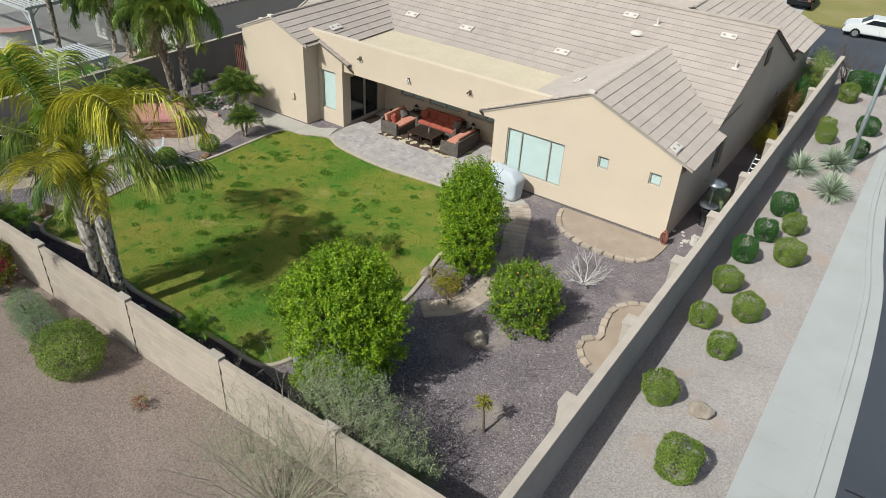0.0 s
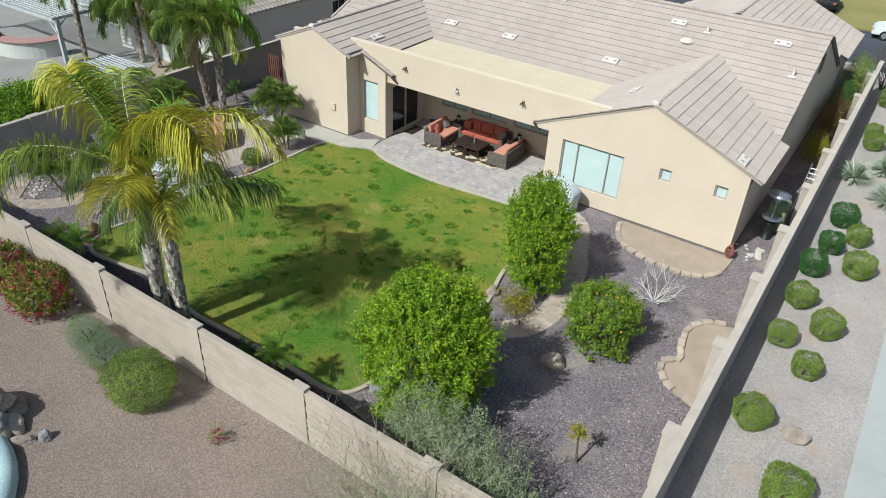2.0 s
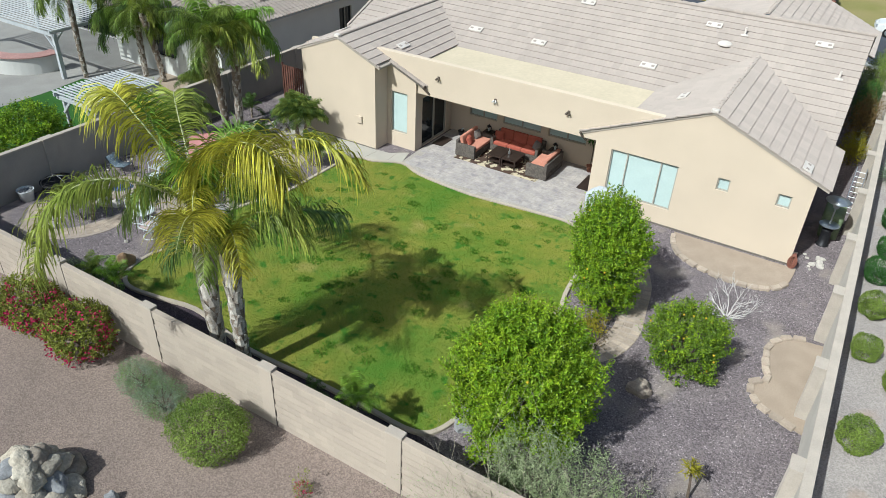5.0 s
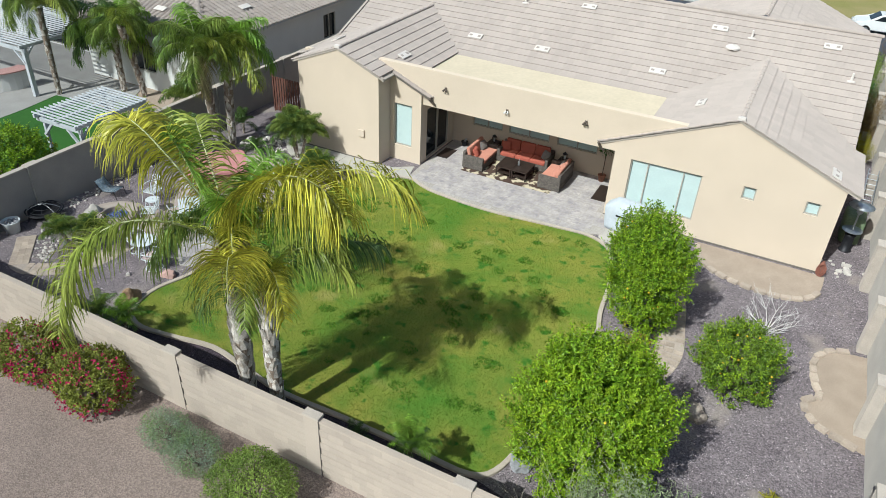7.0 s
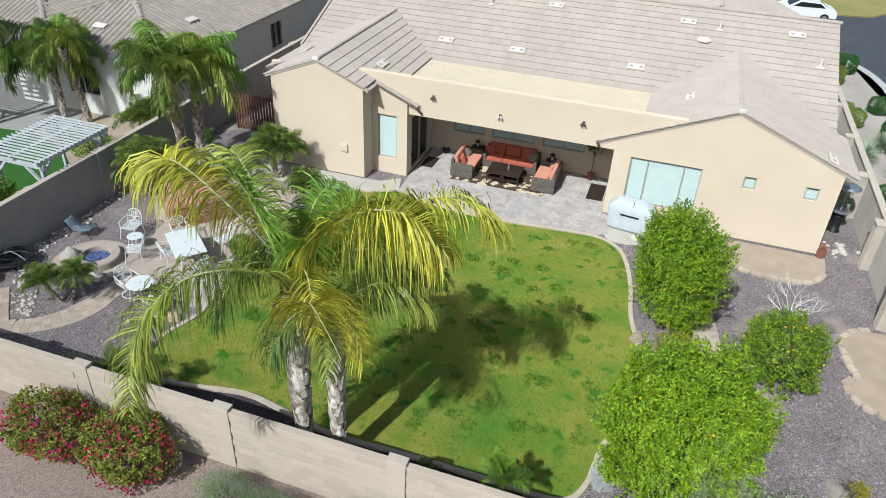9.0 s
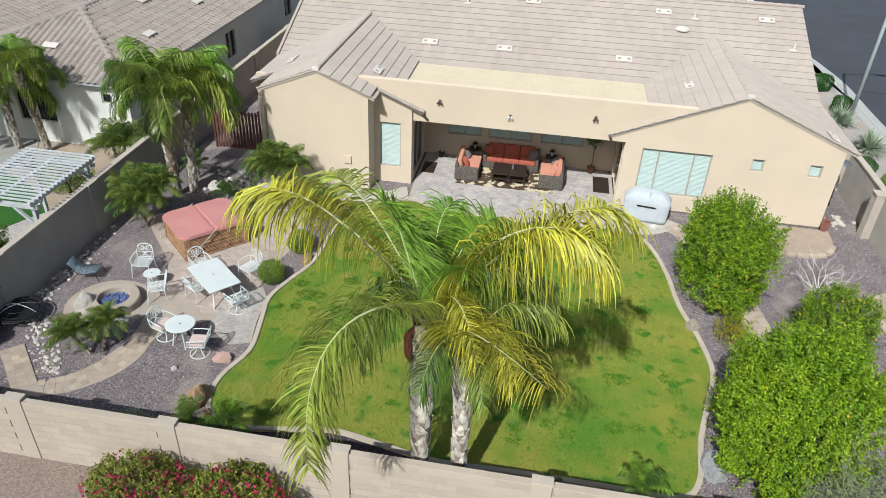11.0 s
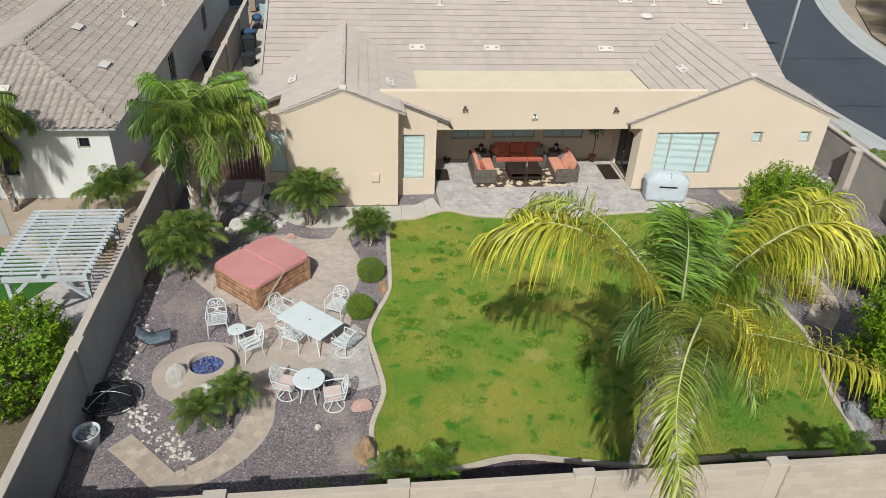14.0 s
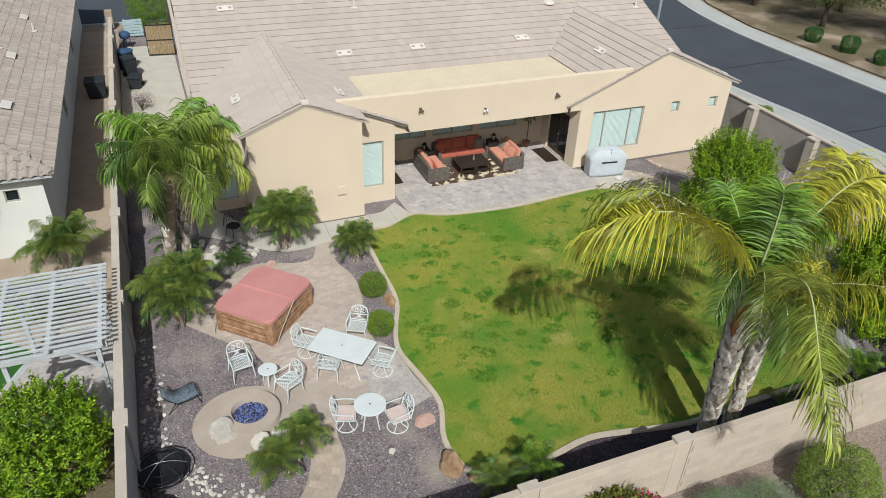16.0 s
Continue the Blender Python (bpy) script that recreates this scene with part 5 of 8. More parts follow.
t = twig_tree("desert_tree", "nearly bare pale twiggy desert tree behind the wall", (-8.3, 6.6, 0), 3, 44, 2.35, 1.05, TWIG, 0.016, 4)
P, Nn = crown_points(2.6, 1.4, 1.5, 5200, 33, 0.4, 1.6, -0.6, 0.85)
P[:, 2] += 1.55
part("foliage", leaves_mesh(P, Nn, 0.06, 0.018, 34, SAGE), None, t, kind="stuff")
t2 = twig_tree("dry_shrub", "leafless bleached shrub on the gravel", (-6.8, 19.15, 0), 8, 14, 0.72, 1.5, DEAD_WOOD, 0.019, 4, category="shrub")
twig_tree("bare_tree", "bare purplish winter tree at the street corner", (-3.4, 47.5, 0), 5, 7, 1.9, 0.6, BARK, 0.04, 4)
t = thing("young_tree", "thin staked sapling with a small leaf tuft", "tree", (-5.95, 11.42, 0))
part("trunk", tube(BM(), [(0, 0, -0.02), (-0.04, 0.02, 0.4), (-0.1, 0.06, 0.85)], [0.04, 0.032, 0.026], 7), BARK, t)
P, Nn = crown_points(0.15, 0.15, 0.18, 150, 41, 0.3, 1.6, -0.6, 0.9)
part("crown", leaves_mesh(P + np.array([-0.11, 0.07, 0.95]), Nn, 0.2, 0.03, 42, YELLOWISH, up=0.6), None, t, kind="stuff")


# clipped ball shrubs on the verge
def ball_variants(material, seed, r=0.55):
    out = []
    for s in range(3):
        P, Nn = crown_points(r, r, r * 0.95, 8200, seed + s, 0.16, 2.4, -0.85, 0.2)
        q = P / r
        q = np.sign(q) * np.abs(q) ** 0.7
        q[:, :2] *= (0.95 + 0.09 * q[:, 2:3])
        P = q * r * 0.93
        P[:, 2] += r * 0.86
        P[:, 2] = np.maximum(P[:, 2], 0.03)
        out.append(leaves_mesh(P, Nn, 0.045, 0.028, seed + s + 7, material))
    return out


BALLS = ball_variants(HEDGE, 60)
BALLS_DARK = ball_variants(HEDGE_DARK, 70)
VERGE = [(-1.46, 13.2, 1.05, 0), (-2.77, 15.45, 0.92, 0), (-1.96, 18.4, 0.8, 0), (-1.83, 20.7, 0.86, 0), (-2.89, 19.5, 0.78, 0), (-2.84, 21.95, 0.88, 0), (-2.89, 24.2, 0.86, 1), (-1.53, 25.05, 0.98, 0), (-2.63, 26.2, 0.85, 1), (-1.86, 27.35, 0.78, 0),
         (-2.56, 28.65, 0.98, 1), (-1.09, 36.7, 0.95, 1), (-2.66, 37.6, 0.9, 0), (-2.84, 39.3, 0.75, 0), (-1.12, 40.15, 1.0, 1), (-2.75, 44.55, 1.0, 0), (-2.64, 47.05, 1.2, 1), (-1.9, 47.0, 1.2, 1)]
for i, (x, y, s, dark) in enumerate(VERGE):
    t = thing("ball_shrub", "clipped round dark green shrub on the pale gravel verge" if dark else "clipped round light green shrub on the pale gravel verge", "shrub", (x, y, 0), 47 * i, "clipped verge shrubs")
    t.scale = (s, s, s * (0.95 if i % 3 else 1.08))
    part("stem", tube(BM(), [(0, 0, -0.02), (0, 0, 0.3)], [0.05, 0.03], 6), BARK, t)
    part("crown", (BALLS_DARK if dark else BALLS)[i % 3], None, t, kind="stuff")


def agave(x, y, s, seed):
    t = thing("desert_spoon", "spiky pale grey-green desert spoon plant on the verge", "shrub", (x, y, 0), 0, "spiky verge plants")
    rg = random.Random(seed)
    vs, fs = [], []
    for i in range(260):
        a, e = rg.uniform(0, 6.28), math.asin(rg.uniform(0.05, 1))
        d = Vector((math.cos(a) * math.cos(e), math.sin(a) * math.cos(e), math.sin(e)))
        sd = d.cross(Vector((0, 0, 1))).normalized() * 0.017 * s
        ln = s * rg.uniform(0.55, 0.8)
        b = len(vs)
        o = Vector((0, 0, 0.1 * s))
        m1, tip = o + d * ln * 0.6, o + d * ln + Vector((0, 0, -0.1 * ln * math.cos(e)))
        vs += [o - sd, o + sd, m1 + sd, tip, m1 - sd]
        fs += [(b, b + 1, b + 2, b + 4), (b + 4, b + 2, b + 3)]
    part("leaves", mesh_from(vs, fs, AGAVE), None, t, kind="stuff")
    part("crown_base", lathe(BM(), [(0.1 * s, -0.03), (0.12 * s, 0.05), (0.05 * s, 0.14)], 10), AGAVE, t)


for i, (x, y, s) in enumerate(((-2.86, 33.25, 1.35), (-1.68, 34.8, 1.45), (-1.24, 31.65, 1.5))):
    agave(x, y, s, 80 + i)

# shrubs behind the rear wall
bush("green_shrub", "dense rounded green shrub on pinkish gravel", "shrub", (-16.3, 6.5, 0), 1.02, 0.88, 0.72, 14000, 0.055, HEDGE, 91, shoots=40, lump=0.18, zc=0.64, shoot_len=0.12)
bush("blue_sage_shrub", "low blue-grey and green flowering sage shrub", "shrub", (-18.2, 6.65, 0), 0.72, 0.62, 0.46, 6000, 0.045, SAGE_BLUE, 92, shoots=40, lump=0.22, zc=0.42, leaf_w=0.018, shoot_len=0.16, shell=0.5)
bush("blue_sage_shrub", "low blue-grey and green flowering sage shrub", "shrub", (-19.25, 6.85, 0), 0.74, 0.55, 0.46, 6000, 0.045, SAGE_BLUE, 93, shoots=40, lump=0.22, zc=0.42, leaf_w=0.018, shoot_len=0.16, shell=0.5)
bush("bougainvillea", "bougainvillea bush covered with magenta blossom", "shrub", (-21.9, 6.95, 0), 1.1, 0.82, 0.78, 9000, 0.085, BOUGAIN, 94, sprig=0.14, shoots=50, lump=0.25, zc=0.72, flowers=(MAGENTA, 200, 0.078), shoot_len=0.22)
bush("bougainvillea", "bougainvillea bush covered with magenta blossom", "shrub", (-24.0, 6.9, 0), 1.15, 0.8, 0.78, 9000, 0.085, BOUGAIN, 95, sprig=0.14, shoots=50, lump=0.25, zc=0.72, flowers=(MAGENTA, 200, 0.078), shoot_len=0.22)
bush("red_flower_plant", "small young plant with reddish blossom", "plant", (-13.52, 6.6, 0), 0.2, 0.2, 0.2, 220, 0.05, BOUGAIN, 96, shoots=6, lump=0.4, zc=0.2, flowers=(MAGENTA, 22, 0.045), stem=0.012)


# ---- palms ----
def frond_meshes(path, leaf_len, n, material, seed, hang=0.6, width=0.032, rach=0.022, plume=0.35, start=0.14, fold=0.5, rmat=None):
    """A feather leaf: rachis tube along the path, drooping strip leaflets to both sides."""
    rg = np.random.default_rng(seed)
    pts = [Vector(p) for p in path]
    k = len(pts)
    bm = BM()
    tube(bm, pts, [rach * (1 - 0.85 * i / (k - 1)) for i in range(k)], 6)
    rac = bm_mesh(bm, rmat or RACHIS, True, "frond")
    vs, fs = [], []
    down = Vector((0, 0, -1))
    for j in range(n):
        s = start + (1 - start) * (j + rg.uniform(0, 0.8)) / n
        s = min(s, 0.995)
        f = s * (k - 1)
        i = min(int(f), k - 2)
        p = pts[i].lerp(pts[i + 1], f - i)
        tan = (pts[i + 1] - pts[i]).normalized()
        sidev = tan.cross(Vector((0, 0, 1)))
        if sidev.length < 0.1:
            sidev = Vector((0, 1, 0))
        sidev.normalize()
        upv = sidev.cross(tan).normalized()
        prof = (0.5 + 0.5 * math.sin(math.pi * min(1, (s - start) / 0.45) / 2)) * (1 - max(0, (s - 0.78) / 0.22) * 0.45)
        for sg in (-1, 1):
            ln = leaf_len * prof * rg.uniform(0.65, 1.2)
            d = (sidev * sg * 0.9 + tan * (0.16 + 0.34 * s) + upv * (fold * 0.4 + rg.normal(0, plume))).normalized()
            q, w, hg = p.copy(), width * rg.uniform(0.75, 1.15), hang * rg.uniform(0.7, 1.3)
            wd = tan.copy() * 0.5 + upv * 0.5
            b = len(vs)
            segs = 4
            for m in range(segs + 1):
                ww = w * (0.55, 1, 0.9, 0.6, 0.08)[m]
                wv = (wd - d * wd.dot(d))
                wv = wv.normalized() if wv.length > 1e-4 else upv
                vs += [q - wv * ww * 0.5, q + wv * ww * 0.5]
                if m < segs:
                    fs.append((b + 2 * m, b + 2 * m + 1, b + 2 * m + 3, b + 2 * m + 2))
                d = (d + down * hg * (0.3 + 0.3 * m) + Vector(rg.normal(0, 0.06, 3))).normalized()
                q = q + d * ln / segs
    return rac, mesh_from(vs, fs, material, name="foliage")


def bezier(a, peak, b, n=14):
    """A path from a to b whose middle passes through peak."""
    a, peak, b = Vector(a), Vector(peak), Vector(b)
    c = 2 * peak - (a + b) / 2
    return [a * (1 - t) ** 2 + c * 2 * t * (1 - t) + b * t * t for t in np.linspace(0, 1, n)]


def add_frond(parent, path, leaf_len, n, material, seed, **kw):
    rac, lf = frond_meshes(path, leaf_len, n, material, seed, **kw)
    f = part("frond", rac, None, parent)
    part("foliage", lf, None, f, kind="stuff")


def palm_trunk(parent, pts, r0, r1, boots=60, seed=0):
    """A fibrous trunk wrapped in curved, upward pointing old leaf bases."""
    bm = BM()
    line = [Vector(p) for p in curve([tuple(p) for p in pts], False, 5)]
    k = len(line)
    tube(bm, line, [(r0 + (r1 - r0) * i / (k - 1)) * 0.93 + 0.008 * math.sin(i * 2.1) for i in range(k)], 14)
    part("trunk", bm, PALM_TRUNK, parent, smooth=True)
    rg = random.Random(seed)
    vs, fs = [], []
    for i in range(boots):
        s = 0.04 + 0.95 * (i / boots)
        f = s * (k - 1)
        j = min(int(f), k - 2)
        p = line[j].lerp(line[j + 1], f - j)
        rr = r0 + (r1 - r0) * s
        a = i * 2.399 + rg.uniform(-0.15, 0.15)
        ln = rr * rg.uniform(1.3, 2.3)
        flare = rr * (rg.uniform(0.02, 0.14) + 0.16 * s)
        skew = rg.uniform(-0.35, 0.35)
        half = rg.uniform(0.48, 0.68)
        b = len(vs)
        for row, (h, wd, out) in enumerate(((0.0, 1.0, -0.02), (0.45, 0.78, 0.35), (0.85, 0.42, 0.8), (1.0, 0.22, 1.0))):
            for c in (-1, 0, 1):
                q = a + skew * h + c * half * wd
                rad = rr * (0.97 + (0.07 if c == 0 else 0)) + flare * out
                vs.append(p + Vector((math.cos(q) * rad, math.sin(q) * rad, ln * h)))
        for row in range(3):
            for c in range(2):
                o = b + row * 3 + c
                fs.append((o, o + 1, o + 4, o + 3))
        e = len(vs)
        for c in (-1, 0, 1):
            q = a + skew + c * half * 0.2
            rad = rr * 0.9 + flare * 0.6
            vs.append(p + Vector((math.cos(q) * rad, math.sin(q) * rad, ln * 0.97)))
        for c in range(2):
            fs.append((b + 9 + c, b + 10 + c, e + c + 1, e + c))
    part("leaf_sheath", mesh_from(vs, fs, PALM_BOOT), None, parent, "old grey leaf bases", kind="stuff")


def cubic(a, b, c, d, n=18):
    a, b, c, d = Vector(a), Vector(b), Vector(c), Vector(d)
    return [a * (1 - t) ** 3 + b * 3 * t * (1 - t) ** 2 + c * 3 * t * t * (1 - t) + d * t ** 3 for t in np.linspace(0, 1, n)]


queen = thing("queen_palm", "tall queen palm with yellow-green drooping fronds by the rear wall", "palm tree", (0, 0, 0))
palm_trunk(queen, [(-18.3, 8.78, -0.05), (-18.33, 8.76, 1.2), (-18.34, 8.75, 2.6), (-18.28, 8.8, 3.7), (-18.24, 8.85, 4.6)], 0.165, 0.31, 120, 1)
H1 = (-18.22, 8.88, 4.95)
# the long fronds of the crown: their curve, leaflet length, number, leaf, hang, spread of the leaflets
LONG = [
    (((-18.3, 8.9, 5.1), (-20.27, 8.75, 7.74), (-21.51, 8.9, 7.66), (-21.9, 9.92, 6.3)), 1.35, 250, PALM_YELLOW, 1.15, 0.4),
    (((-18.2, 8.84, 5.1), (-17.4, 8.4, 7.48), (-15.95, 9.0, 7.75), (-15.2, 8.75, 6.7)), 1.35, 250, PALM_YELLOW, 1.15, 0.4),
    (((-18.23, 8.85, 4.99), (-18.63, 8.45, 6.23), (-18.67, 8.4, 7.27), (-19.01, 8.22, 7.75)), 0.8, 150, PALM_BRIGHT, 0.3, 0.35),
    (((-18.1, 8.8, 5.05), (-18.45, 7.1, 6.86), (-20.1, 6.4, 6.8), (-19.5, 5.2, 4.5)), 1.05, 220, PALM_SUN, 0.85, 0.42),
]
for i, (pts, ll, n, mt, hg, sp) in enumerate(LONG):
    add_frond(queen, cubic(*pts), ll, n, mt, 200 + i, hang=hg, width=0.034, start=0.1, plume=sp, fold=1.25, rach=0.034)
QUEEN = [  # peak, tip, leaflet length, material, hang, spread of the leaflets
    ((-15.9, 9.6, 7.15), (-14.6, 10.5, 6.2), 1.0, PALM_YELLOW, 1.0, 0.3),
    ((-20.0, 10.0, 6.9), (-21.1, 11.0, 6.2), 0.9, PALM_SUN, 1.0, 0.3),
    ((-18.3, 9.7, 6.3), (-18.1, 10.5, 6.6), 0.6, PALM_BRIGHT, 0.7, 0.35),
    ((-18.6, 9.7, 6.0), (-19.0, 10.6, 5.4), 0.7, PALM_GREEN, 0.9, 0.35),
    ((-18.8, 8.2, 5.85), (-19.3, 7.5, 4.9), 0.8, PALM_GREEN, 1.1, 0.4),
    ((-18.9, 8.7, 5.8), (-19.6, 8.4, 4.9), 0.75, PALM_DEEP, 1.1, 0.4),
    ((-17.7, 8.3, 5.85), (-17.2, 7.7, 5.0), 0.7, PALM_YELLOW, 1.1, 0.35),
    ((-17.7, 9.3, 6.4), (-17.2, 9.7, 6.8), 0.75, PALM_BRIGHT, 0.6, 0.4),
    ((-17.6, 9.2, 6.0), (-16.8, 9.7, 5.4), 0.8, PALM_BRIGHT, 1.0, 0.4),
    ((-17.9, 8.5, 6.2), (-17.5, 8.2, 6.6), 0.6, PALM_BRIGHT, 0.6, 0.4),
    ((-16.9, 9.3, 6.0), (-16.0, 9.8, 5.0), 0.8, PALM_SUN, 1.0, 0.4),
]
for i, (pk, tp, ll, mt, hg, sp) in enumerate(QUEEN):
    add_frond(queen, bezier(H1, pk, tp, 16), ll * 1.15, 105, mt, 210 + i, hang=hg, width=0.031, start=0.1, plume=sp, fold=1.2, rach=0.024)
# dry brown flower sheath hanging at the trunk's top
sp = BM()
tube(sp, [(-18.45, 8.55, 5.0), (-18.62, 8.6, 4.6), (-18.62, 8.66, 4.1), (-18.5, 8.68, 3.7)], [0.03, 0.09, 0.08, 0.02], 8)
part("flower_sheath", sp, SHEATH_RED, queen, "dry red-brown flower sheath", smooth=True)

queen2 = thing("queen_palm", "shorter queen palm with a pale shaggy trunk by the rear wall", "palm tree", (0, 0, 0))
palm_trunk(queen2, [(-17.45, 8.85, -0.05), (-17.48, 8.83, 1.2), (-17.47, 8.82, 2.4), (-17.5, 8.85, 3.3), (-17.52, 8.85, 3.8)], 0.16, 0.23, 90, 2)
H2 = (-17.55, 8.85, 4.1)
add_frond(queen2, cubic((-17.6, 8.84, 4.15), (-18.1, 8.5, 5.15), (-17.5, 7.9, 5.9), (-16.0, 6.3, 5.9)), 1.0, 170, PALM_YELLOW, 229, hang=0.85, width=0.032, start=0.12, plume=0.36, fold=1.2, rach=0.028)
for i, (pk, tp, ll, mt, hg) in enumerate([
    ((-17.0, 10.4, 4.55), (-16.0, 11.5, 4.25), 0.85, PALM_DEEP, 1.3),
    ((-17.3, 9.3, 5.5), (-16.9, 9.9, 6.2), 0.75, PALM_BRIGHT, 0.7),
    ((-17.3, 8.2, 4.9), (-17.0, 7.6, 4.0), 0.65, PALM_GREEN, 1.5),
    ((-17.9, 8.2, 4.9), (-18.2, 7.6, 4.1), 0.75, PALM_DEEP, 1.3),
    ((-17.0, 8.6, 4.9), (-16.5, 8.3, 4.0), 0.7, PALM_YELLOW, 1.3),
    ((-16.7, 9.3, 5.2), (-15.8, 9.8, 4.4), 0.8, PALM_SUN, 1.2),
]):
    add_frond(queen2, bezier(H2, pk, tp, 16), ll * 1.2, 120, mt, 230 + i, hang=hg * 0.8, width=0.031, start=0.1, plume=0.34, fold=1.2, rach=0.022)


def frond_variants(length, leaf, n, material, seed, bends, **kw):
    out = []
    for i, (e0, bend) in enumerate(bends):
        p, q, th = [Vector((0, 0, 0))], Vector((0, 0, 0)), e0
        for j in range(11):
            th = e0 - bend * ((j + 1) / 11) ** 1.3
            q = q + Vector((math.cos(th), 0, math.sin(th))) * length / 11
            p.append(q.copy())
        out.append(frond_meshes(p, leaf, n, material, seed + i, **kw))
    return out


VAR_TALL = {m: frond_variants(2.3, 0.72, 120, m, 300, [(1.5, 1.6), (1.42, 2.25), (1.25, 2.55), (1.0, 2.45), (0.65, 2.15)], hang=1.15, width=0.032, plume=0.36, fold=1.0, rach=0.018) for m in (PALM_GREEN, PALM_BRIGHT, PALM_DEEP, PALM_SUN, PALM_DRY)}
VAR_SMALL = {m: frond_variants(1.0, 0.27, 90, m, 340, [(1.5, 1.0), (1.38, 1.5), (1.2, 1.8), (0.95, 1.8), (0.55, 1.5)], hang=0.9, width=0.013, rach=0.006, plume=0.5, fold=1.0, rmat=m) for m in (PYGMY, PALM_BRIGHT, PALM_DEEP)}


def crown_of(parent, at, variants, n, seed, scale=1.0, lift=0.0):
    rg = random.Random(seed)
    for i in range(n):
        layer = int(5 * (i / n) ** 1.1)
        rac, lf = variants[i % len(variants)][min(4, layer)]
        m = Matrix.Translation(at) @ Matrix.Rotation(i * 2.399 + rg.uniform(-0.3, 0.3), 4, "Z") @ Matrix.Rotation(-lift - rg.uniform(-0.22, 0.22), 4, "Y") @ Matrix.Scale(scale * rg.uniform(0.75, 1.12), 4)
        f = part("frond", rac, None, parent, m=m)
        part("foliage", lf, None, f, kind="stuff")


def tall_palm(at, h, seed, material, label, n=15, scale=1.0, lean=(0, 0), r=0.16, dry=False):
    t = thing("queen_palm", label, "palm tree", at, 0)
    palm_trunk(t, [(0, 0, -0.05), (lean[0] * 0.3, lean[1] * 0.3, h * 0.4), (lean[0], lean[1], h)], r * 1.05, r * 1.3, 60, seed)
    crown_of(t, (lean[0], lean[1], h + 0.15), [VAR_TALL[m] for m in (material, PALM_BRIGHT, PALM_GREEN, material, PALM_DEEP, PALM_SUN, PALM_GREEN, PALM_DRY if dry else PALM_GREEN)], n, seed, scale)
    return t


tall_palm((-30.05, 20.4, 0), 4.2, 5, PALM_GREEN, "slender queen palm with arching fronds by the side wall", 24, 1.0, (0.5, -0.9))
tall_palm((-29.55, 20.75, 0), 3.95, 6, PALM_BRIGHT, "slender queen palm with partly dry arching fronds beside the walk", 24, 1.02, (0.35, -0.1), dry=True)


def small_palm(name, at, stems, seed, material, label, n=15, scale=1.0):
    t = thing(name, label, "palm", at, 0)
    for i, (dx, dy, h) in enumerate(stems):
        palm_trunk(t, [(dx * 0.3, dy * 0.3, -0.04), (dx * 0.7, dy * 0.7, h * 0.5), (dx, dy, h)], 0.055, 0.06, 24, seed + i)
        crown_of(t, (dx, dy, h), [VAR_SMALL[material], VAR_SMALL[material], VAR_SMALL[PALM_DEEP]], n, seed + i, scale, 0.1)
    return t


small_palm("pygmy_palm", (-29.95, 18.1, 0), [(-0.3, -0.1, 1.3), (0.35, 0.15, 1.4), (0.0, -0.45, 1.05)], 401, PYGMY, "clump of pygmy date palms beside the tub", 46, 1.08)
small_palm("pygmy_palm", (-27.95, 11.5, 0), [(-0.45, -0.25, 0.75), (0.3, 0.25, 0.85)], 411, PYGMY, "pair of leaning pygmy palms by the fire pit", 50, 0.72)
small_palm("pygmy_palm", (-26.25, 21.2, 0), [(-0.35, 0.0, 1.15), (0.35, 0.1, 1.2), (0.0, -0.2, 1.3)], 421, PYGMY, "bushy multi-stemmed palm against the house wall", 46, 1.1)
small_palm("pygmy_palm", (-24.2, 19.65, 0), [(-0.12, 0.0, 0.75), (0.2, 0.05, 0.75)], 431, PYGMY, "small multi-stemmed palm at the lawn corner", 42, 0.8)
small_palm("pygmy_palm", (-33.2, 21.9, 0), [(-0.2, 0, 0.9), (0.25, 0.1, 1.0)], 441, PYGMY, "bushy small palm in the neighbouring yard", 26, 1.2)
small_palm("young_palm", (-13.56, 8.68, 0), [(0, 0, 1.2)], 451, PALM_BRIGHT, "young palm on a thin stem in the dark bed", 22, 0.78)
small_palm("young_palm", (-22.89, 8.95, 0), [(0, 0, 0.85)], 452, PALM_BRIGHT, "young palm on a thin stem at the lawn end", 22, 0.75)
small_palm("young_palm", (-23.9, 8.95, 0), [(0, 0, 0.7)], 453, PYGMY, "low young palm beside the boulder", 18, 0.75)
small_palm("young_palm", (-15.4, 9.1, 0), [(0, 0, 0.08)], 454, PALM_DEEP, "low young palm in the dark bed", 9, 0.6)
small_palm("sago_palm", (-28.1, 20.55, 0), [(0, 0, 0.15)], 455, PALM_DEEP, "dark green sago palm beside the walk", 18, 0.75)
small_palm("pygmy_palm", (-29.9, 21.9, 0), [(0, 0, 0.5)], 456, PALM_DEEP, "dark small palm under the tall palms", 14, 0.8)
bush("round_shrub", "dense round green shrub at the lawn kerb", "shrub", (-24.15, 17.65, 0), 0.44, 0.44, 0.4, 4200, 0.05, CITRUS_C, 501, lump=0.1, zc=0.4)
bush("round_shrub", "dense round green shrub at the lawn kerb", "shrub", (-24.5, 15.75, 0), 0.41, 0.41, 0.38, 4000, 0.05, CITRUS_C, 502, lump=0.1, zc=0.37)
bush("round_shrub", "low dark shrub beside the house walk", "shrub", (-26.7, 23.4, 0), 0.55, 0.4, 0.45, 2600, 0.05, CITRUS_C, 503, lump=0.2, zc=0.4)
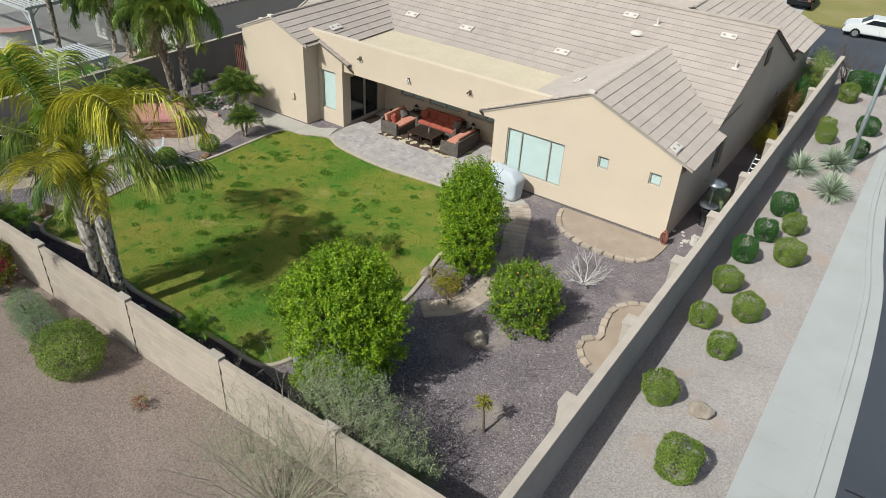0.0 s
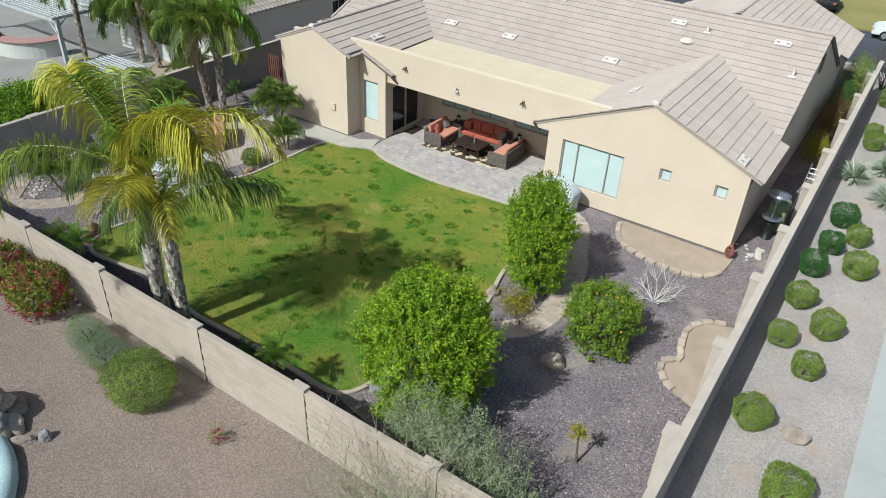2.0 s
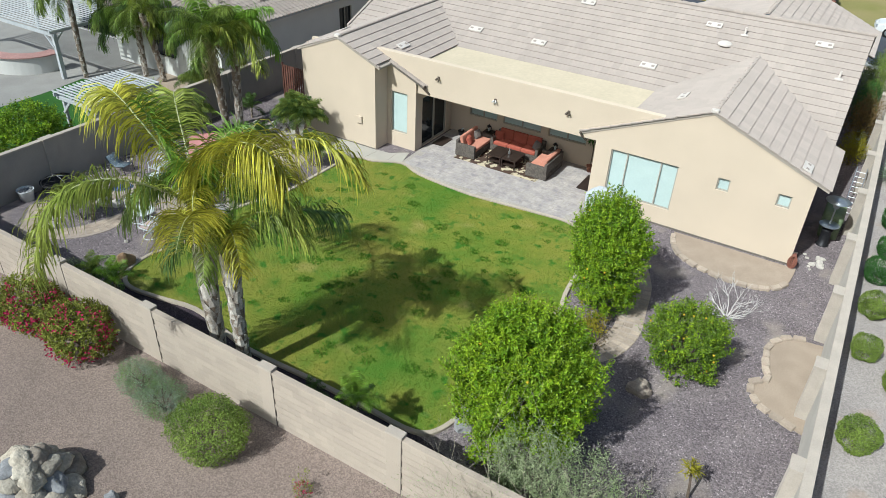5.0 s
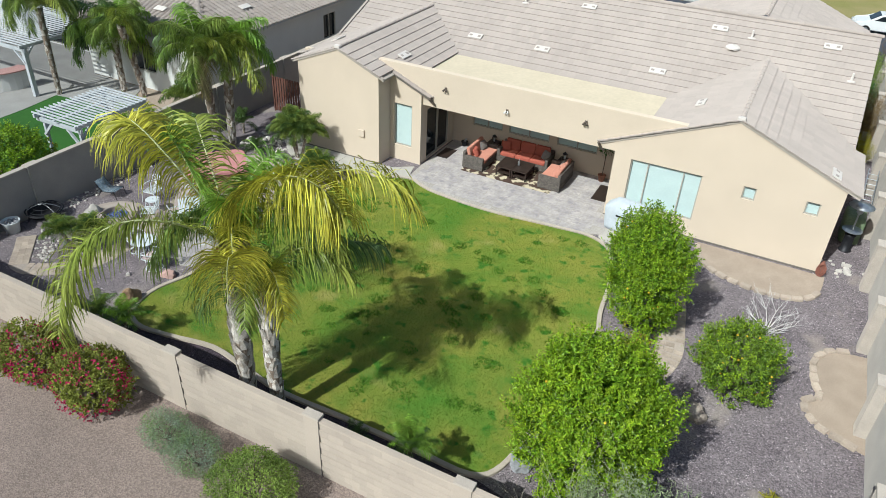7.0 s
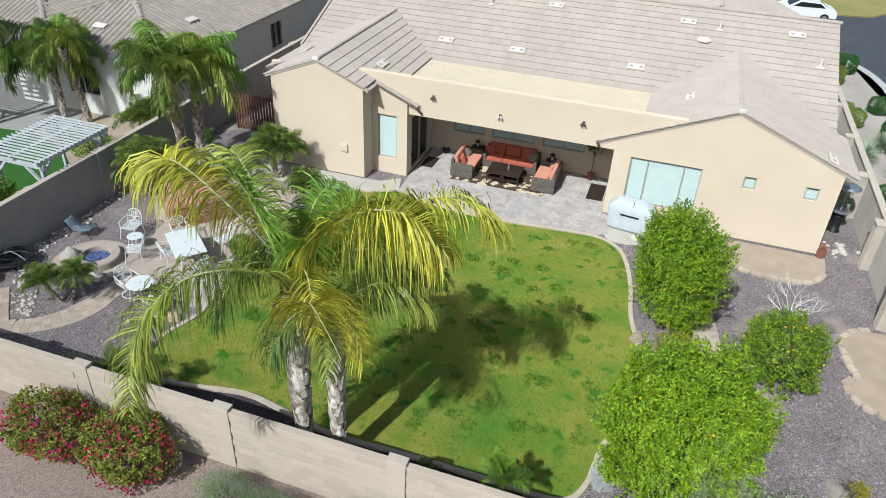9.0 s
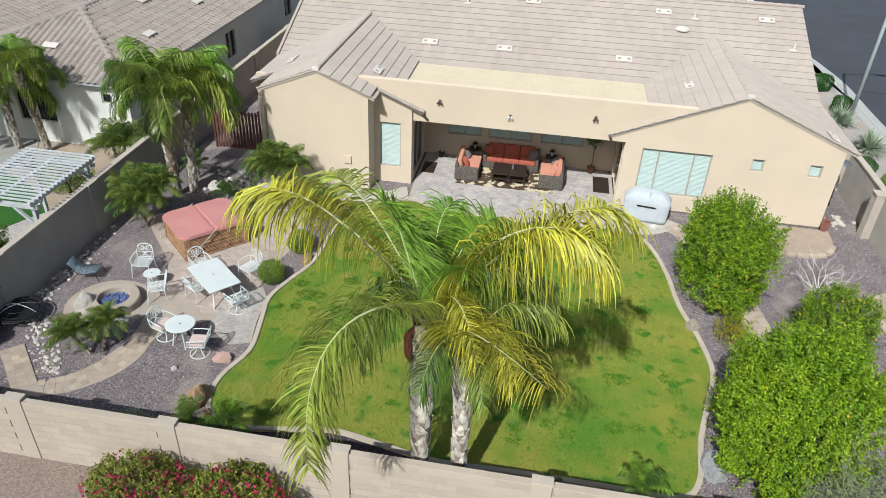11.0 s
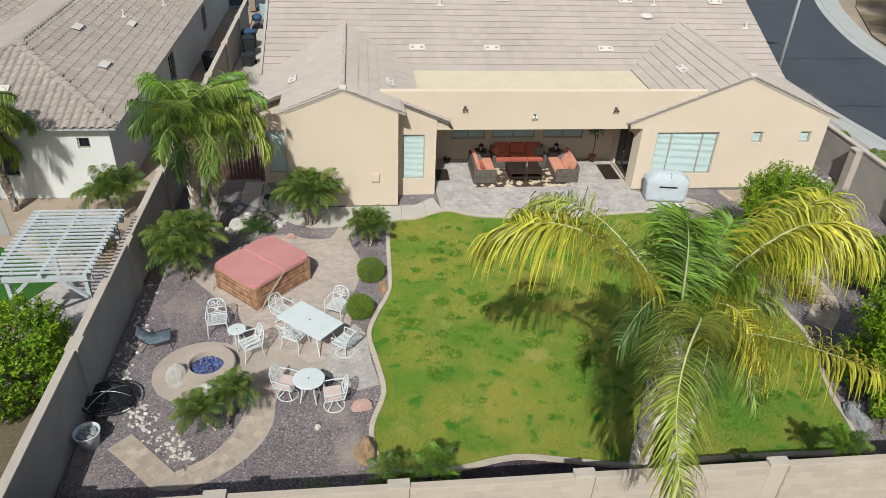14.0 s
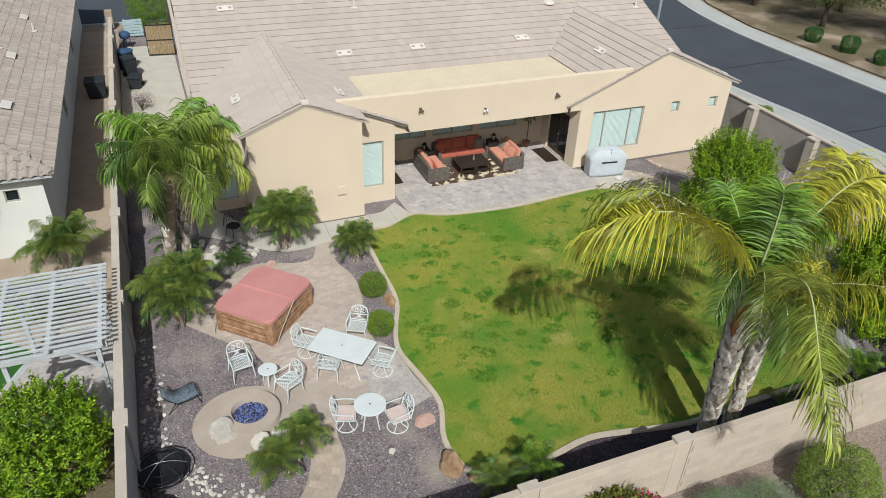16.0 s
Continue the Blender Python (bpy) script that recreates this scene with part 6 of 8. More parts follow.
bush("low_groundcover", "low sprawling grey-green plant by the rear wall", "plant", (-25.6, 9.2, 0), 0.5, 0.35, 0.22, 900, 0.06, SAGE, 504, lump=0.3, zc=0.18, shell=0.6)
# side yard shrubs
bush("side_shrub", "rusty-leaved shrub in the narrow side yard", "shrub", (-4.7, 36.6, 0), 0.68, 0.95, 1.25, 4600, 0.08, RUSTY, 511, lump=0.4, zc=1.35, shell=0.7, shoots=20)
bush("side_shrub", "sparse yellowish shrub in the narrow side yard", "shrub", (-4.75, 34.0, 0), 0.6, 0.75, 0.75, 3000, 0.07, YELLOWISH, 512, lump=0.35, zc=0.8, shell=0.7)
bush("side_shrub", "dark leafy shrub in the narrow side yard", "shrub", (-4.75, 40.2, 0), 0.7, 1.4, 1.1, 5200, 0.07, HEDGE_DARK, 513, lump=0.3, zc=0.9, shell=0.5)
bush("side_shrub", "tall olive shrub at the wall's end", "shrub", (-4.65, 44.0, 0), 0.75, 1.9, 1.35, 6500, 0.08, HEDGE, 514, lump=0.35, zc=1.35, shell=0.6)
bush("side_shrub", "leafless purplish shrub in the side yard by the palms", "shrub", (-30.4, 35.6, 0), 0.7, 0.6, 0.5, 2600, 0.05, PURPLE_TWIG, 515, lump=0.4, zc=0.55, shell=0.8, leaf_w=0.014)
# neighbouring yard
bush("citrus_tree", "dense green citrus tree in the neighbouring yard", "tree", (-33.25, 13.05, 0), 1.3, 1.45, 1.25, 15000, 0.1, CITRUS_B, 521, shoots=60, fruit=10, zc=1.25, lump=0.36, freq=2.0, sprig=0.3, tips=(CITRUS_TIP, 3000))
bush("hedge_shrub", "bushy green shrub under the white pergola", "shrub", (-34.0, 19.6, 0), 1.2, 0.55, 0.75, 5000, 0.07, CITRUS, 522, lump=0.25, zc=0.75, shoots=20)
bush("front_hedge", "bright green clipped hedge at the front", "shrub", (-28.9, 50.2, 0), 1.6, 1.6, 1.5, 9000, 0.1, CITRUS_B, 523, lump=0.15, zc=1.4)
tall_palm((-37.0, 22.7, 0), 3.6, 7, PALM_GREEN, "queen palm in front of the neighbouring white house", 18, 0.85, (0.1, -0.7), 0.13)
tall_palm((-40.6, 20.6, 0), 4.2, 8, PALM_GREEN, "tall slim queen palm in the neighbouring yard", 20, 1.0, (0.1, 0), 0.12)
tall_palm((-38.3, 22.6, 0), 2.6, 9, PALM_BRIGHT, "short queen palm in the neighbouring yard", 24, 1.15, (0, 0), 0.13)


# trees across the street
def far_tree(at, h, r, seed):
    t = thing("park_tree", "spreading desert tree with thin olive foliage across the street", "tree", at, 0, "trees across the street")
    limbs(t, h * 0.35, 0.16, h * 0.5, r * 0.8, 6, seed)
    for i in range(5):
        a = i * 1.26
        P, Nn = crown_points(r * 0.62, r * 0.62, h * 0.26, 2400, seed * 9 + i, 0.35, 1.6, -0.7, 0.75)
        P += np.array([math.cos(a) * r * 0.5, math.sin(a) * r * 0.5, h * 0.6 + 0.25 * math.sin(i * 2.2)])
        part("crown", leaves_mesh(P, Nn, 0.16, 0.07, seed + i, TREE_FAR), None, t, kind="stuff")


for i, (x, y, h, r) in enumerate(((16.2, 38.2, 4.6, 3.0), (19.5, 35.0, 5.0, 3.2), (15.5, 44.5, 4.8, 3.0), (21, 41, 5.4, 3.4), (19, 30, 5, 2.8), (18.5, 50, 5.2, 3.2), (24, 47, 5.5, 3.4), (22, 57, 5.5, 3.4))):
    far_tree((x, y, -0.1), h, r, 600 + i)
for i, (x, y, s) in enumerate(((12.5, 35.5, 1.05), (13.0, 32.9, 1.15), (13.0, 30.3, 1.0), (15.9, 31.2, 1.1))):
    t = thing("ball_shrub", "rounded dark green shrub across the street", "shrub", (x, y, -0.08), 40 * i, "shrubs across the street")
    t.scale = (s, s, s)
    part("stem", tube(BM(), [(0, 0, -0.02), (0, 0, 0.3)], [0.05, 0.03], 6), BARK, t)
    part("crown", BALLS_DARK[i % 3], None, t, kind="stuff")


# ---- patio furniture ----
def pillow(bm, w, d, h, m, n=8):
    """A soft square pillow."""
    b2 = bmesh.new()
    bmesh.ops.create_grid(b2, x_segments=n, y_segments=n, size=1)
    top = list(b2.verts)
    for v in top:
        x, y = v.co.x, v.co.y
        b = max(0.0, (1 - x ** 4) * (1 - y ** 4)) ** 0.5
        v.co = Vector((x * w / 2 * (1 - 0.05 * (1 - abs(y)) * 0), y * d / 2, h / 2 * b))
    b3 = b2.copy()
    for v in b3.verts:
        v.co.z *= -1
    join(bm, b2, m)
    return join(bm, b3, m)


def wicker_sofa(at, rz, w, seats, group, label, cush, d=0.88, pillows=()):
    t = thing("wicker_sofa", label, "sofa", at, rz, group)
    part("base", rbox(BM(), -w / 2, w / 2, -d / 2, d / 2, 0.03, 0.3, 0.02), WICKER, t)
    for s in (-1, 1):
        part("arm", rbox(BM(), s * w / 2 - (0.14 if s > 0 else 0), s * w / 2 + (0.14 if s < 0 else 0), -d / 2, d / 2 - 0.12, 0.3, 0.6, 0.03), WICKER, t)
    part("backrest", rbox(BM(), -w / 2, w / 2, d / 2 - 0.13, d / 2, 0.3, 0.74, 0.03), WICKER, t)
    bands = BM()
    for i in range(7):
        z = 0.06 + i * 0.035
        rbox(bands, -w / 2 - 0.006, w / 2 + 0.006, -d / 2 - 0.006, d / 2 + 0.006, z, z + 0.016, 0.004, seg=1)
    for i in range(int(w / 0.12)):
        x = -w / 2 + 0.06 + i * 0.12
        rbox(bands, x - 0.012, x + 0.012, -d / 2 - 0.009, d / 2 + 0.009, 0.04, 0.29, 0.004, seg=1)
    part("weave", bands, WICKER, t, kind="stuff")
    sw = (w - 0.3) / seats
    for i in range(seats):
        x = -w / 2 + 0.15 + sw * (i + 0.5)
        part("seat_cushion", rbox(BM(), x - sw / 2 + 0.005, x + sw / 2 - 0.005, -d / 2 + 0.01, d / 2 - 0.15, 0.305, 0.45, 0.045, seg=3), cush, t, smooth=True)
        m = Matrix.Translation((x, d / 2 - 0.2, 0.64)) @ Matrix.Rotation(radians(-12), 4, "X")
        part("back_cushion", rbox(BM(), -sw / 2 + 0.01, sw / 2 - 0.01, -0.08, 0.08, -0.2, 0.25, 0.06, m, 3), cush, t, smooth=True)
    for px, py, pm, rot in pillows:
        m = Matrix.Translation((px, py, 0.6)) @ Matrix.Rotation(radians(rot), 4, "Z") @ Matrix.Rotation(radians(62), 4, "X")
        part("pillow", pillow(BM(), 0.42, 0.42, 0.2, m), pm, t, "loose square pillow", smooth=True)
    for sx in (-1, 1):
        for sy in (-1, 1):
            x, y = sx * (w / 2 - 0.06), sy * (d / 2 - 0.06)
            part("foot", box(BM(), x - 0.03, x + 0.03, y - 0.03, y + 0.03, 0, 0.035), DARK_METAL, t)
    return t


P0 = 0.034
rug = thing("rug", "dark brown patio rug with cream leaf pattern", "rug", (0, 0, 0))
part("rug_sheet", rbox(BM(), -19.75, -15.75, 23.85, 26.0, P0 - 0.002, P0 + 0.012, 0.005), RUG, rug)
PR = P0 + 0.012
wicker_sofa((-17.65, 25.95, PR - 0.012), 0, 2.35, 3, "wicker seating", "three-seat brown wicker sofa with coral red cushions", CUSHION, 0.9, [(0.92, 0.0, CUSHION_GREY, -30), (-0.95, 0.02, CUSHION, 20)])
wicker_sofa((-19.35, 25.0, P0), 90, 1.75, 1, "wicker seating", "brown wicker loveseat with salmon cushions and pillows", CUSHION_PALE, 0.95, [(-0.3, 0.1, CUSHION, 15), (0.45, 0.12, CUSHION_GREY, -15)])
wicker_sofa((-15.9, 25.0, P0), -90, 1.75, 1, "wicker seating", "brown wicker loveseat with salmon cushions and pillows", CUSHION_PALE, 0.95, [(0.3, 0.1, CUSHION_PALE, 15), (-0.2, 0.12, CUSHION_PALE, -10), (-0.55, 0.1, CUSHION_GREY, 5)])


def coffee_table(at, w, d, h, name="coffee_table", label="dark brown slatted coffee table with low shelf"):
    t = thing(name, label, "table", at, 0, "patio tables")
    part("tabletop", rbox(BM(), -w / 2, w / 2, -d / 2, d / 2, h - 0.04, h, 0.012), DARK_WOOD, t)
    part("shelf", rbox(BM(), -w / 2 + 0.05, w / 2 - 0.05, -d / 2 + 0.05, d / 2 - 0.05, 0.12, 0.145, 0.006), DARK_WOOD, t)
    for sx in (-1, 1):
        for sy in (-1, 1):
            x, y = sx * (w / 2 - 0.04), sy * (d / 2 - 0.04)
            part("leg", box(BM(), x - 0.025, x + 0.025, y - 0.025, y + 0.025, 0, h - 0.04), DARK_WOOD, t)
    return t


coffee_table((-17.97, 24.75, PR), 0.69, 1.05, 0.42)
coffee_table((-17.27, 24.75, PR), 0.69, 1.05, 0.42)
for x in (-19.25, -15.95):
    coffee_table((x, 26.15, P0), 0.5, 0.5, 0.55, "side_table", "small dark brown side table")


def lantern(at):
    t = thing("lantern", "small dark metal lantern with white glass on a side table", "lantern", at, 0, "lanterns")
    part("base", rbox(BM(), -0.09, 0.09, -0.09, 0.09, 0, 0.03, 0.006), DARK_METAL, t)
    part("candle", lathe(BM(), [(0.045, 0.03), (0.045, 0.17), (0.01, 0.18)], 12), WHITE_METAL, t)
    for sx in (-1, 1):
        for sy in (-1, 1):
            part("post", box(BM(), sx * 0.075 - 0.008, sx * 0.075 + 0.008, sy * 0.075 - 0.008, sy * 0.075 + 0.008, 0.03, 0.24), DARK_METAL, t)
    part("roof", lathe(BM(), [(0.125, 0.24), (0.125, 0.25), (0.05, 0.32), (0.015, 0.34), (0.015, 0.37)], 4), DARK_METAL, t)


lantern((-19.25, 26.15, P0 + 0.551)), lantern((-15.95, 26.15, P0 + 0.551))
t = thing("glass_bottle", "clear slim bottle vase on the coffee table", "vase", (-17.5, 24.8, PR + 0.421))
part("body", lathe(BM(), [(0.045, 0), (0.05, 0.02), (0.045, 0.14), (0.018, 0.2), (0.018, 0.27), (0.022, 0.28)], 14), STEEL, t, smooth=True)


def mat_thing(name, x0, x1, y0, y1, label):
    t = thing(name, label, "doormat")
    part("mat_sheet", rbox(BM(), x0, x1, y0, y1, P0 - 0.002, P0 + 0.015, 0.005), DARK_WOOD, t)


mat_thing("doormat", -14.15, -13.5, 24.4, 25.8, "dark brown doormat before the french door")
mat_thing("doormat", -21.3, -20.75, 24.5, 25.5, "dark doormat before the sliding door")
t = thing("potted_plant", "tall thin potted plant in the patio corner", "potted plant", (-14.25, 26.15, P0))
part("pot", lathe(BM(), [(0.11, 0), (0.16, 0.26), (0.18, 0.28), (0.15, 0.29)], 16), TERRACOTTA, t, smooth=True)
part("stem", tube(BM(), [(0, 0, 0.26), (0.02, 0, 0.8), (0, 0.02, 1.3)], 0.018, 6), BARK, t)
Pq, Nq = crown_points(0.25, 0.25, 0.3, 160, 701, 0.3, 1.6, -0.8, 0.8)
part("leaves", leaves_mesh(Pq + np.array([0, 0, 1.55]), Nq, 0.26, 0.035, 702, HEDGE_DARK), None, t, kind="stuff")
t = thing("flower_pot", "small dark pot by the back wall", "pot", (-20.7, 26.15, P0))
part("pot", lathe(BM(), [(0.1, 0), (0.15, 0.2), (0.16, 0.22), (0.13, 0.225)], 14), DARK_METAL, t, smooth=True)
part("ornament", tube(BM(), [(0, 0, 0.2), (0.06, 0, 0.34), (0.14, 0.02, 0.36)], [0.05, 0.04, 0.015], 8), STEEL, t)

# covered grill
t = thing("covered_grill", "barbecue under a pale grey fabric cover", "grill", (-12.25, 22.75, 0.016), -8)
gb = BM()
rows = []
for z, wx, wy in ((0.0, 0.8, 0.34), (0.15, 0.82, 0.36), (0.5, 0.83, 0.37), (0.78, 0.86, 0.38), (0.9, 0.86, 0.38), (1.02, 0.72, 0.34), (1.14, 0.58, 0.27), (1.19, 0.48, 0.18)):
    ring = []
    for i in range(40):
        a = 2 * math.pi * i / 40
        c, s = math.cos(a), math.sin(a)
        ex = abs(c) ** 0.34 * (1 if c > 0 else -1)
        ey = abs(s) ** 0.34 * (1 if s > 0 else -1)
        k2 = 1 + 0.03 * noise.noise(Vector((c * 3, s * 3, z * 3))) + 0.02 * noise.noise(Vector((c * 9, s * 9, z * 2)))
        ring.append(gb.verts.new((wx * ex * k2, wy * ey * k2, z)))
    rows.append(ring)
for A, B in zip(rows, rows[1:]):
    for j in range(40):
        gb.faces.new((A[j], A[(j + 1) % 40], B[(j + 1) % 40], B[j]))
gb.faces.new(rows[-1]), gb.faces.new(rows[0][::-1])
part("cover", gb, COVER_GREY, t, smooth=True)
part("print", box(BM(), -0.35, 0.35, -0.405, -0.395, 0.66, 0.72), BLACK_BAR, t, "dark printed bar")
part("tie", tube(BM(), [(0.05, -0.16, 1.19), (0.08, -0.24, 1.17), (0.05, -0.32, 1.06)], 0.012, 6), DARK_METAL, t)

# ---- hot tub ----
tub = thing("hot_tub", "square hot tub with cedar skirt and closed red vinyl cover", "hot tub", (-27.54, 17.62, 0.021), 46.5)
tub.scale = (1.06, 0.9, 1.0)
S = 1.06
part("shell", rbox(BM(), -S + 0.05, S - 0.05, -S + 0.05, S - 0.05, 0.02, 0.8, 0.1), DARK_WOOD, tub)
for side in range(4):
    m = Matrix.Rotation(side * math.pi / 2, 4, "Z")
    sk = part("skirt", box(BM(), -S + 0.1, S - 0.1, -S + 0.03, -S + 0.05, 0.02, 0.8), DARK_WOOD, tub, m=m)
    for i in range(14):
        z = 0.03 + i * 0.055
        part("slat", rbox(BM(), -S + 0.2, S - 0.2, -S - 0.008, -S + 0.03, z, z + 0.040, 0.006, seg=1), TUB_WOOD, sk)
    for s in (-1, 1):
        for j in range(2):
            x = s * (S - 0.06 - 0.11 * j)
            part("board", rbox(BM(), x - 0.052, x + 0.052, -S - 0.012, -S + 0.03, 0.0, 0.8, 0.008, seg=1), TUB_WOOD, sk)


def cover_half(x0, x1, fold):
    pts = []
    r = 0.28
    for cx, cy, a0 in ((x1 - r, -S + r - 0.04, -90), (x1 - r, S - r + 0.04, 0)):
        for a in np.linspace(a0, a0 + 90, 8):
            pts.append((cx + r * math.cos(radians(a)), cy + r * math.sin(radians(a))))
    pts += [(x0, S + 0.04), (x0, -S - 0.04)]
    bm = BM()
    lo, hi = [], []
    for x, y in pts:
        u = (x - x0) / (x1 - x0)
        lo.append(bm.verts.new((x, y, 0.80))), hi.append(bm.verts.new((x, y, 0.93 - 0.025 * u)))
    n = len(pts)
    bm.faces.new(hi), bm.faces.new(lo[::-1])
    for i in range(n):
        bm.faces.new((lo[i], lo[(i + 1) % n], hi[(i + 1) % n], hi[i]))
    bmesh.ops.bevel(bm, geom=[e for e in bm.edges if abs(e.verts[0].co.z - e.verts[1].co.z) < 0.05 and e.verts[0].co.z > 0.85], offset=0.03, segments=3, affect="EDGES")
    return bm


part("cover_half", cover_half(0.03, S + 0.05, 0), TUB_COVER, tub, "padded red vinyl cover half")
ob = part("cover_half", cover_half(0.03, S + 0.05, 0), TUB_COVER, tub, "padded red vinyl cover half", m=Matrix.Rotation(math.pi, 4, "Z"))
part("cover_hinge", box(BM(), -0.03, 0.03, -S - 0.02, S + 0.02, 0.82, 0.885), TUB_COVER, tub)
part("cover_lift_bar", tube(BM(), [(-S + 0.1, -S - 0.09, 0.02), (-S + 0.35, -S - 0.09, 0.32), (0.0, -S - 0.1, 0.94)], 0.016, 8), FRAME_TAN, tub, "tan cover lifting bar")
part("cover_lift_bar", tube(BM(), [(-S - 0.2, S - 0.05, 0.02), (-S - 0.05, S + 0.07, 0.4), (0.0, S + 0.09, 0.94)], 0.016, 8), FRAME_TAN, tub, "tan cover lifting bar")


# ---- white cast-metal garden set ----
def scroll_back(bm, w, h, n=9):
    """Pierced cast backrest: hoop, uprights, scrolls. In the plane y = 0, from z = 0."""
    hoop = [(-w / 2, 0, 0), (-w / 2 * 1.02, 0.01, h * 0.5), (-w * 0.42, 0.02, h * 0.85), (-w * 0.2, 0.03, h * 0.97), (0, 0.03, h), (w * 0.2, 0.03, h * 0.97), (w * 0.42, 0.02, h * 0.85), (w / 2 * 1.02, 0.01, h * 0.5), (w / 2, 0, 0)]
    tube(bm, hoop, 0.016, 6)
    tube(bm, [(-w / 2, 0, 0.05), (w / 2, 0, 0.05)], 0.012, 6)
    tube(bm, [(-w / 2, 0.01, h * 0.45), (w / 2, 0.01, h * 0.45)], 0.011, 6)
    for s in (-1, 1):
        for c, r in ((0.24, 0.09), (0.13, 0.06)):
            pts = [(s * (w * c + r * math.cos(a) * (1 - 0.1 * a / 6)), 0.015, h * 0.68 + r * 1.2 * math.sin(a) * (1 - 0.08 * a)) for a in np.linspace(0.3, 7, 14)]
            tube(bm, pts, 0.009, 5)
        tube(bm, [(s * w * 0.05, 0.02, h * 0.45), (s * w * 0.12, 0.02, h * 0.75), (s * w * 0.04, 0.03, h * 0.98)], 0.009, 5)
    for i in range(1, 6):
        x = -w / 2 + w * i / 6
        tube(bm, [(x, 0, 0.05), (-x * 0.6, 0.01, h * 0.45)], 0.008, 5)
    return bm


def lattice_seat(bm, w, d, z):
    k = 7
    for i in range(-k, k + 1):
        for sg in (-1, 1):
            c = i * w / k
            pts = []
            for x in np.linspace(-w / 2, w / 2, 25):
                y = sg * x + c
                if abs(y) <= d / 2:
                    pts.append((x, y, z + 0.004))
            if len(pts) > 2:
                tube(bm, [pts[0], pts[-1]], 0.0085, 4)
    return bm


def make_chair(swivel, pad):
    label = "white cast-metal swivel garden chair with pale pink seat pad" if pad else ("white cast-metal swivel garden chair with lattice seat" if swivel else "white cast-metal garden armchair with lattice seat")
    t = thing("garden_chair", label, "chair", (0, 0, -50), 0, "white garden chairs")
    w, d, z = 0.52, 0.48, 0.42
    seat = part("seat", tube(BM(), [(-w / 2, -d / 2, z), (w / 2, -d / 2, z), (w / 2, d / 2, z), (-w / 2, d / 2, z)], 0.015, 6, closed=True), WHITE_METAL, t)
    part("lattice", lattice_seat(BM(), w, d, z), WHITE_METAL, seat, kind="stuff")
    part("backrest", scroll_back(BM(), w, 0.5), WHITE_METAL, t, m=Matrix.Translation((0, d / 2, z)) @ Matrix.Rotation(radians(-13), 4, "X"))
    for s in (-1, 1):
        part("armrest", tube(BM(), [(s * w / 2, d / 2 + 0.05, z + 0.24), (s * (w / 2 + 0.03), 0.05, z + 0.23), (s * (w / 2 + 0.03), -d / 2 + 0.03, z + 0.21), (s * w / 2, -d / 2 + 0.02, z)], 0.017, 6), WHITE_METAL, t)
    if swivel:
        part("swivel_ring", tube(BM(), [(0.27 * math.cos(a), 0.27 * math.sin(a), 0.02) for a in np.linspace(0, 2 * math.pi, 25)[:-1]], 0.016, 6, closed=True), WHITE_METAL, t)
        for a in (0.8, 2.35, 3.93, 5.5):
            part("leg", tube(BM(), [(0.27 * math.cos(a), 0.27 * math.sin(a), 0.02), (0.12 * math.cos(a), 0.12 * math.sin(a), 0.12), (0.04 * math.cos(a), 0.04 * math.sin(a), 0.3), (0.12 * math.cos(a), 0.12 * math.sin(a), z)], 0.014, 6), WHITE_METAL, t)
    else:
        for sx in (-1, 1):
            for sy in (-1, 1):
                part("leg", tube(BM(), [(sx * w / 2, sy * d / 2, z), (sx * (w / 2 + 0.02), sy * (d / 2 + 0.01), z * 0.5), (sx * (w / 2 + 0.035), sy * (d / 2 + 0.06), 0)], [0.018, 0.015, 0.013], 6), WHITE_METAL, t)
    if pad:
        part("seat_pad", rbox(BM(), -w / 2 + 0.02, w / 2 - 0.02, -d / 2 + 0.01, d / 2 - 0.03, z + 0.012, z + 0.07, 0.025, seg=3), SEAT_PAD, t, "pale pink seat pad", smooth=True)
    return t


def place_chairs(proto, spots):
    first = True
    for x, y, z, a in spots:
        if first:
            proto.matrix_basis = pose(x, y, z, 0, 0, a)
            first = False
        else:
            copy_thing(proto, pose(x, y, z, 0, 0, a))


# the back of a chair points along +y at 0 degrees
place_chairs(make_chair(False, False), [(-28.62, 15.3, 0.005, 8), (-27.55, 14.15, 0.022, -62), (-26.35, 14.45, 0.022, 150), (-25.2, 15.75, 0.022, -28)])
place_chairs(make_chair(True, False), [(-26.75, 15.55, 0.022, 52), (-24.95, 14.1, 0.022, -128)])
place_chairs(make_chair(True, True), [(-26.42, 12.5, 0.022, 72), (-25.2, 12.05, 0.0, -82)])


def garden_table(name, at, rz, label, top_bm, leg_pts, z):
    t = thing(name, label, "table", at, rz, "white garden tables")
    part("tabletop", top_bm, WHITE_METAL, t)
    for lx, ly in leg_pts:
        part("leg", tube(BM(), [(lx * 0.8, ly * 0.8, z - 0.03), (lx * 0.72, ly * 0.72, z * 0.55), (lx, ly, 0)], [0.025, 0.02, 0.018], 7), WHITE_METAL, t)
    part("umbrella_hole", lathe(BM(), [(0.022, 0), (0.022, 0.004)], 12, (0, 0, z + 0.001)), DARK_METAL, t)
    return t


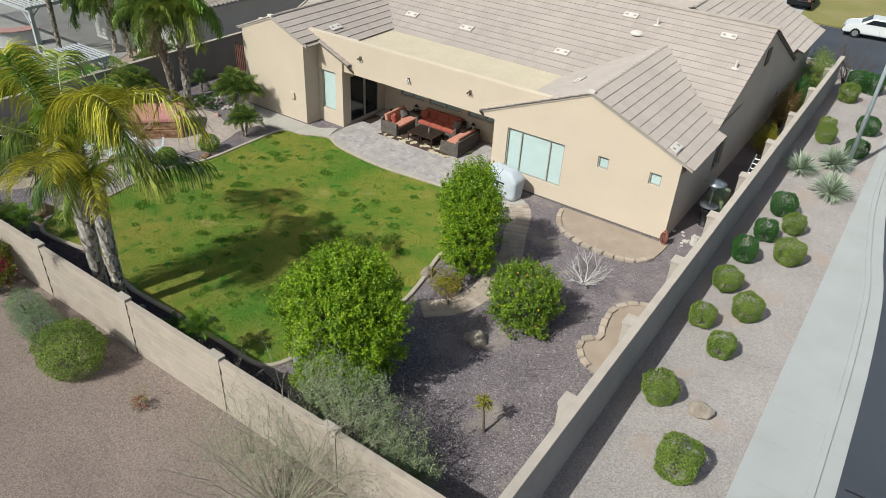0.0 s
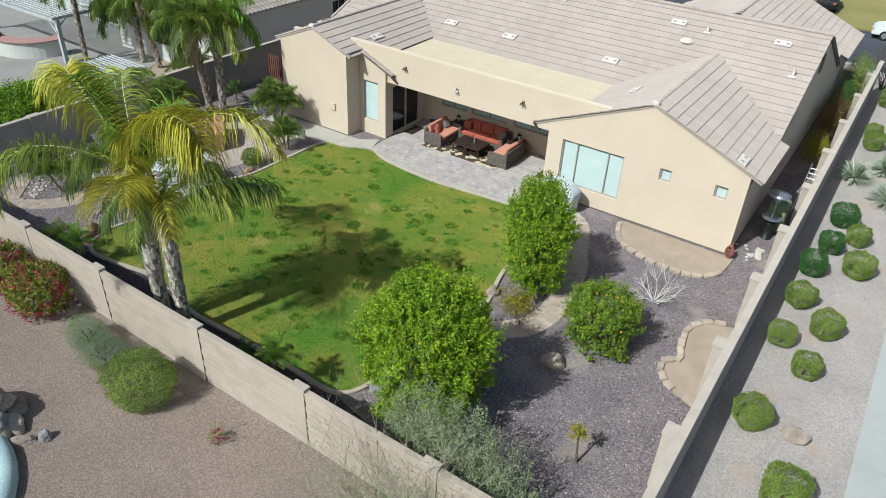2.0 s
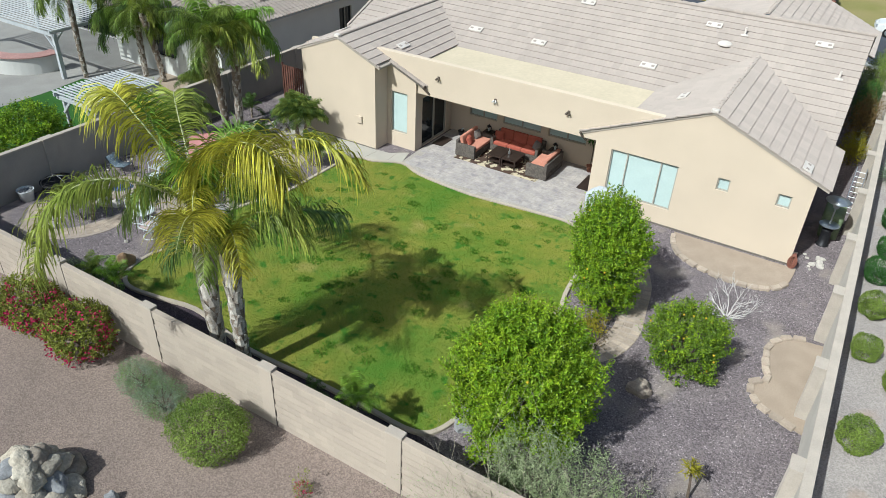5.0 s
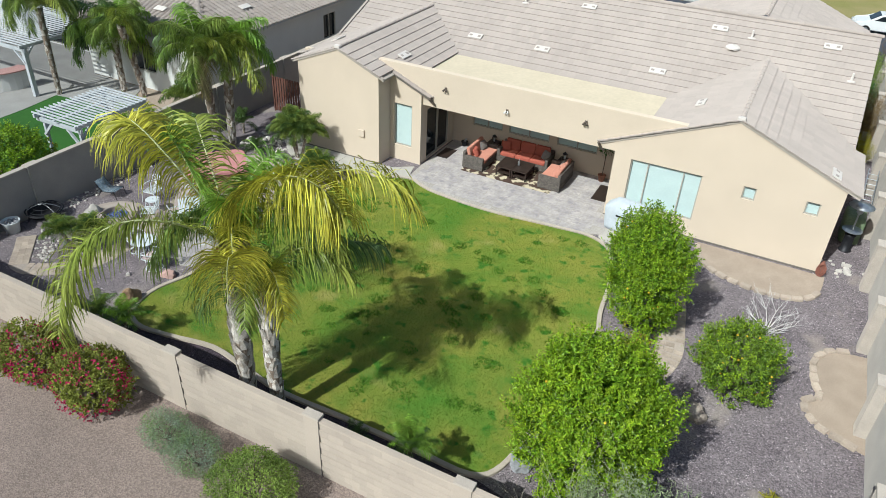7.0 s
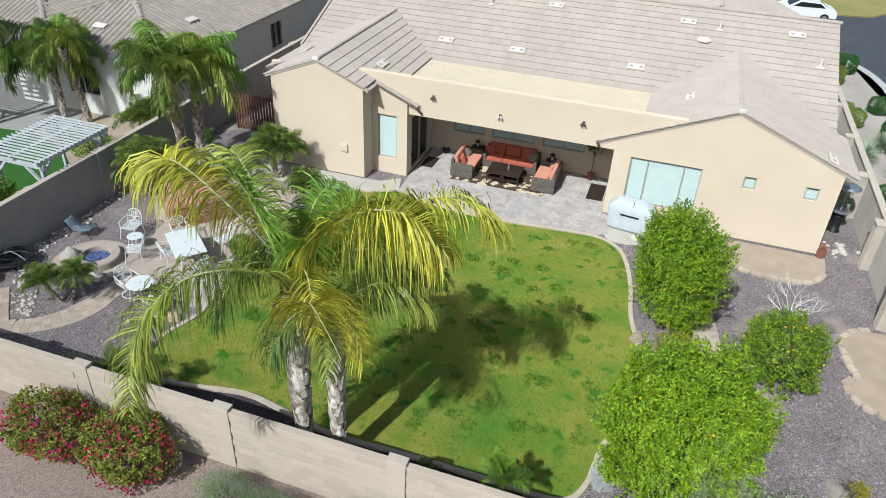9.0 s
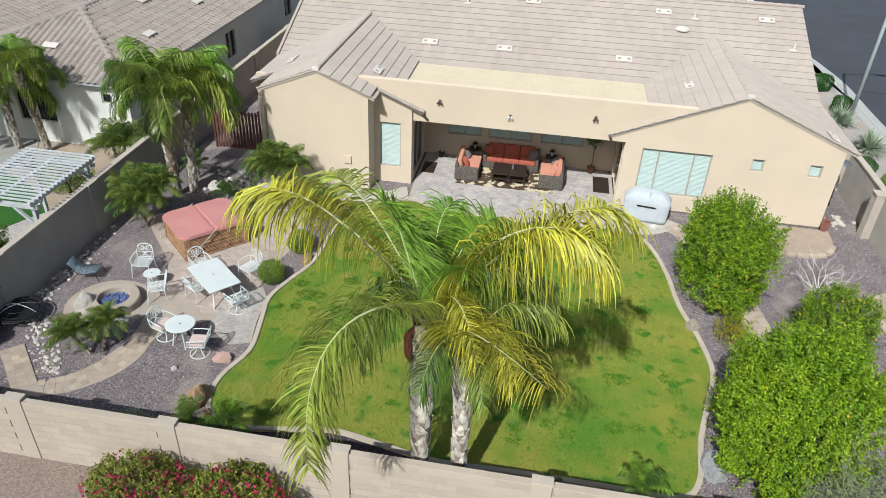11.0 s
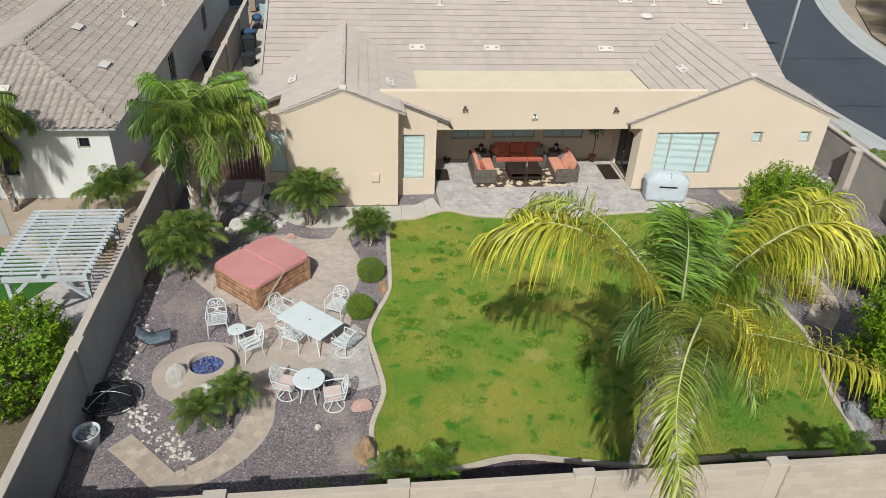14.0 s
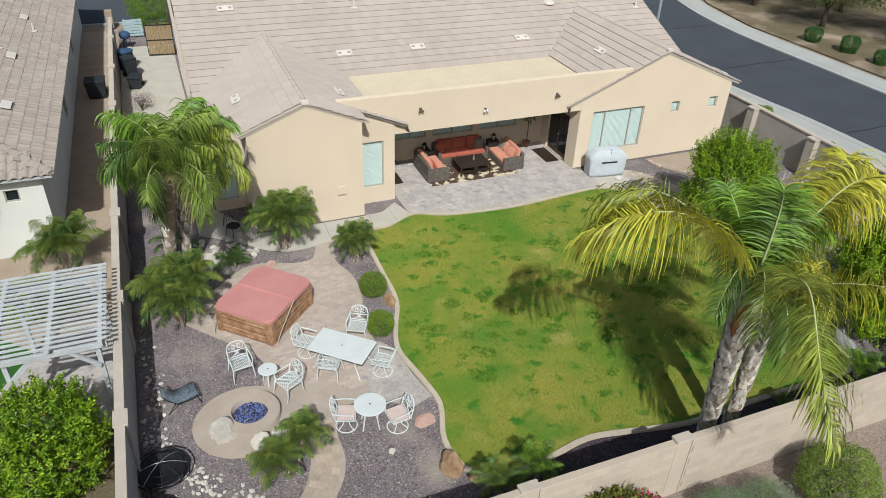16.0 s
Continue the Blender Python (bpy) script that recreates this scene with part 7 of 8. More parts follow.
tb = BM()
rbox(tb, -0.84, 0.84, -0.5, 0.5, 0.695, 0.73, 0.012)
garden_table("dining_table", (-25.92, 14.72, 0.022), -41.5, "white rectangular cast-metal garden dining table", tb, [(sx * 0.72, sy * 0.4) for sx in (-1, 1) for sy in (-1, 1)], 0.73)
garden_table("bistro_table", (-25.83, 12.35, 0.0), 0, "white round cast-metal garden table", lathe(BM(), [(0.39, 0.69), (0.41, 0.7), (0.41, 0.715), (0.38, 0.725)], 32), [(0.3 * math.cos(a), 0.3 * math.sin(a)) for a in (0.6, 2.17, 3.74, 5.3)], 0.725)
garden_table("garden_side_table", (-27.98, 14.72, 0.02), 0, "small round white side table between two chairs", lathe(BM(), [(0.24, 0.46), (0.26, 0.47), (0.26, 0.48), (0.24, 0.49)], 24), [(0.2 * math.cos(a), 0.2 * math.sin(a)) for a in (0.3, 2.4, 4.5)], 0.49)

# ---- fire pit ----
pit = thing("fire_pit", "round rendered fire pit filled with blue fire glass", "fire pit", (pit_c.x + 0.1, pit_c.y + 0.15, 0.03))
part("ring", lathe(BM(), [(0.76, 0), (0.76, 0.22), (0.73, 0.26), (0.48, 0.27), (0.46, 0.25), (0.45, 0.05)], 36), CONCRETE_TAN, pit)
vs, fs = [], []
rg = random.Random(4)
for i in range(560):
    r, a = 0.42 * math.sqrt(rg.random()), rg.uniform(0, 6.28)
    c = Vector((r * math.cos(a), r * math.sin(a), 0.09 + rg.uniform(-0.02, 0.03)))
    b = len(vs)
    for d in ((1, 0, 0), (0, 1, 0), (-0.8, -0.6, 0.2), (0, 0, 1), (0, 0, -1)):
        vs.append(c + Vector(d) * rg.uniform(0.015, 0.035))
    fs += [(b, b + 1, b + 3), (b + 1, b + 2, b + 3), (b + 2, b, b + 3), (b, b + 4, b + 1), (b + 1, b + 4, b + 2), (b + 2, b + 4, b)]
part("fire_glass", mesh_from(vs, fs, BLUE_GLASS), None, pit, "chips of blue glass", kind="stuff")
part("bed", lathe(BM(), [(0.455, 0.0), (0.455, 0.07)], 30), DARK_MULCH, pit)


def rock(name, label, at, rx, ry, rz, seed, material, group="", rot=0):
    t = thing(name, label, "rock", at, rot, group)
    part("stone", boulder(BM(), (0, 0, rz * 0.2), rx, ry, rz, seed), material, t, smooth=False)
    return t


rock("boulder", "pale pinkish boulder leaning on the fire pit", (pit_c.x - 0.6, pit_c.y - 0.2, 0.03), 0.32, 0.34, 0.42, 1, ROCK_PALE)
rock("boulder", "pale boulder in front of the fire pit", (pit_c.x + 0.2, pit_c.y - 0.85, 0.03), 0.24, 0.22, 0.3, 2, ROCK_PALE)
rock("boulder", "pale flat boulder beside the fire pit", (pit_c.x + 0.75, pit_c.y - 0.65, 0.03), 0.26, 0.2, 0.16, 3, ROCK_PALE)
rock("boulder", "orange-brown boulder at the lawn corner", (-24.42, 10.35, 0), 0.28, 0.36, 0.42, 4, ROCK_ORANGE)
rock("boulder", "pinkish flat boulder on the gravel", (-24.5, 11.95, 0), 0.27, 0.19, 0.16, 5, ROCK_PINK)
rock("boulder", "small rust-coloured boulder at the lawn kerb", (-23.78, 17.1, 0), 0.16, 0.3, 0.2, 6, ROCK_ORANGE)
rock("boulder", "round tan boulder on the gravel", (-8.08, 14.32, 0), 0.34, 0.3, 0.3, 7, ROCK)
rock("boulder", "grey boulder beside the lawn kerb", (-11.5, 10.65, 0), 0.3, 0.42, 0.34, 8, ROCK_GREY)
rock("boulder", "pink-tan boulder beside the lawn kerb", (-11.25, 16.15, 0), 0.2, 0.22, 0.24, 9, ROCK)
rock("boulder", "pale boulder on the verge gravel", (-1.6, 15.65, 0), 0.34, 0.28, 0.26, 10, ROCK)
rock("boulder", "small white stone on the gravel", (-25.6, 11.3, 0), 0.08, 0.07, 0.09, 11, ROCK_PALE)
rock("boulder", "rust-brown boulder at the lawn end", (-24.0, 9.9, 0), 0.14, 0.12, 0.18, 12, ROCK_ORANGE)
rock("boulder", "small pale rock in the dark bed", (-17.1, 9.2, 0), 0.1, 0.08, 0.09, 13, ROCK_GREY)
rock("boulder", "low tan rocks by the walk", (-26.9, 20.35, 0), 0.2, 0.14, 0.14, 14, ROCK_PINK)
rock("boulder", "tan rock beneath the tall palms", (-28.8, 21.2, 0), 0.35, 0.28, 0.28, 15, ROCK_PALE)
rock("boulder", "small pale stone by the house walk", (-11.9, 22.1, 0), 0.2, 0.15, 0.1, 16, ROCK_PALE)

# band of white stones through the gravel
STONES = []
for s in range(3):
    bm = BM()
    boulder(bm, (0, 0, 0.02), 0.085, 0.065, 0.055, 40 + s, 1)
    STONES.append(bm_mesh(bm, ROCK_PALE, False, "stone"))
bed = thing("stone_border", "loose white and pale pink stones in a winding band", "stones", (0, 0, 0))
line = curve([(-31.0, 17.8), (-31.0, 16.5), (-30.85, 15.2), (-30.95, 13.9), (-30.7, 12.9), (-30.35, 12.3), (-29.7, 11.6), (-29.1, 10.95), (-28.7, 10.6)], False, 6)
rg = random.Random(21)
for i in range(230):
    f = rg.random() ** 0.72 * (len(line) - 1.001)
    j = int(f)
    x = line[j][0] + (line[j + 1][0] - line[j][0]) * (f - j) + rg.gauss(0, 0.17)
    y = line[j][1] + (line[j + 1][1] - line[j][1]) * (f - j) + rg.gauss(0, 0.16)
    sc = rg.uniform(0.3, 0.95)
    part("stone", STONES[i % 3], None, bed, m=pose(x, y, 0, 0, 0, rg.uniform(0, 360)) @ Matrix.Scale(sc, 4))
bed2 = thing("stone_pile", "jumble of pale stones under the tall palms", "stones", (0, 0, 0))
for i in range(60):
    x, y = rg.uniform(-29.2, -27.2), rg.uniform(20.9, 22.6)
    part("stone", STONES[i % 3], None, bed2, m=pose(x, y, 0, 0, 0, rg.uniform(0, 360)) @ Matrix.Scale(rg.uniform(0.7, 1.8), 4))


# rounded edging stones of the two sandy beds
def edging(name, label, pts, w):
    t = thing(name, label, "edging", (0, 0, 0))
    ln = curve(pts, False, 8)
    acc, last = 0.0, Vector(ln[0])
    bm = BM()
    rbox(bm, -0.17, 0.17, -0.1, 0.1, 0, 0.11, 0.03)
    me = bm_mesh(bm, EDGE_STONE, False, "stone")
    for p in ln[1:]:
        q = Vector(p)
        acc += (q - last).length
        if acc > 0.34:
            d = (q - last).normalized()
            part("stone", me, None, t, m=Matrix.Translation((q.x, q.y, 0.0)) @ Matrix.Rotation(math.atan2(d.y, d.x) + rg.uniform(-0.1, 0.1), 4, "Z") @ Matrix.Scale(rg.uniform(0.9, 1.08), 4))
            acc = 0.0
        last = q


edging("bed_edging", "tan concrete edging stones round the house bed", [(-9.7, 23.3), (-9.5, 22.5), (-9.0, 21.75), (-8.0, 21.3), (-6.8, 21.2), (-5.9, 21.5), (-5.45, 22.2)], 0.2)
edging("bed_edging", "tan concrete edging stones round the side bed", [(-4.2, 19.3), (-4.9, 19.1), (-5.35, 18.4), (-5.3, 17.4), (-5.15, 16.8), (-5.5, 16.3), (-5.15, 15.6), (-4.5, 15.3), (-4.15, 15.15)], 0.2)

# ---- loose things by the west wall ----
t = thing("fire_bowl", "round black mesh fire bowl with screen lid", "fire bowl", (-30.85, 12.35, 0))
part("bowl", lathe(BM(), [(0.1, 0.16), (0.35, 0.2), (0.52, 0.32), (0.55, 0.36), (0.5, 0.34), (0.34, 0.24), (0.05, 0.2)], 28), DARK_METAL, t, smooth=True)
part("rim", tube(BM(), [(0.62 * math.cos(a), 0.62 * math.sin(a), 0.36) for a in np.linspace(0, 2 * math.pi, 33)[:-1]], 0.022, 6, closed=True), DARK_METAL, t)
for i in range(3):
    a = i * 2.09
    part("leg", tube(BM(), [(0.5 * math.cos(a), 0.5 * math.sin(a), 0.34), (0.58 * math.cos(a), 0.58 * math.sin(a), 0)], 0.018, 6), DARK_METAL, t)
for i in range(4):
    a = i * math.pi / 4
    part("screen_rib", tube(BM(), [(0.55 * math.cos(a) * c, 0.55 * math.sin(a) * c, 0.38 + 0.2 * (1 - c * c)) for c in np.linspace(-1, 1, 11)], 0.008, 5), STEEL if i < 2 else DARK_METAL, t)
for z, r in ((0.42, 0.5), (0.5, 0.35)):
    part("screen_ring", tube(BM(), [(r * math.cos(a), r * math.sin(a), z) for a in np.linspace(0, 2 * math.pi, 29)[:-1]], 0.007, 5, closed=True), DARK_METAL, t)
t = thing("bucket", "white plastic bucket filled with dark rocks", "bucket", (-31.0, 11.15, 0))
part("body", lathe(BM(), [(0.22, 0), (0.29, 0.42), (0.3, 0.44), (0.29, 0.45), (0.27, 0.42), (0.25, 0.3)], 26), WHITE_METAL, t, smooth=True)
part("rim", tube(BM(), [(0.3 * math.cos(a), 0.3 * math.sin(a), 0.44) for a in np.linspace(0, 2 * math.pi, 27)[:-1]], 0.015, 6, closed=True), WHITE_METAL, t)
for i in range(9):
    part("rock", boulder(BM(), (0.16 * math.cos(i * 0.9) * (i > 1), 0.16 * math.sin(i * 0.9) * (i > 1), 0.36), 0.09, 0.08, 0.09, 50 + i, 1), ROCK_GREY, t)
t = thing("sling_chair", "faded blue mesh lounge chair with thin dark frame", "chair", (-30.2, 14.75, 0), 100)
sl = BM()
pr = [(-0.35, 0.33), (-0.05, 0.27), (0.2, 0.26), (0.36, 0.42), (0.5, 0.62)]
for a, b in zip(pr, pr[1:]):
    sl.faces.new([sl.verts.new(p) for p in ((-0.26, a[0], a[1]), (0.26, a[0], a[1]), (0.26, b[0], b[1]), (-0.26, b[0], b[1]))])
bmesh.ops.remove_doubles(sl, verts=sl.verts, dist=0.001)
bmesh.ops.solidify(sl, geom=list(sl.faces), thickness=0.012)
part("sling", sl, BLUE_MESH, t, smooth=True)
for s in (-0.27, 0.27):
    part("frame_side", tube(BM(), [(s, y, z) for y, z in pr], 0.012, 6), DARK_METAL, t)
    part("leg", tube(BM(), [(s, -0.3, 0.34), (s, -0.4, 0)], 0.012, 6), DARK_METAL, t)
    part("leg", tube(BM(), [(s, 0.22, 0.3), (s, 0.45, 0)], 0.012, 6), DARK_METAL, t)

# ---- narrow east side yard ----
t = thing("patio_heater", "steel patio heater with round reflector standing by the corner", "heater", (-4.8, 25.75, 0))
part("base", lathe(BM(), [(0.23, 0), (0.23, 0.03), (0.18, 0.05), (0.17, 0.62), (0.2, 0.68), (0.06, 0.72)], 22), DARK_METAL, t, smooth=True)
part("shelf", lathe(BM(), [(0.02, 0.84), (0.34, 0.85), (0.35, 0.87), (0.03, 0.88)], 26), STEEL, t)
part("pole", tube(BM(), [(0, 0, 0.6), (0, 0, 1.6)], 0.03, 10), STEEL, t)
part("burner", lathe(BM(), [(0.08, 1.55), (0.11, 1.6), (0.11, 1.78), (0.06, 1.84)], 18), STEEL, t)
part("reflector", lathe(BM(), [(0.42, 1.84), (0.43, 1.85), (0.1, 1.92), (0.02, 1.93)], 30), STEEL, t, smooth=True)
t = thing("covered_stack", "garden things under a faded green cover by the wall", "covered stack", (-4.75, 26.7, 0))
gc = BM()
rbox(gc, -0.36, 0.36, -0.5, 0.5, 0, 1.15, 0.18, seg=4)
for v in gc.verts:
    v.co += Vector((0.05 * noise.noise(v.co * 3), 0.05 * noise.noise(v.co * 3 + Vector((5, 0, 0))), 0.06 * noise.noise(v.co * 2)))
part("cover", gc, TARP_GREEN, t, smooth=True)
t = thing("ladder", "aluminium ladder leaning on the side wall", "ladder", (-4.25, 29.6, 0), 0)
lm = Matrix.Rotation(radians(-62), 4, "X")
for s in (-0.19, 0.19):
    part("rail", box(BM(), s - 0.015, s + 0.015, -0.035, 0.035, 0, 2.6, Matrix.Translation((0, -1.1, 0.05)) @ lm), STEEL, t)
for i in range(9):
    z = 0.2 + 0.27 * i
    part("rung", tube(BM(), [Matrix.Translation((0, -1.1, 0.05)) @ lm @ Vector((-0.19, 0, z)), Matrix.Translation((0, -1.1, 0.05)) @ lm @ Vector((0.19, 0, z))], 0.014, 6), STEEL, t)
t = thing("garden_hose", "coiled red garden hose hanging at the house corner", "hose", (-5.55, 23.36, -0.03))
for i in range(12):
    part("coil", tube(BM(), [(0.03 * math.sin(i * 2.0) + (0.03 + 0.01 * i) * math.cos(a), -0.02 - 0.012 * i + 0.03 * math.sin(a + i), 0.34 + (0.31 - 0.006 * i) * math.sin(a)) for a in np.linspace(0, 2 * math.pi, 19)[:-1]], 0.014, 6, closed=True), HOSE_RED, t)
t = thing("rubble_pile", "small heap of broken pale stones by the corner", "stones", (-4.75, 24.2, 0))
for i in range(22):
    part("stone", STONES[i % 3], None, t, m=pose(rg.gauss(0, 0.25), rg.gauss(0, 0.3), 0.0, 0, 0, rg.uniform(0, 360)) @ Matrix.Scale(rg.uniform(0.8, 1.7), 4))
t = thing("storage_bench", "low grey plastic bench in the side yard", "bench", (-4.5, 37.0, 0))
part("top", rbox(BM(), -0.3, 0.3, -0.5, 0.5, 0.4, 0.46, 0.02), COVER_GREY, t)
for sy in (-0.42, 0.42):
    part("leg", rbox(BM(), -0.26, 0.26, sy - 0.04, sy + 0.04, 0, 0.4, 0.015), COVER_GREY, t)

# ---- west side yard with bins and gate ----
slab_struct("side_pad", [(-31.3, 33), (-28.3, 33), (-28.3, 46), (-31.3, 46)], 0.02, CONCRETE, "pale concrete pad of the side yard", "pad")


def bin_thing(name, at, label, w, d, h, material, rz=0):
    t = thing(name, label, "bin", at, rz)
    b = BM()
    v0 = [b.verts.new((sx * w / 2 * 0.82, sy * d / 2 * 0.82, 0.02)) for sx, sy in ((-1, -1), (1, -1), (1, 1), (-1, 1))]
    v1 = [b.verts.new((sx * w / 2, sy * d / 2, h)) for sx, sy in ((-1, -1), (1, -1), (1, 1), (-1, 1))]
    b.faces.new(v0[::-1]), b.faces.new(v1)
    for i in range(4):
        b.faces.new((v0[i], v0[(i + 1) % 4], v1[(i + 1) % 4], v1[i]))
    bmesh.ops.bevel(b, geom=list(b.edges), offset=0.03, segments=2, affect="EDGES")
    part("body", b, material, t)
    part("lid", rbox(BM(), -w / 2 - 0.02, w / 2 + 0.02, -d / 2 - 0.03, d / 2 + 0.03, h, h + 0.06, 0.025), material, t)
    part("handle", tube(BM(), [(-w / 2 + 0.05, d / 2 + 0.05, h - 0.05), (w / 2 - 0.05, d / 2 + 0.05, h - 0.05)], 0.015, 6), BIN_DARK, t)
    for s in (-1, 1):
        part("wheel", tube(BM(), [(s * w / 2 * 0.8, d / 2 * 0.8, 0.11), (s * (w / 2 * 0.8 + 0.05), d / 2 * 0.8, 0.11)], 0.11, 14), RUBBER, t)
    return t


t = thing("water_barrel", "blue-lidded dark barrel in the side yard", "barrel", (-30.9, 42.1, 0.02))
part("body", lathe(BM(), [(0.36, 0), (0.42, 0.2), (0.44, 0.6), (0.4, 0.95), (0.38, 0.97)], 22), BIN_DARK, t, smooth=True)
part("lid", lathe(BM(), [(0.45, 0.97), (0.46, 1.02), (0.3, 1.06), (0.05, 1.07)], 22), BIN_BLUE, t)
bin_thing("wheelie_bin", (-30.75, 40.6, 0.02), "dark wheeled bin in the side yard", 0.62, 0.7, 1.05, BIN_DARK, 20)
bin_thing("wheelie_bin", (-30.55, 38.9, 0.02), "low dark wheeled bin in the side yard", 0.6, 0.8, 0.6, BIN_DARK, -15)
t = thing("kettle_grill", "round blue-grey kettle grill in the side yard", "grill", (-30.85, 46.0, 0.02))
part("bowl", lathe(BM(), [(0.08, 0.5), (0.26, 0.58), (0.32, 0.74), (0.3, 0.86), (0.15, 0.97), (0.02, 1.0)], 22), BIN_BLUE, t, smooth=True)
for i in range(3):
    a = i * 2.09
    part("leg", tube(BM(), [(0.2 * math.cos(a), 0.2 * math.sin(a), 0.58), (0.32 * math.cos(a), 0.32 * math.sin(a), 0)], 0.015, 6), DARK_METAL, t)
bin_thing("utility_box", (-32.4, 38.2, -0.01), "dark air-conditioning unit by the neighbouring wall", 0.95, 0.95, 0.85, BIN_DARK)
g = thing("side_gate", "wooden slatted gate with dark metal frame", "gate", (-28.95, 43.9, 0.02), -6)
fr = BM()
for x in (-0.75, 0.71):
    box(fr, x, x + 0.04, -0.02, 0.02, 0.05, 1.8)
for z in (0.05, 0.9, 1.76):
    box(fr, -0.71, 0.71, -0.02, 0.02, z, z + 0.04)
part("gate_frame", fr, DARK_METAL, g)
for i in range(10):
    x = -0.7 + i * 0.141
    part("board", box(BM(), x, x + 0.12, 0.022, 0.04, 0.08, 1.76), GATE_WOOD, g)
g2 = thing("patio_gate", "dark red-brown slatted metal gate by the house", "gate", (-29.4, 24.8, 0.0), 0)
for i in range(13):
    x = -0.95 + i * 0.15
    part("slat", box(BM(), x, x + 0.1, -0.015, 0.015, 0.06, 1.75), GATE_RED, g2)
for z in (0.15, 1.6):
    part("rail", box(BM(), -1.0, 1.0, 0.016, 0.05, z, z + 0.05), GATE_RED, g2)
for x in (-1.05, 1.0):
    part("post", box(BM(), x, x + 0.06, -0.03, 0.05, 0, 1.85), GATE_RED, g2)
t = thing("stone_post", "pale yellow post near the front kerb", "post", (-31.7, 50.6, 0))
part("shaft", rbox(BM(), -0.22, 0.22, -0.22, 0.22, 0, 1.1, 0.04), SOIL, t)
t = thing("pallet_board", "weathered pale blue wooden pallet leaning in the side yard", "pallet", (-30.35, 48.0, 0), 0)
for i in range(6):
    part("board", box(BM(), -0.55, 0.55, -0.02 + 0.1 * (i + 1) / 6, 0.0 + 0.1 * (i + 1) / 6, 0.1 + i * 0.17, 0.24 + i * 0.17), PALLET_BLUE, t)
for x in (-0.5, 0.0, 0.42):
    part("batten", box(BM(), x, x + 0.08, 0.1, 0.19, 0, 1.1), PALLET_BLUE, t)

t = thing("wire_chair", "dark wire garden chair on the house walk", "chair", (-27.8, 22.6, 0.025), 30)
wb = BM()
for a in np.linspace(0, math.pi, 9):
    tube(wb, [(0.26 * math.cos(a), 0.22, 0.42), (0.2 * math.cos(a), 0.27, 0.6), (0.1 * math.cos(a), 0.3, 0.82)], 0.008, 5)
part("backrest", wb, DARK_METAL, t)
part("seat", lathe(BM(), [(0.24, 0.4), (0.25, 0.42), (0.22, 0.43)], 20), DARK_METAL, t)
for sx in (-1, 1):
    for sy in (-1, 1):
        part("leg", tube(BM(), [(sx * 0.17, sy * 0.17, 0.4), (sx * 0.22, sy * 0.22, 0)], 0.012, 6), DARK_METAL, t)

# ---- neighbouring yard ----
slab_struct("neighbour_lawn", curve([(-34.9, 15.8), (-34.5, 17.2), (-34.0, 18.2), (-37, 20.4), (-40.7, 20.4), (-40.4, 18.4), (-40.3, 16), (-40.7, 12.5), (-38, 11.2), (-35.7, 13.4)], step=3), 0.0, TURF, "bright green turf of the neighbouring yard", "lawn")
slab_struct("neighbour_patio", [(-36.5, 20.9), (-40.6, 20.4), (-40.3, 18.4), (-40.2, 16), (-40.6, 12.5), (-41.5, 8.2), (-60, 8.2), (-60, 30), (-41.5, 30), (-41.5, 23.5), (-38, 23.5)], 0.012, CONCRETE_GREY, "pale concrete patio of the neighbouring yard", "patio")
slab_struct("pergola_pad", [(-34.75, 16.6), (-33.9, 15.3), (-32.9, 14.75), (-31.65, 14.6), (-31.65, 19.0), (-33.6, 18.6), (-34.25, 17.6)], 0.01, PAVER, "grey paved pad beneath the pergola", "pad")

# dirt in a darker brown than the yard, with the citrus tree's shade painted in
slab_struct("neighbour_bed", [(-35.4, 8.3), (-31.65, 8.3), (-31.65, 14.5), (-32.9, 14.6), (-34.0, 15.1), (-34.9, 15.4), (-35.6, 13.2)], 0.004, LITTER, "soil under the neighbouring citrus tree, coloured dark for its shade", "soil")


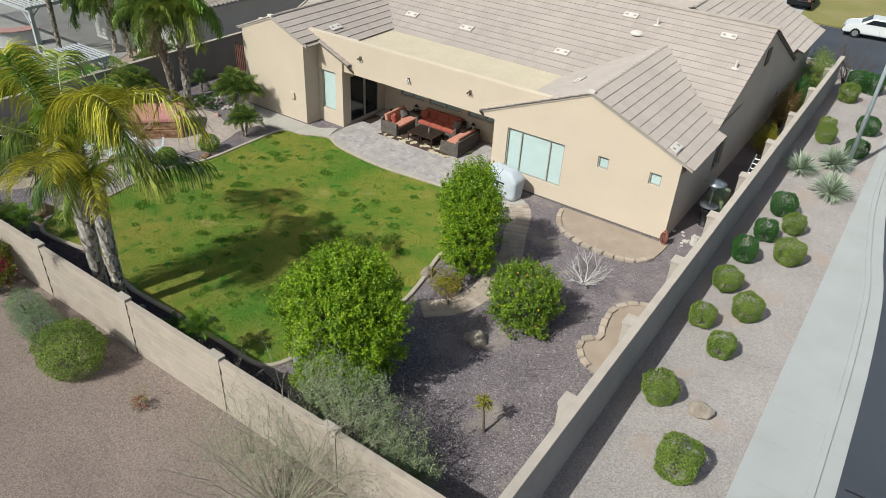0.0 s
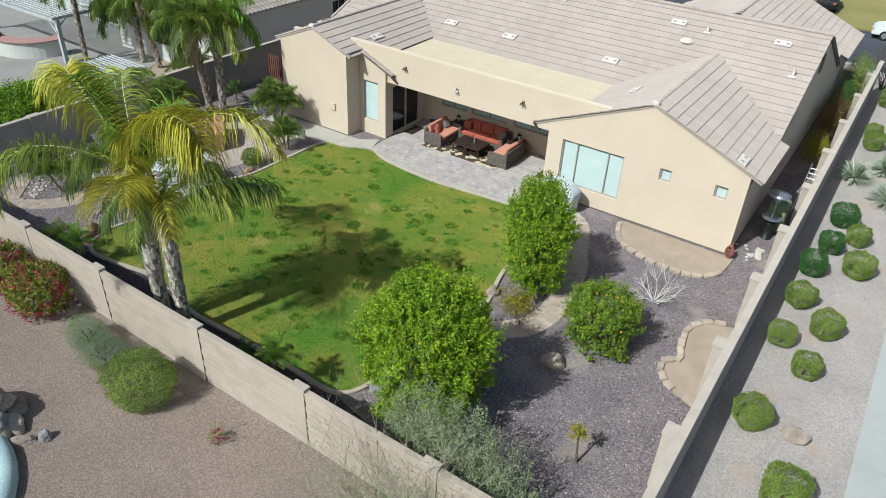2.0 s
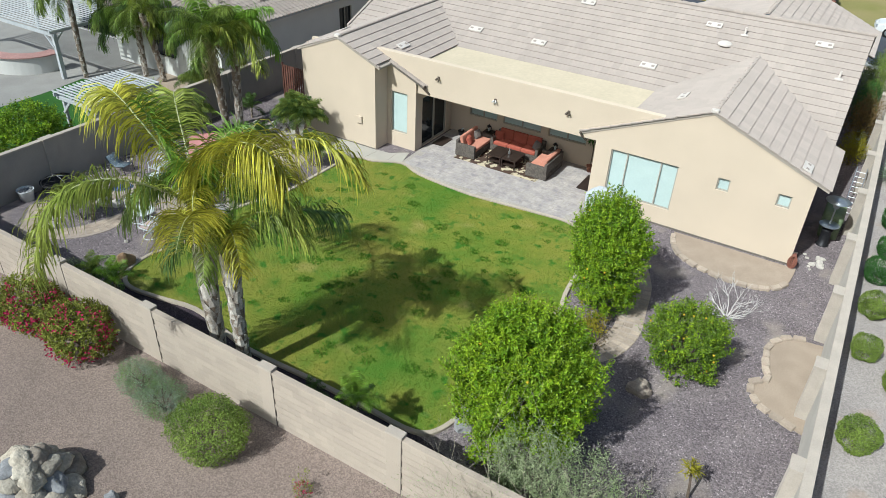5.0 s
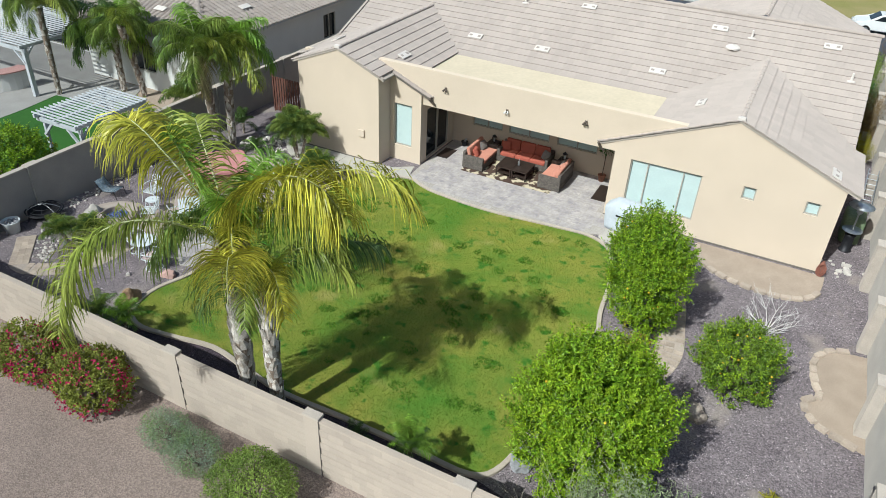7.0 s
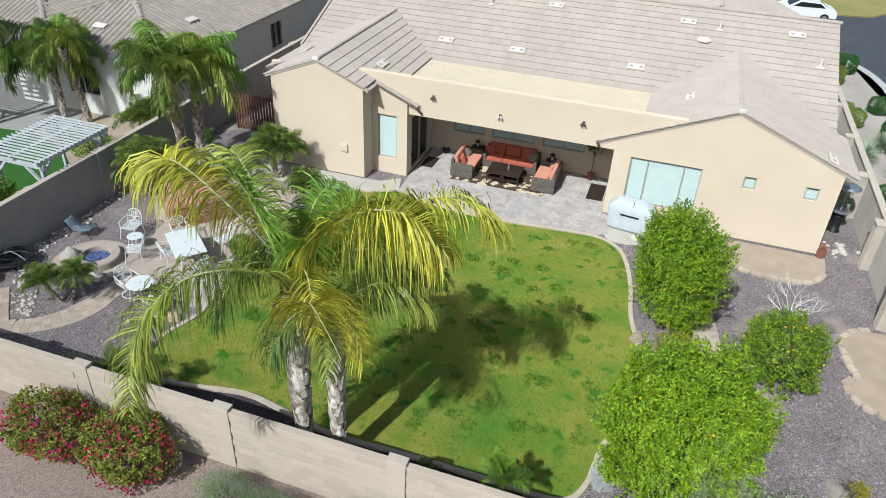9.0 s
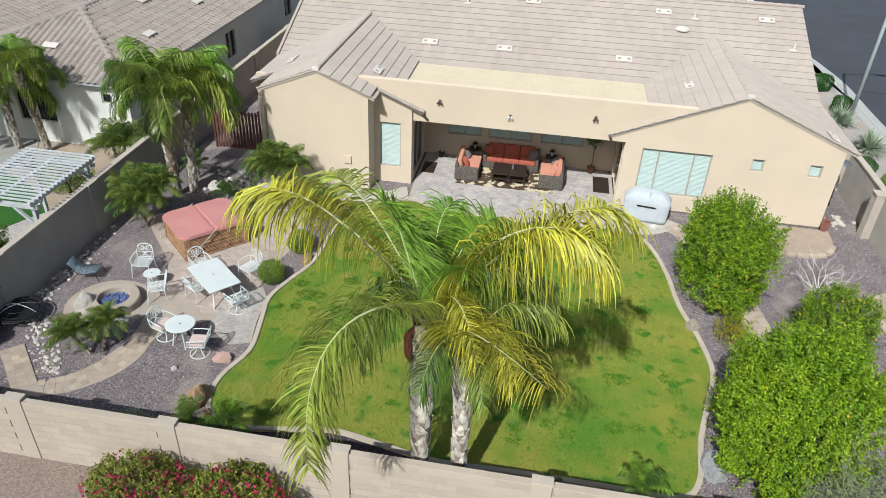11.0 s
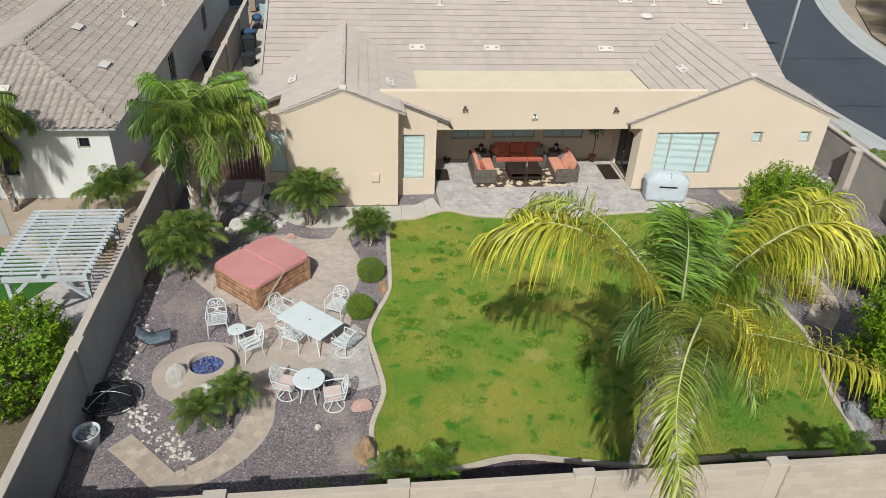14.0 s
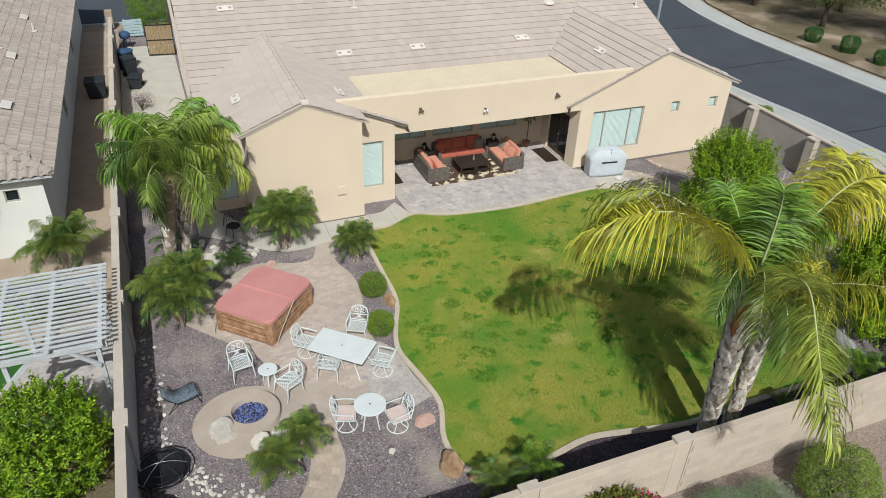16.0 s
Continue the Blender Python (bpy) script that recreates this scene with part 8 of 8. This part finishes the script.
def pergola(name, x0, x1, y0, y1, h, n, label, post=0.11):
    t = thing(name, label, "pergola", (0, 0, 0))
    for x in (x0 + 0.25, x1 - 0.25):
        for y in (y0 + 0.3, y1 - 0.3):
            p = part("post", box(BM(), x - post / 2, x + post / 2, y - post / 2, y + post / 2, 0, h - 0.16), WHITE_WOOD, t)
            s = 1 if y < (y0 + y1) / 2 else -1
            part("brace", box(BM(), -0.04, 0.04, -0.04, 0.04, -0.35, 0.35, Matrix.Translation((x, y + s * 0.26, h - 0.42)) @ Matrix.Rotation(radians(-45 * s), 4, "X")), WHITE_WOOD, p)
    for x in (x0 + 0.12, x1 - 0.12):
        part("beam", rbox(BM(), x - 0.05, x + 0.05, y0, y1, h - 0.16, h, 0.01), WHITE_WOOD, t)
    for y in (y0 + 0.2, y1 - 0.2):
        part("beam", rbox(BM(), x0, x1, y - 0.05, y + 0.05, h - 0.33, h - 0.165, 0.01), WHITE_WOOD, t)
        for x, sg in ((x0 + 0.25, 1), (x1 - 0.25, -1)):
            part("brace", box(BM(), -0.045, 0.045, -0.045, 0.045, -0.4, 0.4, Matrix.Translation((x + sg * 0.3, y, h - 0.6)) @ Matrix.Rotation(radians(45 * sg), 4, "Y")), WHITE_WOOD, t)
    for i in range(n):
        y = y0 + 0.08 + (y1 - y0 - 0.16) * i / (n - 1)
        part("rafter", rbox(BM(), x0 - 0.05, x1 + 0.05, y - 0.022, y + 0.022, h, h + 0.065, 0.006, seg=1), WHITE_WOOD, t)
    part("purlin", box(BM(), (x0 + x1) / 2 - 0.05, (x0 + x1) / 2 + 0.05, y0, y1, h - 0.05, h - 0.002), WHITE_WOOD, t)


pergola("pergola", -34.15, -31.62, 14.9, 18.35, 2.4, 18, "white-painted timber pergola standing beyond the wall")
pergola("pergola", -50.5, -41.0, 19.5, 24.6, 2.6, 22, "large white timber pergola over the neighbouring patio", 0.2)
t = thing("outdoor_counter", "curved outdoor counter with a red tiled top", "counter", (-45.4, 20.3, 0.012), 0)
arc = [(1.9 * math.cos(a) * 1.3, 1.9 * math.sin(a)) for a in np.linspace(-2.6, 0.2, 22)]
part("body", band(BM(), arc, 0.3, 0, 0.9, False), STUCCO_WHITE, t)
part("top", band(BM(), arc, 0.42, 0.9, 0.97, False), RED_TILE, t)
part("grill", rbox(BM(), -0.6, 0.2, -2.2, -1.7, 0.97, 1.3, 0.08, seg=3), BIN_DARK, t)

# ---- behind the rear wall ----
t = thing("rock_waterfall", "heap of pale boulders forming a garden waterfall", "waterfall", (-18.68, 3.35, 0))
t.scale = (0.88, 0.88, 0.82)
k = 0
for lay, (cnt, rad, z, s) in enumerate(((9, 0.88, 0.02, 0.42), (7, 0.68, 0.42, 0.4), (6, 0.46, 0.8, 0.34), (4, 0.26, 1.08, 0.28), (1, 0.0, 1.25, 0.26))):
    for i in range(cnt):
        a = 2 * math.pi * i / cnt + lay * 0.4
        part("boulder", boulder(BM(), (rad * math.cos(a), rad * math.sin(a), z + 0.08), s * rg.uniform(0.8, 1.3), s * rg.uniform(0.7, 1.2), s * rg.uniform(0.7, 1.0), 100 + k, 3), (ROCK_FALL, ROCK_FALL, ROCK, ROCK_FALL, ROCK_GREY)[k % 5], t, smooth=True)
        k += 1
core = BM()
lathe(core, [(0.85, 0), (0.7, 0.4), (0.5, 0.75), (0.25, 1.05), (0.05, 1.15)], 16)
part("core", core, ROCK, t)
rock("boulder", "flat tan rock lying on the gravel", (-17.35, 3.75, 0), 0.36, 0.16, 0.14, 130, ROCK, rot=50)
rock("boulder", "grey angular rock on the gravel", (-17.0, 4.15, 0), 0.17, 0.15, 0.2, 131, ROCK_GREY)
t = thing("garden_pool", "oval garden pool with a rounded grey-blue rim", "pool", (-18.1, 0.95, 0))
part("rim", tube(BM(), [(2.85 * math.cos(a), 2.4 * math.sin(a), 0.1) for a in np.linspace(0, 2 * math.pi, 41)[:-1]], 0.24, 12, closed=True), PALLET_BLUE, t, smooth=True)
part("water", prism(BM(), [(2.75 * math.cos(a), 2.3 * math.sin(a)) for a in np.linspace(0, 2 * math.pi, 49)[:-1]], -0.05, 0.1), WATER, t)
t = thing("pool_equipment", "white pool pump boxes standing by the rear wall", "equipment", (-29.3, 7.35, 0))
part("cabinet", rbox(BM(), -0.25, 0.2, -0.2, 0.2, 0, 0.75, 0.03), WHITE_METAL, t, m=pose(0, 0, 0, 0, 0, 20))
part("filter_tank", lathe(BM(), [(0.2, 0), (0.22, 0.1), (0.22, 0.6), (0.12, 0.72), (0.04, 0.74)], 20, (-0.6, 0.05, 0)), WHITE_METAL, t, smooth=True)
part("control_box", rbox(BM(), 0.35, 0.7, 0.05, 0.3, 0.15, 0.5, 0.03), COVER_GREY, t)
part("pipe", tube(BM(), [(-0.6, -0.2, 0.2), (-0.2, -0.3, 0.12), (0.5, -0.2, 0.12), (0.55, 0.1, 0.2)], 0.035, 8), WHITE_METAL, t)

# ---- street furniture and cars ----
t = thing("street_lamp", "tall galvanised street lamp pole on the verge", "street lamp", (-1.16, 35.0, 0))
part("base", lathe(BM(), [(0.2, 0), (0.2, 0.06), (0.12, 0.1), (0.1, 0.4)], 16), POLE_MAT, t)
part("pole", tube(BM(), [(0, 0, 0.3), (0, 0, 4.5), (0, 0, 9.0)], [0.1, 0.085, 0.065], 14), POLE_MAT, t, smooth=True)
part("arm", tube(BM(), [(0, 0, 8.8), (0.8, 0, 9.2), (2.0, 0, 9.35)], 0.04, 10), POLE_MAT, t)
part("lamp_head", rbox(BM(), 1.9, 2.6, -0.13, 0.13, 9.28, 9.42, 0.05), POLE_MAT, t)


def car(at, rz, material, label):
    t = thing("car", label, "car", at, rz)
    prof = [(-2.25, 0.32), (-2.25, 0.75), (-2.1, 0.95), (-1.55, 1.02), (-0.95, 1.42), (0.55, 1.45), (1.2, 1.0), (2.1, 0.86), (2.28, 0.6), (2.25, 0.32)]
    bm = BM()
    a = [bm.verts.new((x, -0.9 + (0.14 if z > 1.05 else 0.0), z)) for x, z in prof]
    b = [bm.verts.new((x, 0.9 - (0.14 if z > 1.05 else 0.0), z)) for x, z in prof]
    n = len(prof)
    bm.faces.new(a), bm.faces.new(b[::-1])
    for i in range(n):
        bm.faces.new((a[i], b[i], b[(i + 1) % n], a[(i + 1) % n]))
    bmesh.ops.bevel(bm, geom=list(bm.edges), offset=0.06, segments=2, affect="EDGES")
    part("body", bm, material, t, smooth=False)
    for s in (-1, 1):
        part("side_window", prism_y(BM(), [(-1.35, 1.05), (-0.88, 1.36), (0.48, 1.38), (0.98, 1.04)], s * 0.885 - 0.02, s * 0.885 + 0.005), DARK_GLASS, t)
    part("windscreen", prism_x(BM(), [(-0.7, 0), (0.7, 0), (0.62, 0.012), (-0.62, 0.012)], -0.36, 0.36), DARK_GLASS, t, m=Matrix.Translation((0.9, 0, 1.235)) @ Matrix.Rotation(radians(35), 4, "Y"))
    part("rear_window", prism_x(BM(), [(-0.7, 0), (0.7, 0), (0.62, 0.012), (-0.62, 0.012)], -0.3, 0.3), DARK_GLASS, t, m=Matrix.Translation((-1.28, 0, 1.235)) @ Matrix.Rotation(radians(-34), 4, "Y"))
    for x in (-1.4, 1.4):
        for s in (-1, 1):
            w = part("wheel", tube(BM(), [(x, s * 0.72, 0.33), (x, s * 0.93, 0.33)], 0.33, 20), RUBBER, t)
            part("rim", tube(BM(), [(x, s * 0.93, 0.33), (x, s * 0.945, 0.33)], 0.2, 16), STEEL, w)
    for s in (-1, 1):
        part("headlight", rbox(BM(), 2.16, 2.27, s * 0.7 - 0.17, s * 0.7 + 0.17, 0.62, 0.76, 0.03), STEEL, t)
        part("tail_light", rbox(BM(), -2.28, -2.2, s * 0.72 - 0.12, s * 0.72 + 0.12, 0.7, 0.86, 0.02), HOSE_RED, t)


car((-3.4, 60.2, -0.06), 185, CAR_WHITE, "white parked car by the far kerb")
car((-9.9, 66.3, 0.02), 95, CAR_BLACK, "black car parked on the driveway across the street")


# ---- pieces of walls and floors ----
BW, BH = 0.4, 0.2
bm = BM()
rbox(bm, -BW / 2 + 0.0005, BW / 2 - 0.0005, -0.011, 0.01, -BH / 2 + 0.0035, BH / 2 - 0.0035, 0.002, seg=1)
ONE_BLOCK = bm_mesh(bm, BLOCK, False, "block")
bv = np.array([v.co[:] for v in ONE_BLOCK.vertices])
bf = [tuple(p.vertices) for p in ONE_BLOCK.polygons]
vs, fs, made = [], [], 0
for side in (-1, 1):
    for row in range(9):
        z = 0.066 + row * BH
        x = -44.0 + (BW / 2 if row % 2 else 0)
        while x < -4.2:
            if not any(abs(x - p) < 0.1 for p in PIERS):
                p = Vector((x, 7.94 + side * 0.069, z))
                if side < 0 and -20.0 < x < -4.2 and made < 300:
                    part("block", ONE_BLOCK, None, rear, m=Matrix.Translation(p))
                    made += 1
                else:
                    q = bv.copy()
                    q[:, 1] *= -side
                    b = len(vs)
                    vs.extend((q + np.array(p)).tolist())
                    fs.extend([tuple(i + b for i in f) for f in bf])
            x += BW
part("blocks", mesh_from(vs, fs, BLOCK_REST, name="blocks"), None, rear, kind="stuff")

# patio stones: irregular stamped slabs
patio = bpy.data.objects["patio"]
rg = random.Random(77)
vs, fs = [], []


def stone_top(vs, fs, x0, x1, y0, y1, z0, z1, g=0.008, e=0.01):
    b = len(vs)
    x0, x1, y0, y1 = x0 + g, x1 - g, y0 + g, y1 - g
    vs += [(x0, y0, z0), (x1, y0, z0), (x1, y1, z0), (x0, y1, z0), (x0 + e, y0 + e, z1), (x1 - e, y0 + e, z1), (x1 - e, y1 - e, z1), (x0 + e, y1 - e, z1)]
    fs += [(b + 4, b + 5, b + 6, b + 7), (b, b + 1, b + 5, b + 4), (b + 1, b + 2, b + 6, b + 5), (b + 2, b + 3, b + 7, b + 6), (b + 3, b, b + 4, b + 7)]


y = 21.4
while y < 26.5:
    h = rg.choice((0.2, 0.3, 0.3, 0.4))
    x = -21.4 - rg.random() * 0.3
    while x < -12.9:
        w = rg.choice((0.2, 0.3, 0.4, 0.5))
        if all(inside(px, py, patio_pts) for px in (x, x + w) for py in (y, min(y + h, 26.48))):
            stone_top(vs, fs, x, x + w, y, min(y + h, 26.49), 0.028, 0.034 + rg.uniform(-0.001, 0.001))
        x += w
    y += h
part("stamped_stones", mesh_from(vs, fs, PAVER, name="stamped_stones"), None, patio, "stamped grey stones", kind="stuff")

# paver corner between dining table and lawn
pc = [(-25.3, 15.0), (-24.65, 15.35), (-24.35, 14.9), (-24.2, 13.7), (-24.0, 12.75), (-24.6, 12.55), (-25.5, 13.2), (-25.6, 14.2)]
corner = slab_struct("paver_corner", pc, 0.024, PAVER_JOINT, "small patch of pale interlocking pavers beside the lawn", "paving")
vs, fs = [], []
for i in range(40):
    for j in range(40):
        x, y = -25.8 + i * 0.16 + (0.08 if j % 2 else 0), 12.4 + j * 0.12
        if all(inside(px, py, pc) for px in (x, x + 0.16) for py in (y, y + 0.12)):
            stone_top(vs, fs, x, x + 0.16, y, y + 0.12, 0.02, 0.031 + rg.uniform(-0.002, 0.002), 0.006, 0.008)
part("pavers", mesh_from(vs, fs, PAVER, name="pavers"), None, corner, kind="stuff")

# stones of the side path
path = bpy.data.objects["side_path"]
ln = curve(EPATH, False, 10)
acc = 0.0
for a, b in zip(ln, ln[1:]):
    a, b = Vector(a), Vector(b)
    acc += (b - a).length
    if acc > 0.2:
        d = (b - a).normalized()
        for o in (-0.28, 0.0, 0.28):
            if o and rg.random() < 0.06:
                continue
            vs, fs = [], []
            stone_top(vs, fs, -0.1, 0.1, -0.14, 0.14, 0.0, 0.034, 0.005, 0.01)
            part("paver", mesh_from(vs, fs, EDGE_STONE, name="paver"), None, path, m=Matrix.Translation((b.x - d.y * o, b.y + d.x * o, rg.uniform(-0.003, 0.003))) @ Matrix.Rotation(math.atan2(d.y, d.x), 4, "Z"))
        acc = 0.0
# tan pavers of the curving garden path
terrace = bpy.data.objects["tub_terrace"]
ln = curve([(-27.05, 13.1), (-27.05, 12.3), (-27.12, 11.6), (-27.4, 10.95), (-27.95, 10.3), (-28.7, 9.86)], False, 10)
vs, fs = [], []
stone_top(vs, fs, -0.1, 0.1, -0.105, 0.105, -0.01, 0.0, 0.003, 0.006)
one = mesh_from(vs, fs, EDGE_STONE, name="paver")
acc = 0.0
for a, b in zip(ln, ln[1:]):
    a, b = Vector(a), Vector(b)
    acc += (b - a).length
    if acc > 0.2:
        d = (b - a).normalized()
        for o in (-0.21, 0.0, 0.21):
            part("paver", one, None, terrace, m=Matrix.Translation((b.x - d.y * o, b.y + d.x * o, 0.027 + rg.uniform(-0.002, 0.002))) @ Matrix.Rotation(math.atan2(d.y, d.x), 4, "Z"))
        acc = 0.0
plank = bpy.data.objects["garden_plank_slab"]
for i in range(9):
    for j in range(3):
        c = Vector((-30.28, 11.12)) + Vector((0.7, -0.71)) * (i * 0.2) + Vector((0.71, 0.7)) * ((j - 1) * 0.2)
        part("paver", one, None, plank, m=Matrix.Translation((c.x + 0.05, c.y - 0.02, 0.034 + rg.uniform(-0.002, 0.002))) @ Matrix.Rotation(radians(-45), 4, "Z"))
# loose pebbles over the gravel
rgn = np.random.default_rng(9)
k = 9000
px, py = rgn.uniform(-31.2, -4.0, k), rgn.uniform(8.3, 23.2, k)
ok = np.array([not inside(x, y, LAWN_LINE) and not (-21.5 < x < -13 and y > 21.3) for x, y in zip(px, py)])
px, py = px[ok], py[ok]
k = len(px)
r = rgn.uniform(0.009, 0.024, k)
tet = np.array([(1, 0.1, 0), (-0.5, 0.85, 0), (-0.45, -0.9, 0), (0.1, 0, 0.8)])
V = np.c_[px, py, np.full(k, 0.001)][:, None, :] + tet[None] * r[:, None, None] * rgn.uniform(0.6, 1.4, (k, 4, 3))
F = (np.arange(k)[:, None, None] * 4 + np.array([(0, 1, 3), (1, 2, 3), (2, 0, 3)])[None]).reshape(-1, 3)
struct("pebbles", mesh_from(V.reshape(-1, 3), F.tolist(), PEBBLE), None, "scattered pale and plum pebbles on the gravel", "gravel", kind="stuff")
# concrete joints of the house walk
walkway = bpy.data.objects["garden_walk"]
for x0, y0, x1, y1 in ((-21.95, 21.7, -22.0, 22.75), (-22.95, 21.33, -22.85, 22.47), (-24.6, 21.18, -24.6, 22.47), (-26.2, 21.05, -26.2, 22.47)):
    part("joint", band(BM(), [(x0, y0), (x1, y1)], 0.008, 0.02, 0.0275, False), UNDERLAY, walkway)

# brick joints of the terrace round the tub
terrace = bpy.data.objects["tub_terrace"]
tpoly = [(-28.3, 16.4), (-27.6, 14.6), (-25.6, 13.5), (-24.9, 15.2), (-24.8, 16.6), (-24.6, 17.8), (-24.6, 18.8), (-24.9, 19.9), (-25.4, 20.2), (-26.2, 20.1), (-27.0, 20.4), (-27.9, 20.3), (-29.0, 19.3), (-30.0, 18.6), (-29.6, 17.8)]
vs, fs = [], []
for i in range(62):
    for j in range(70):
        x0, y0 = -30.2 + i * 0.22 + (0.11 if j % 2 else 0), 13.3 + j * 0.11
        if all(inside(px, py, tpoly) for px in (x0, x0 + 0.22) for py in (y0, y0 + 0.11)):
            stone_top(vs, fs, x0, x0 + 0.22, y0, y0 + 0.11, 0.02, 0.026 + rg.uniform(-0.001, 0.001), 0.003, 0.004)
part("pavers", mesh_from(vs, fs, PAVER_TAN, name="pavers"), None, terrace, "pinkish tan paving bricks", kind="stuff")
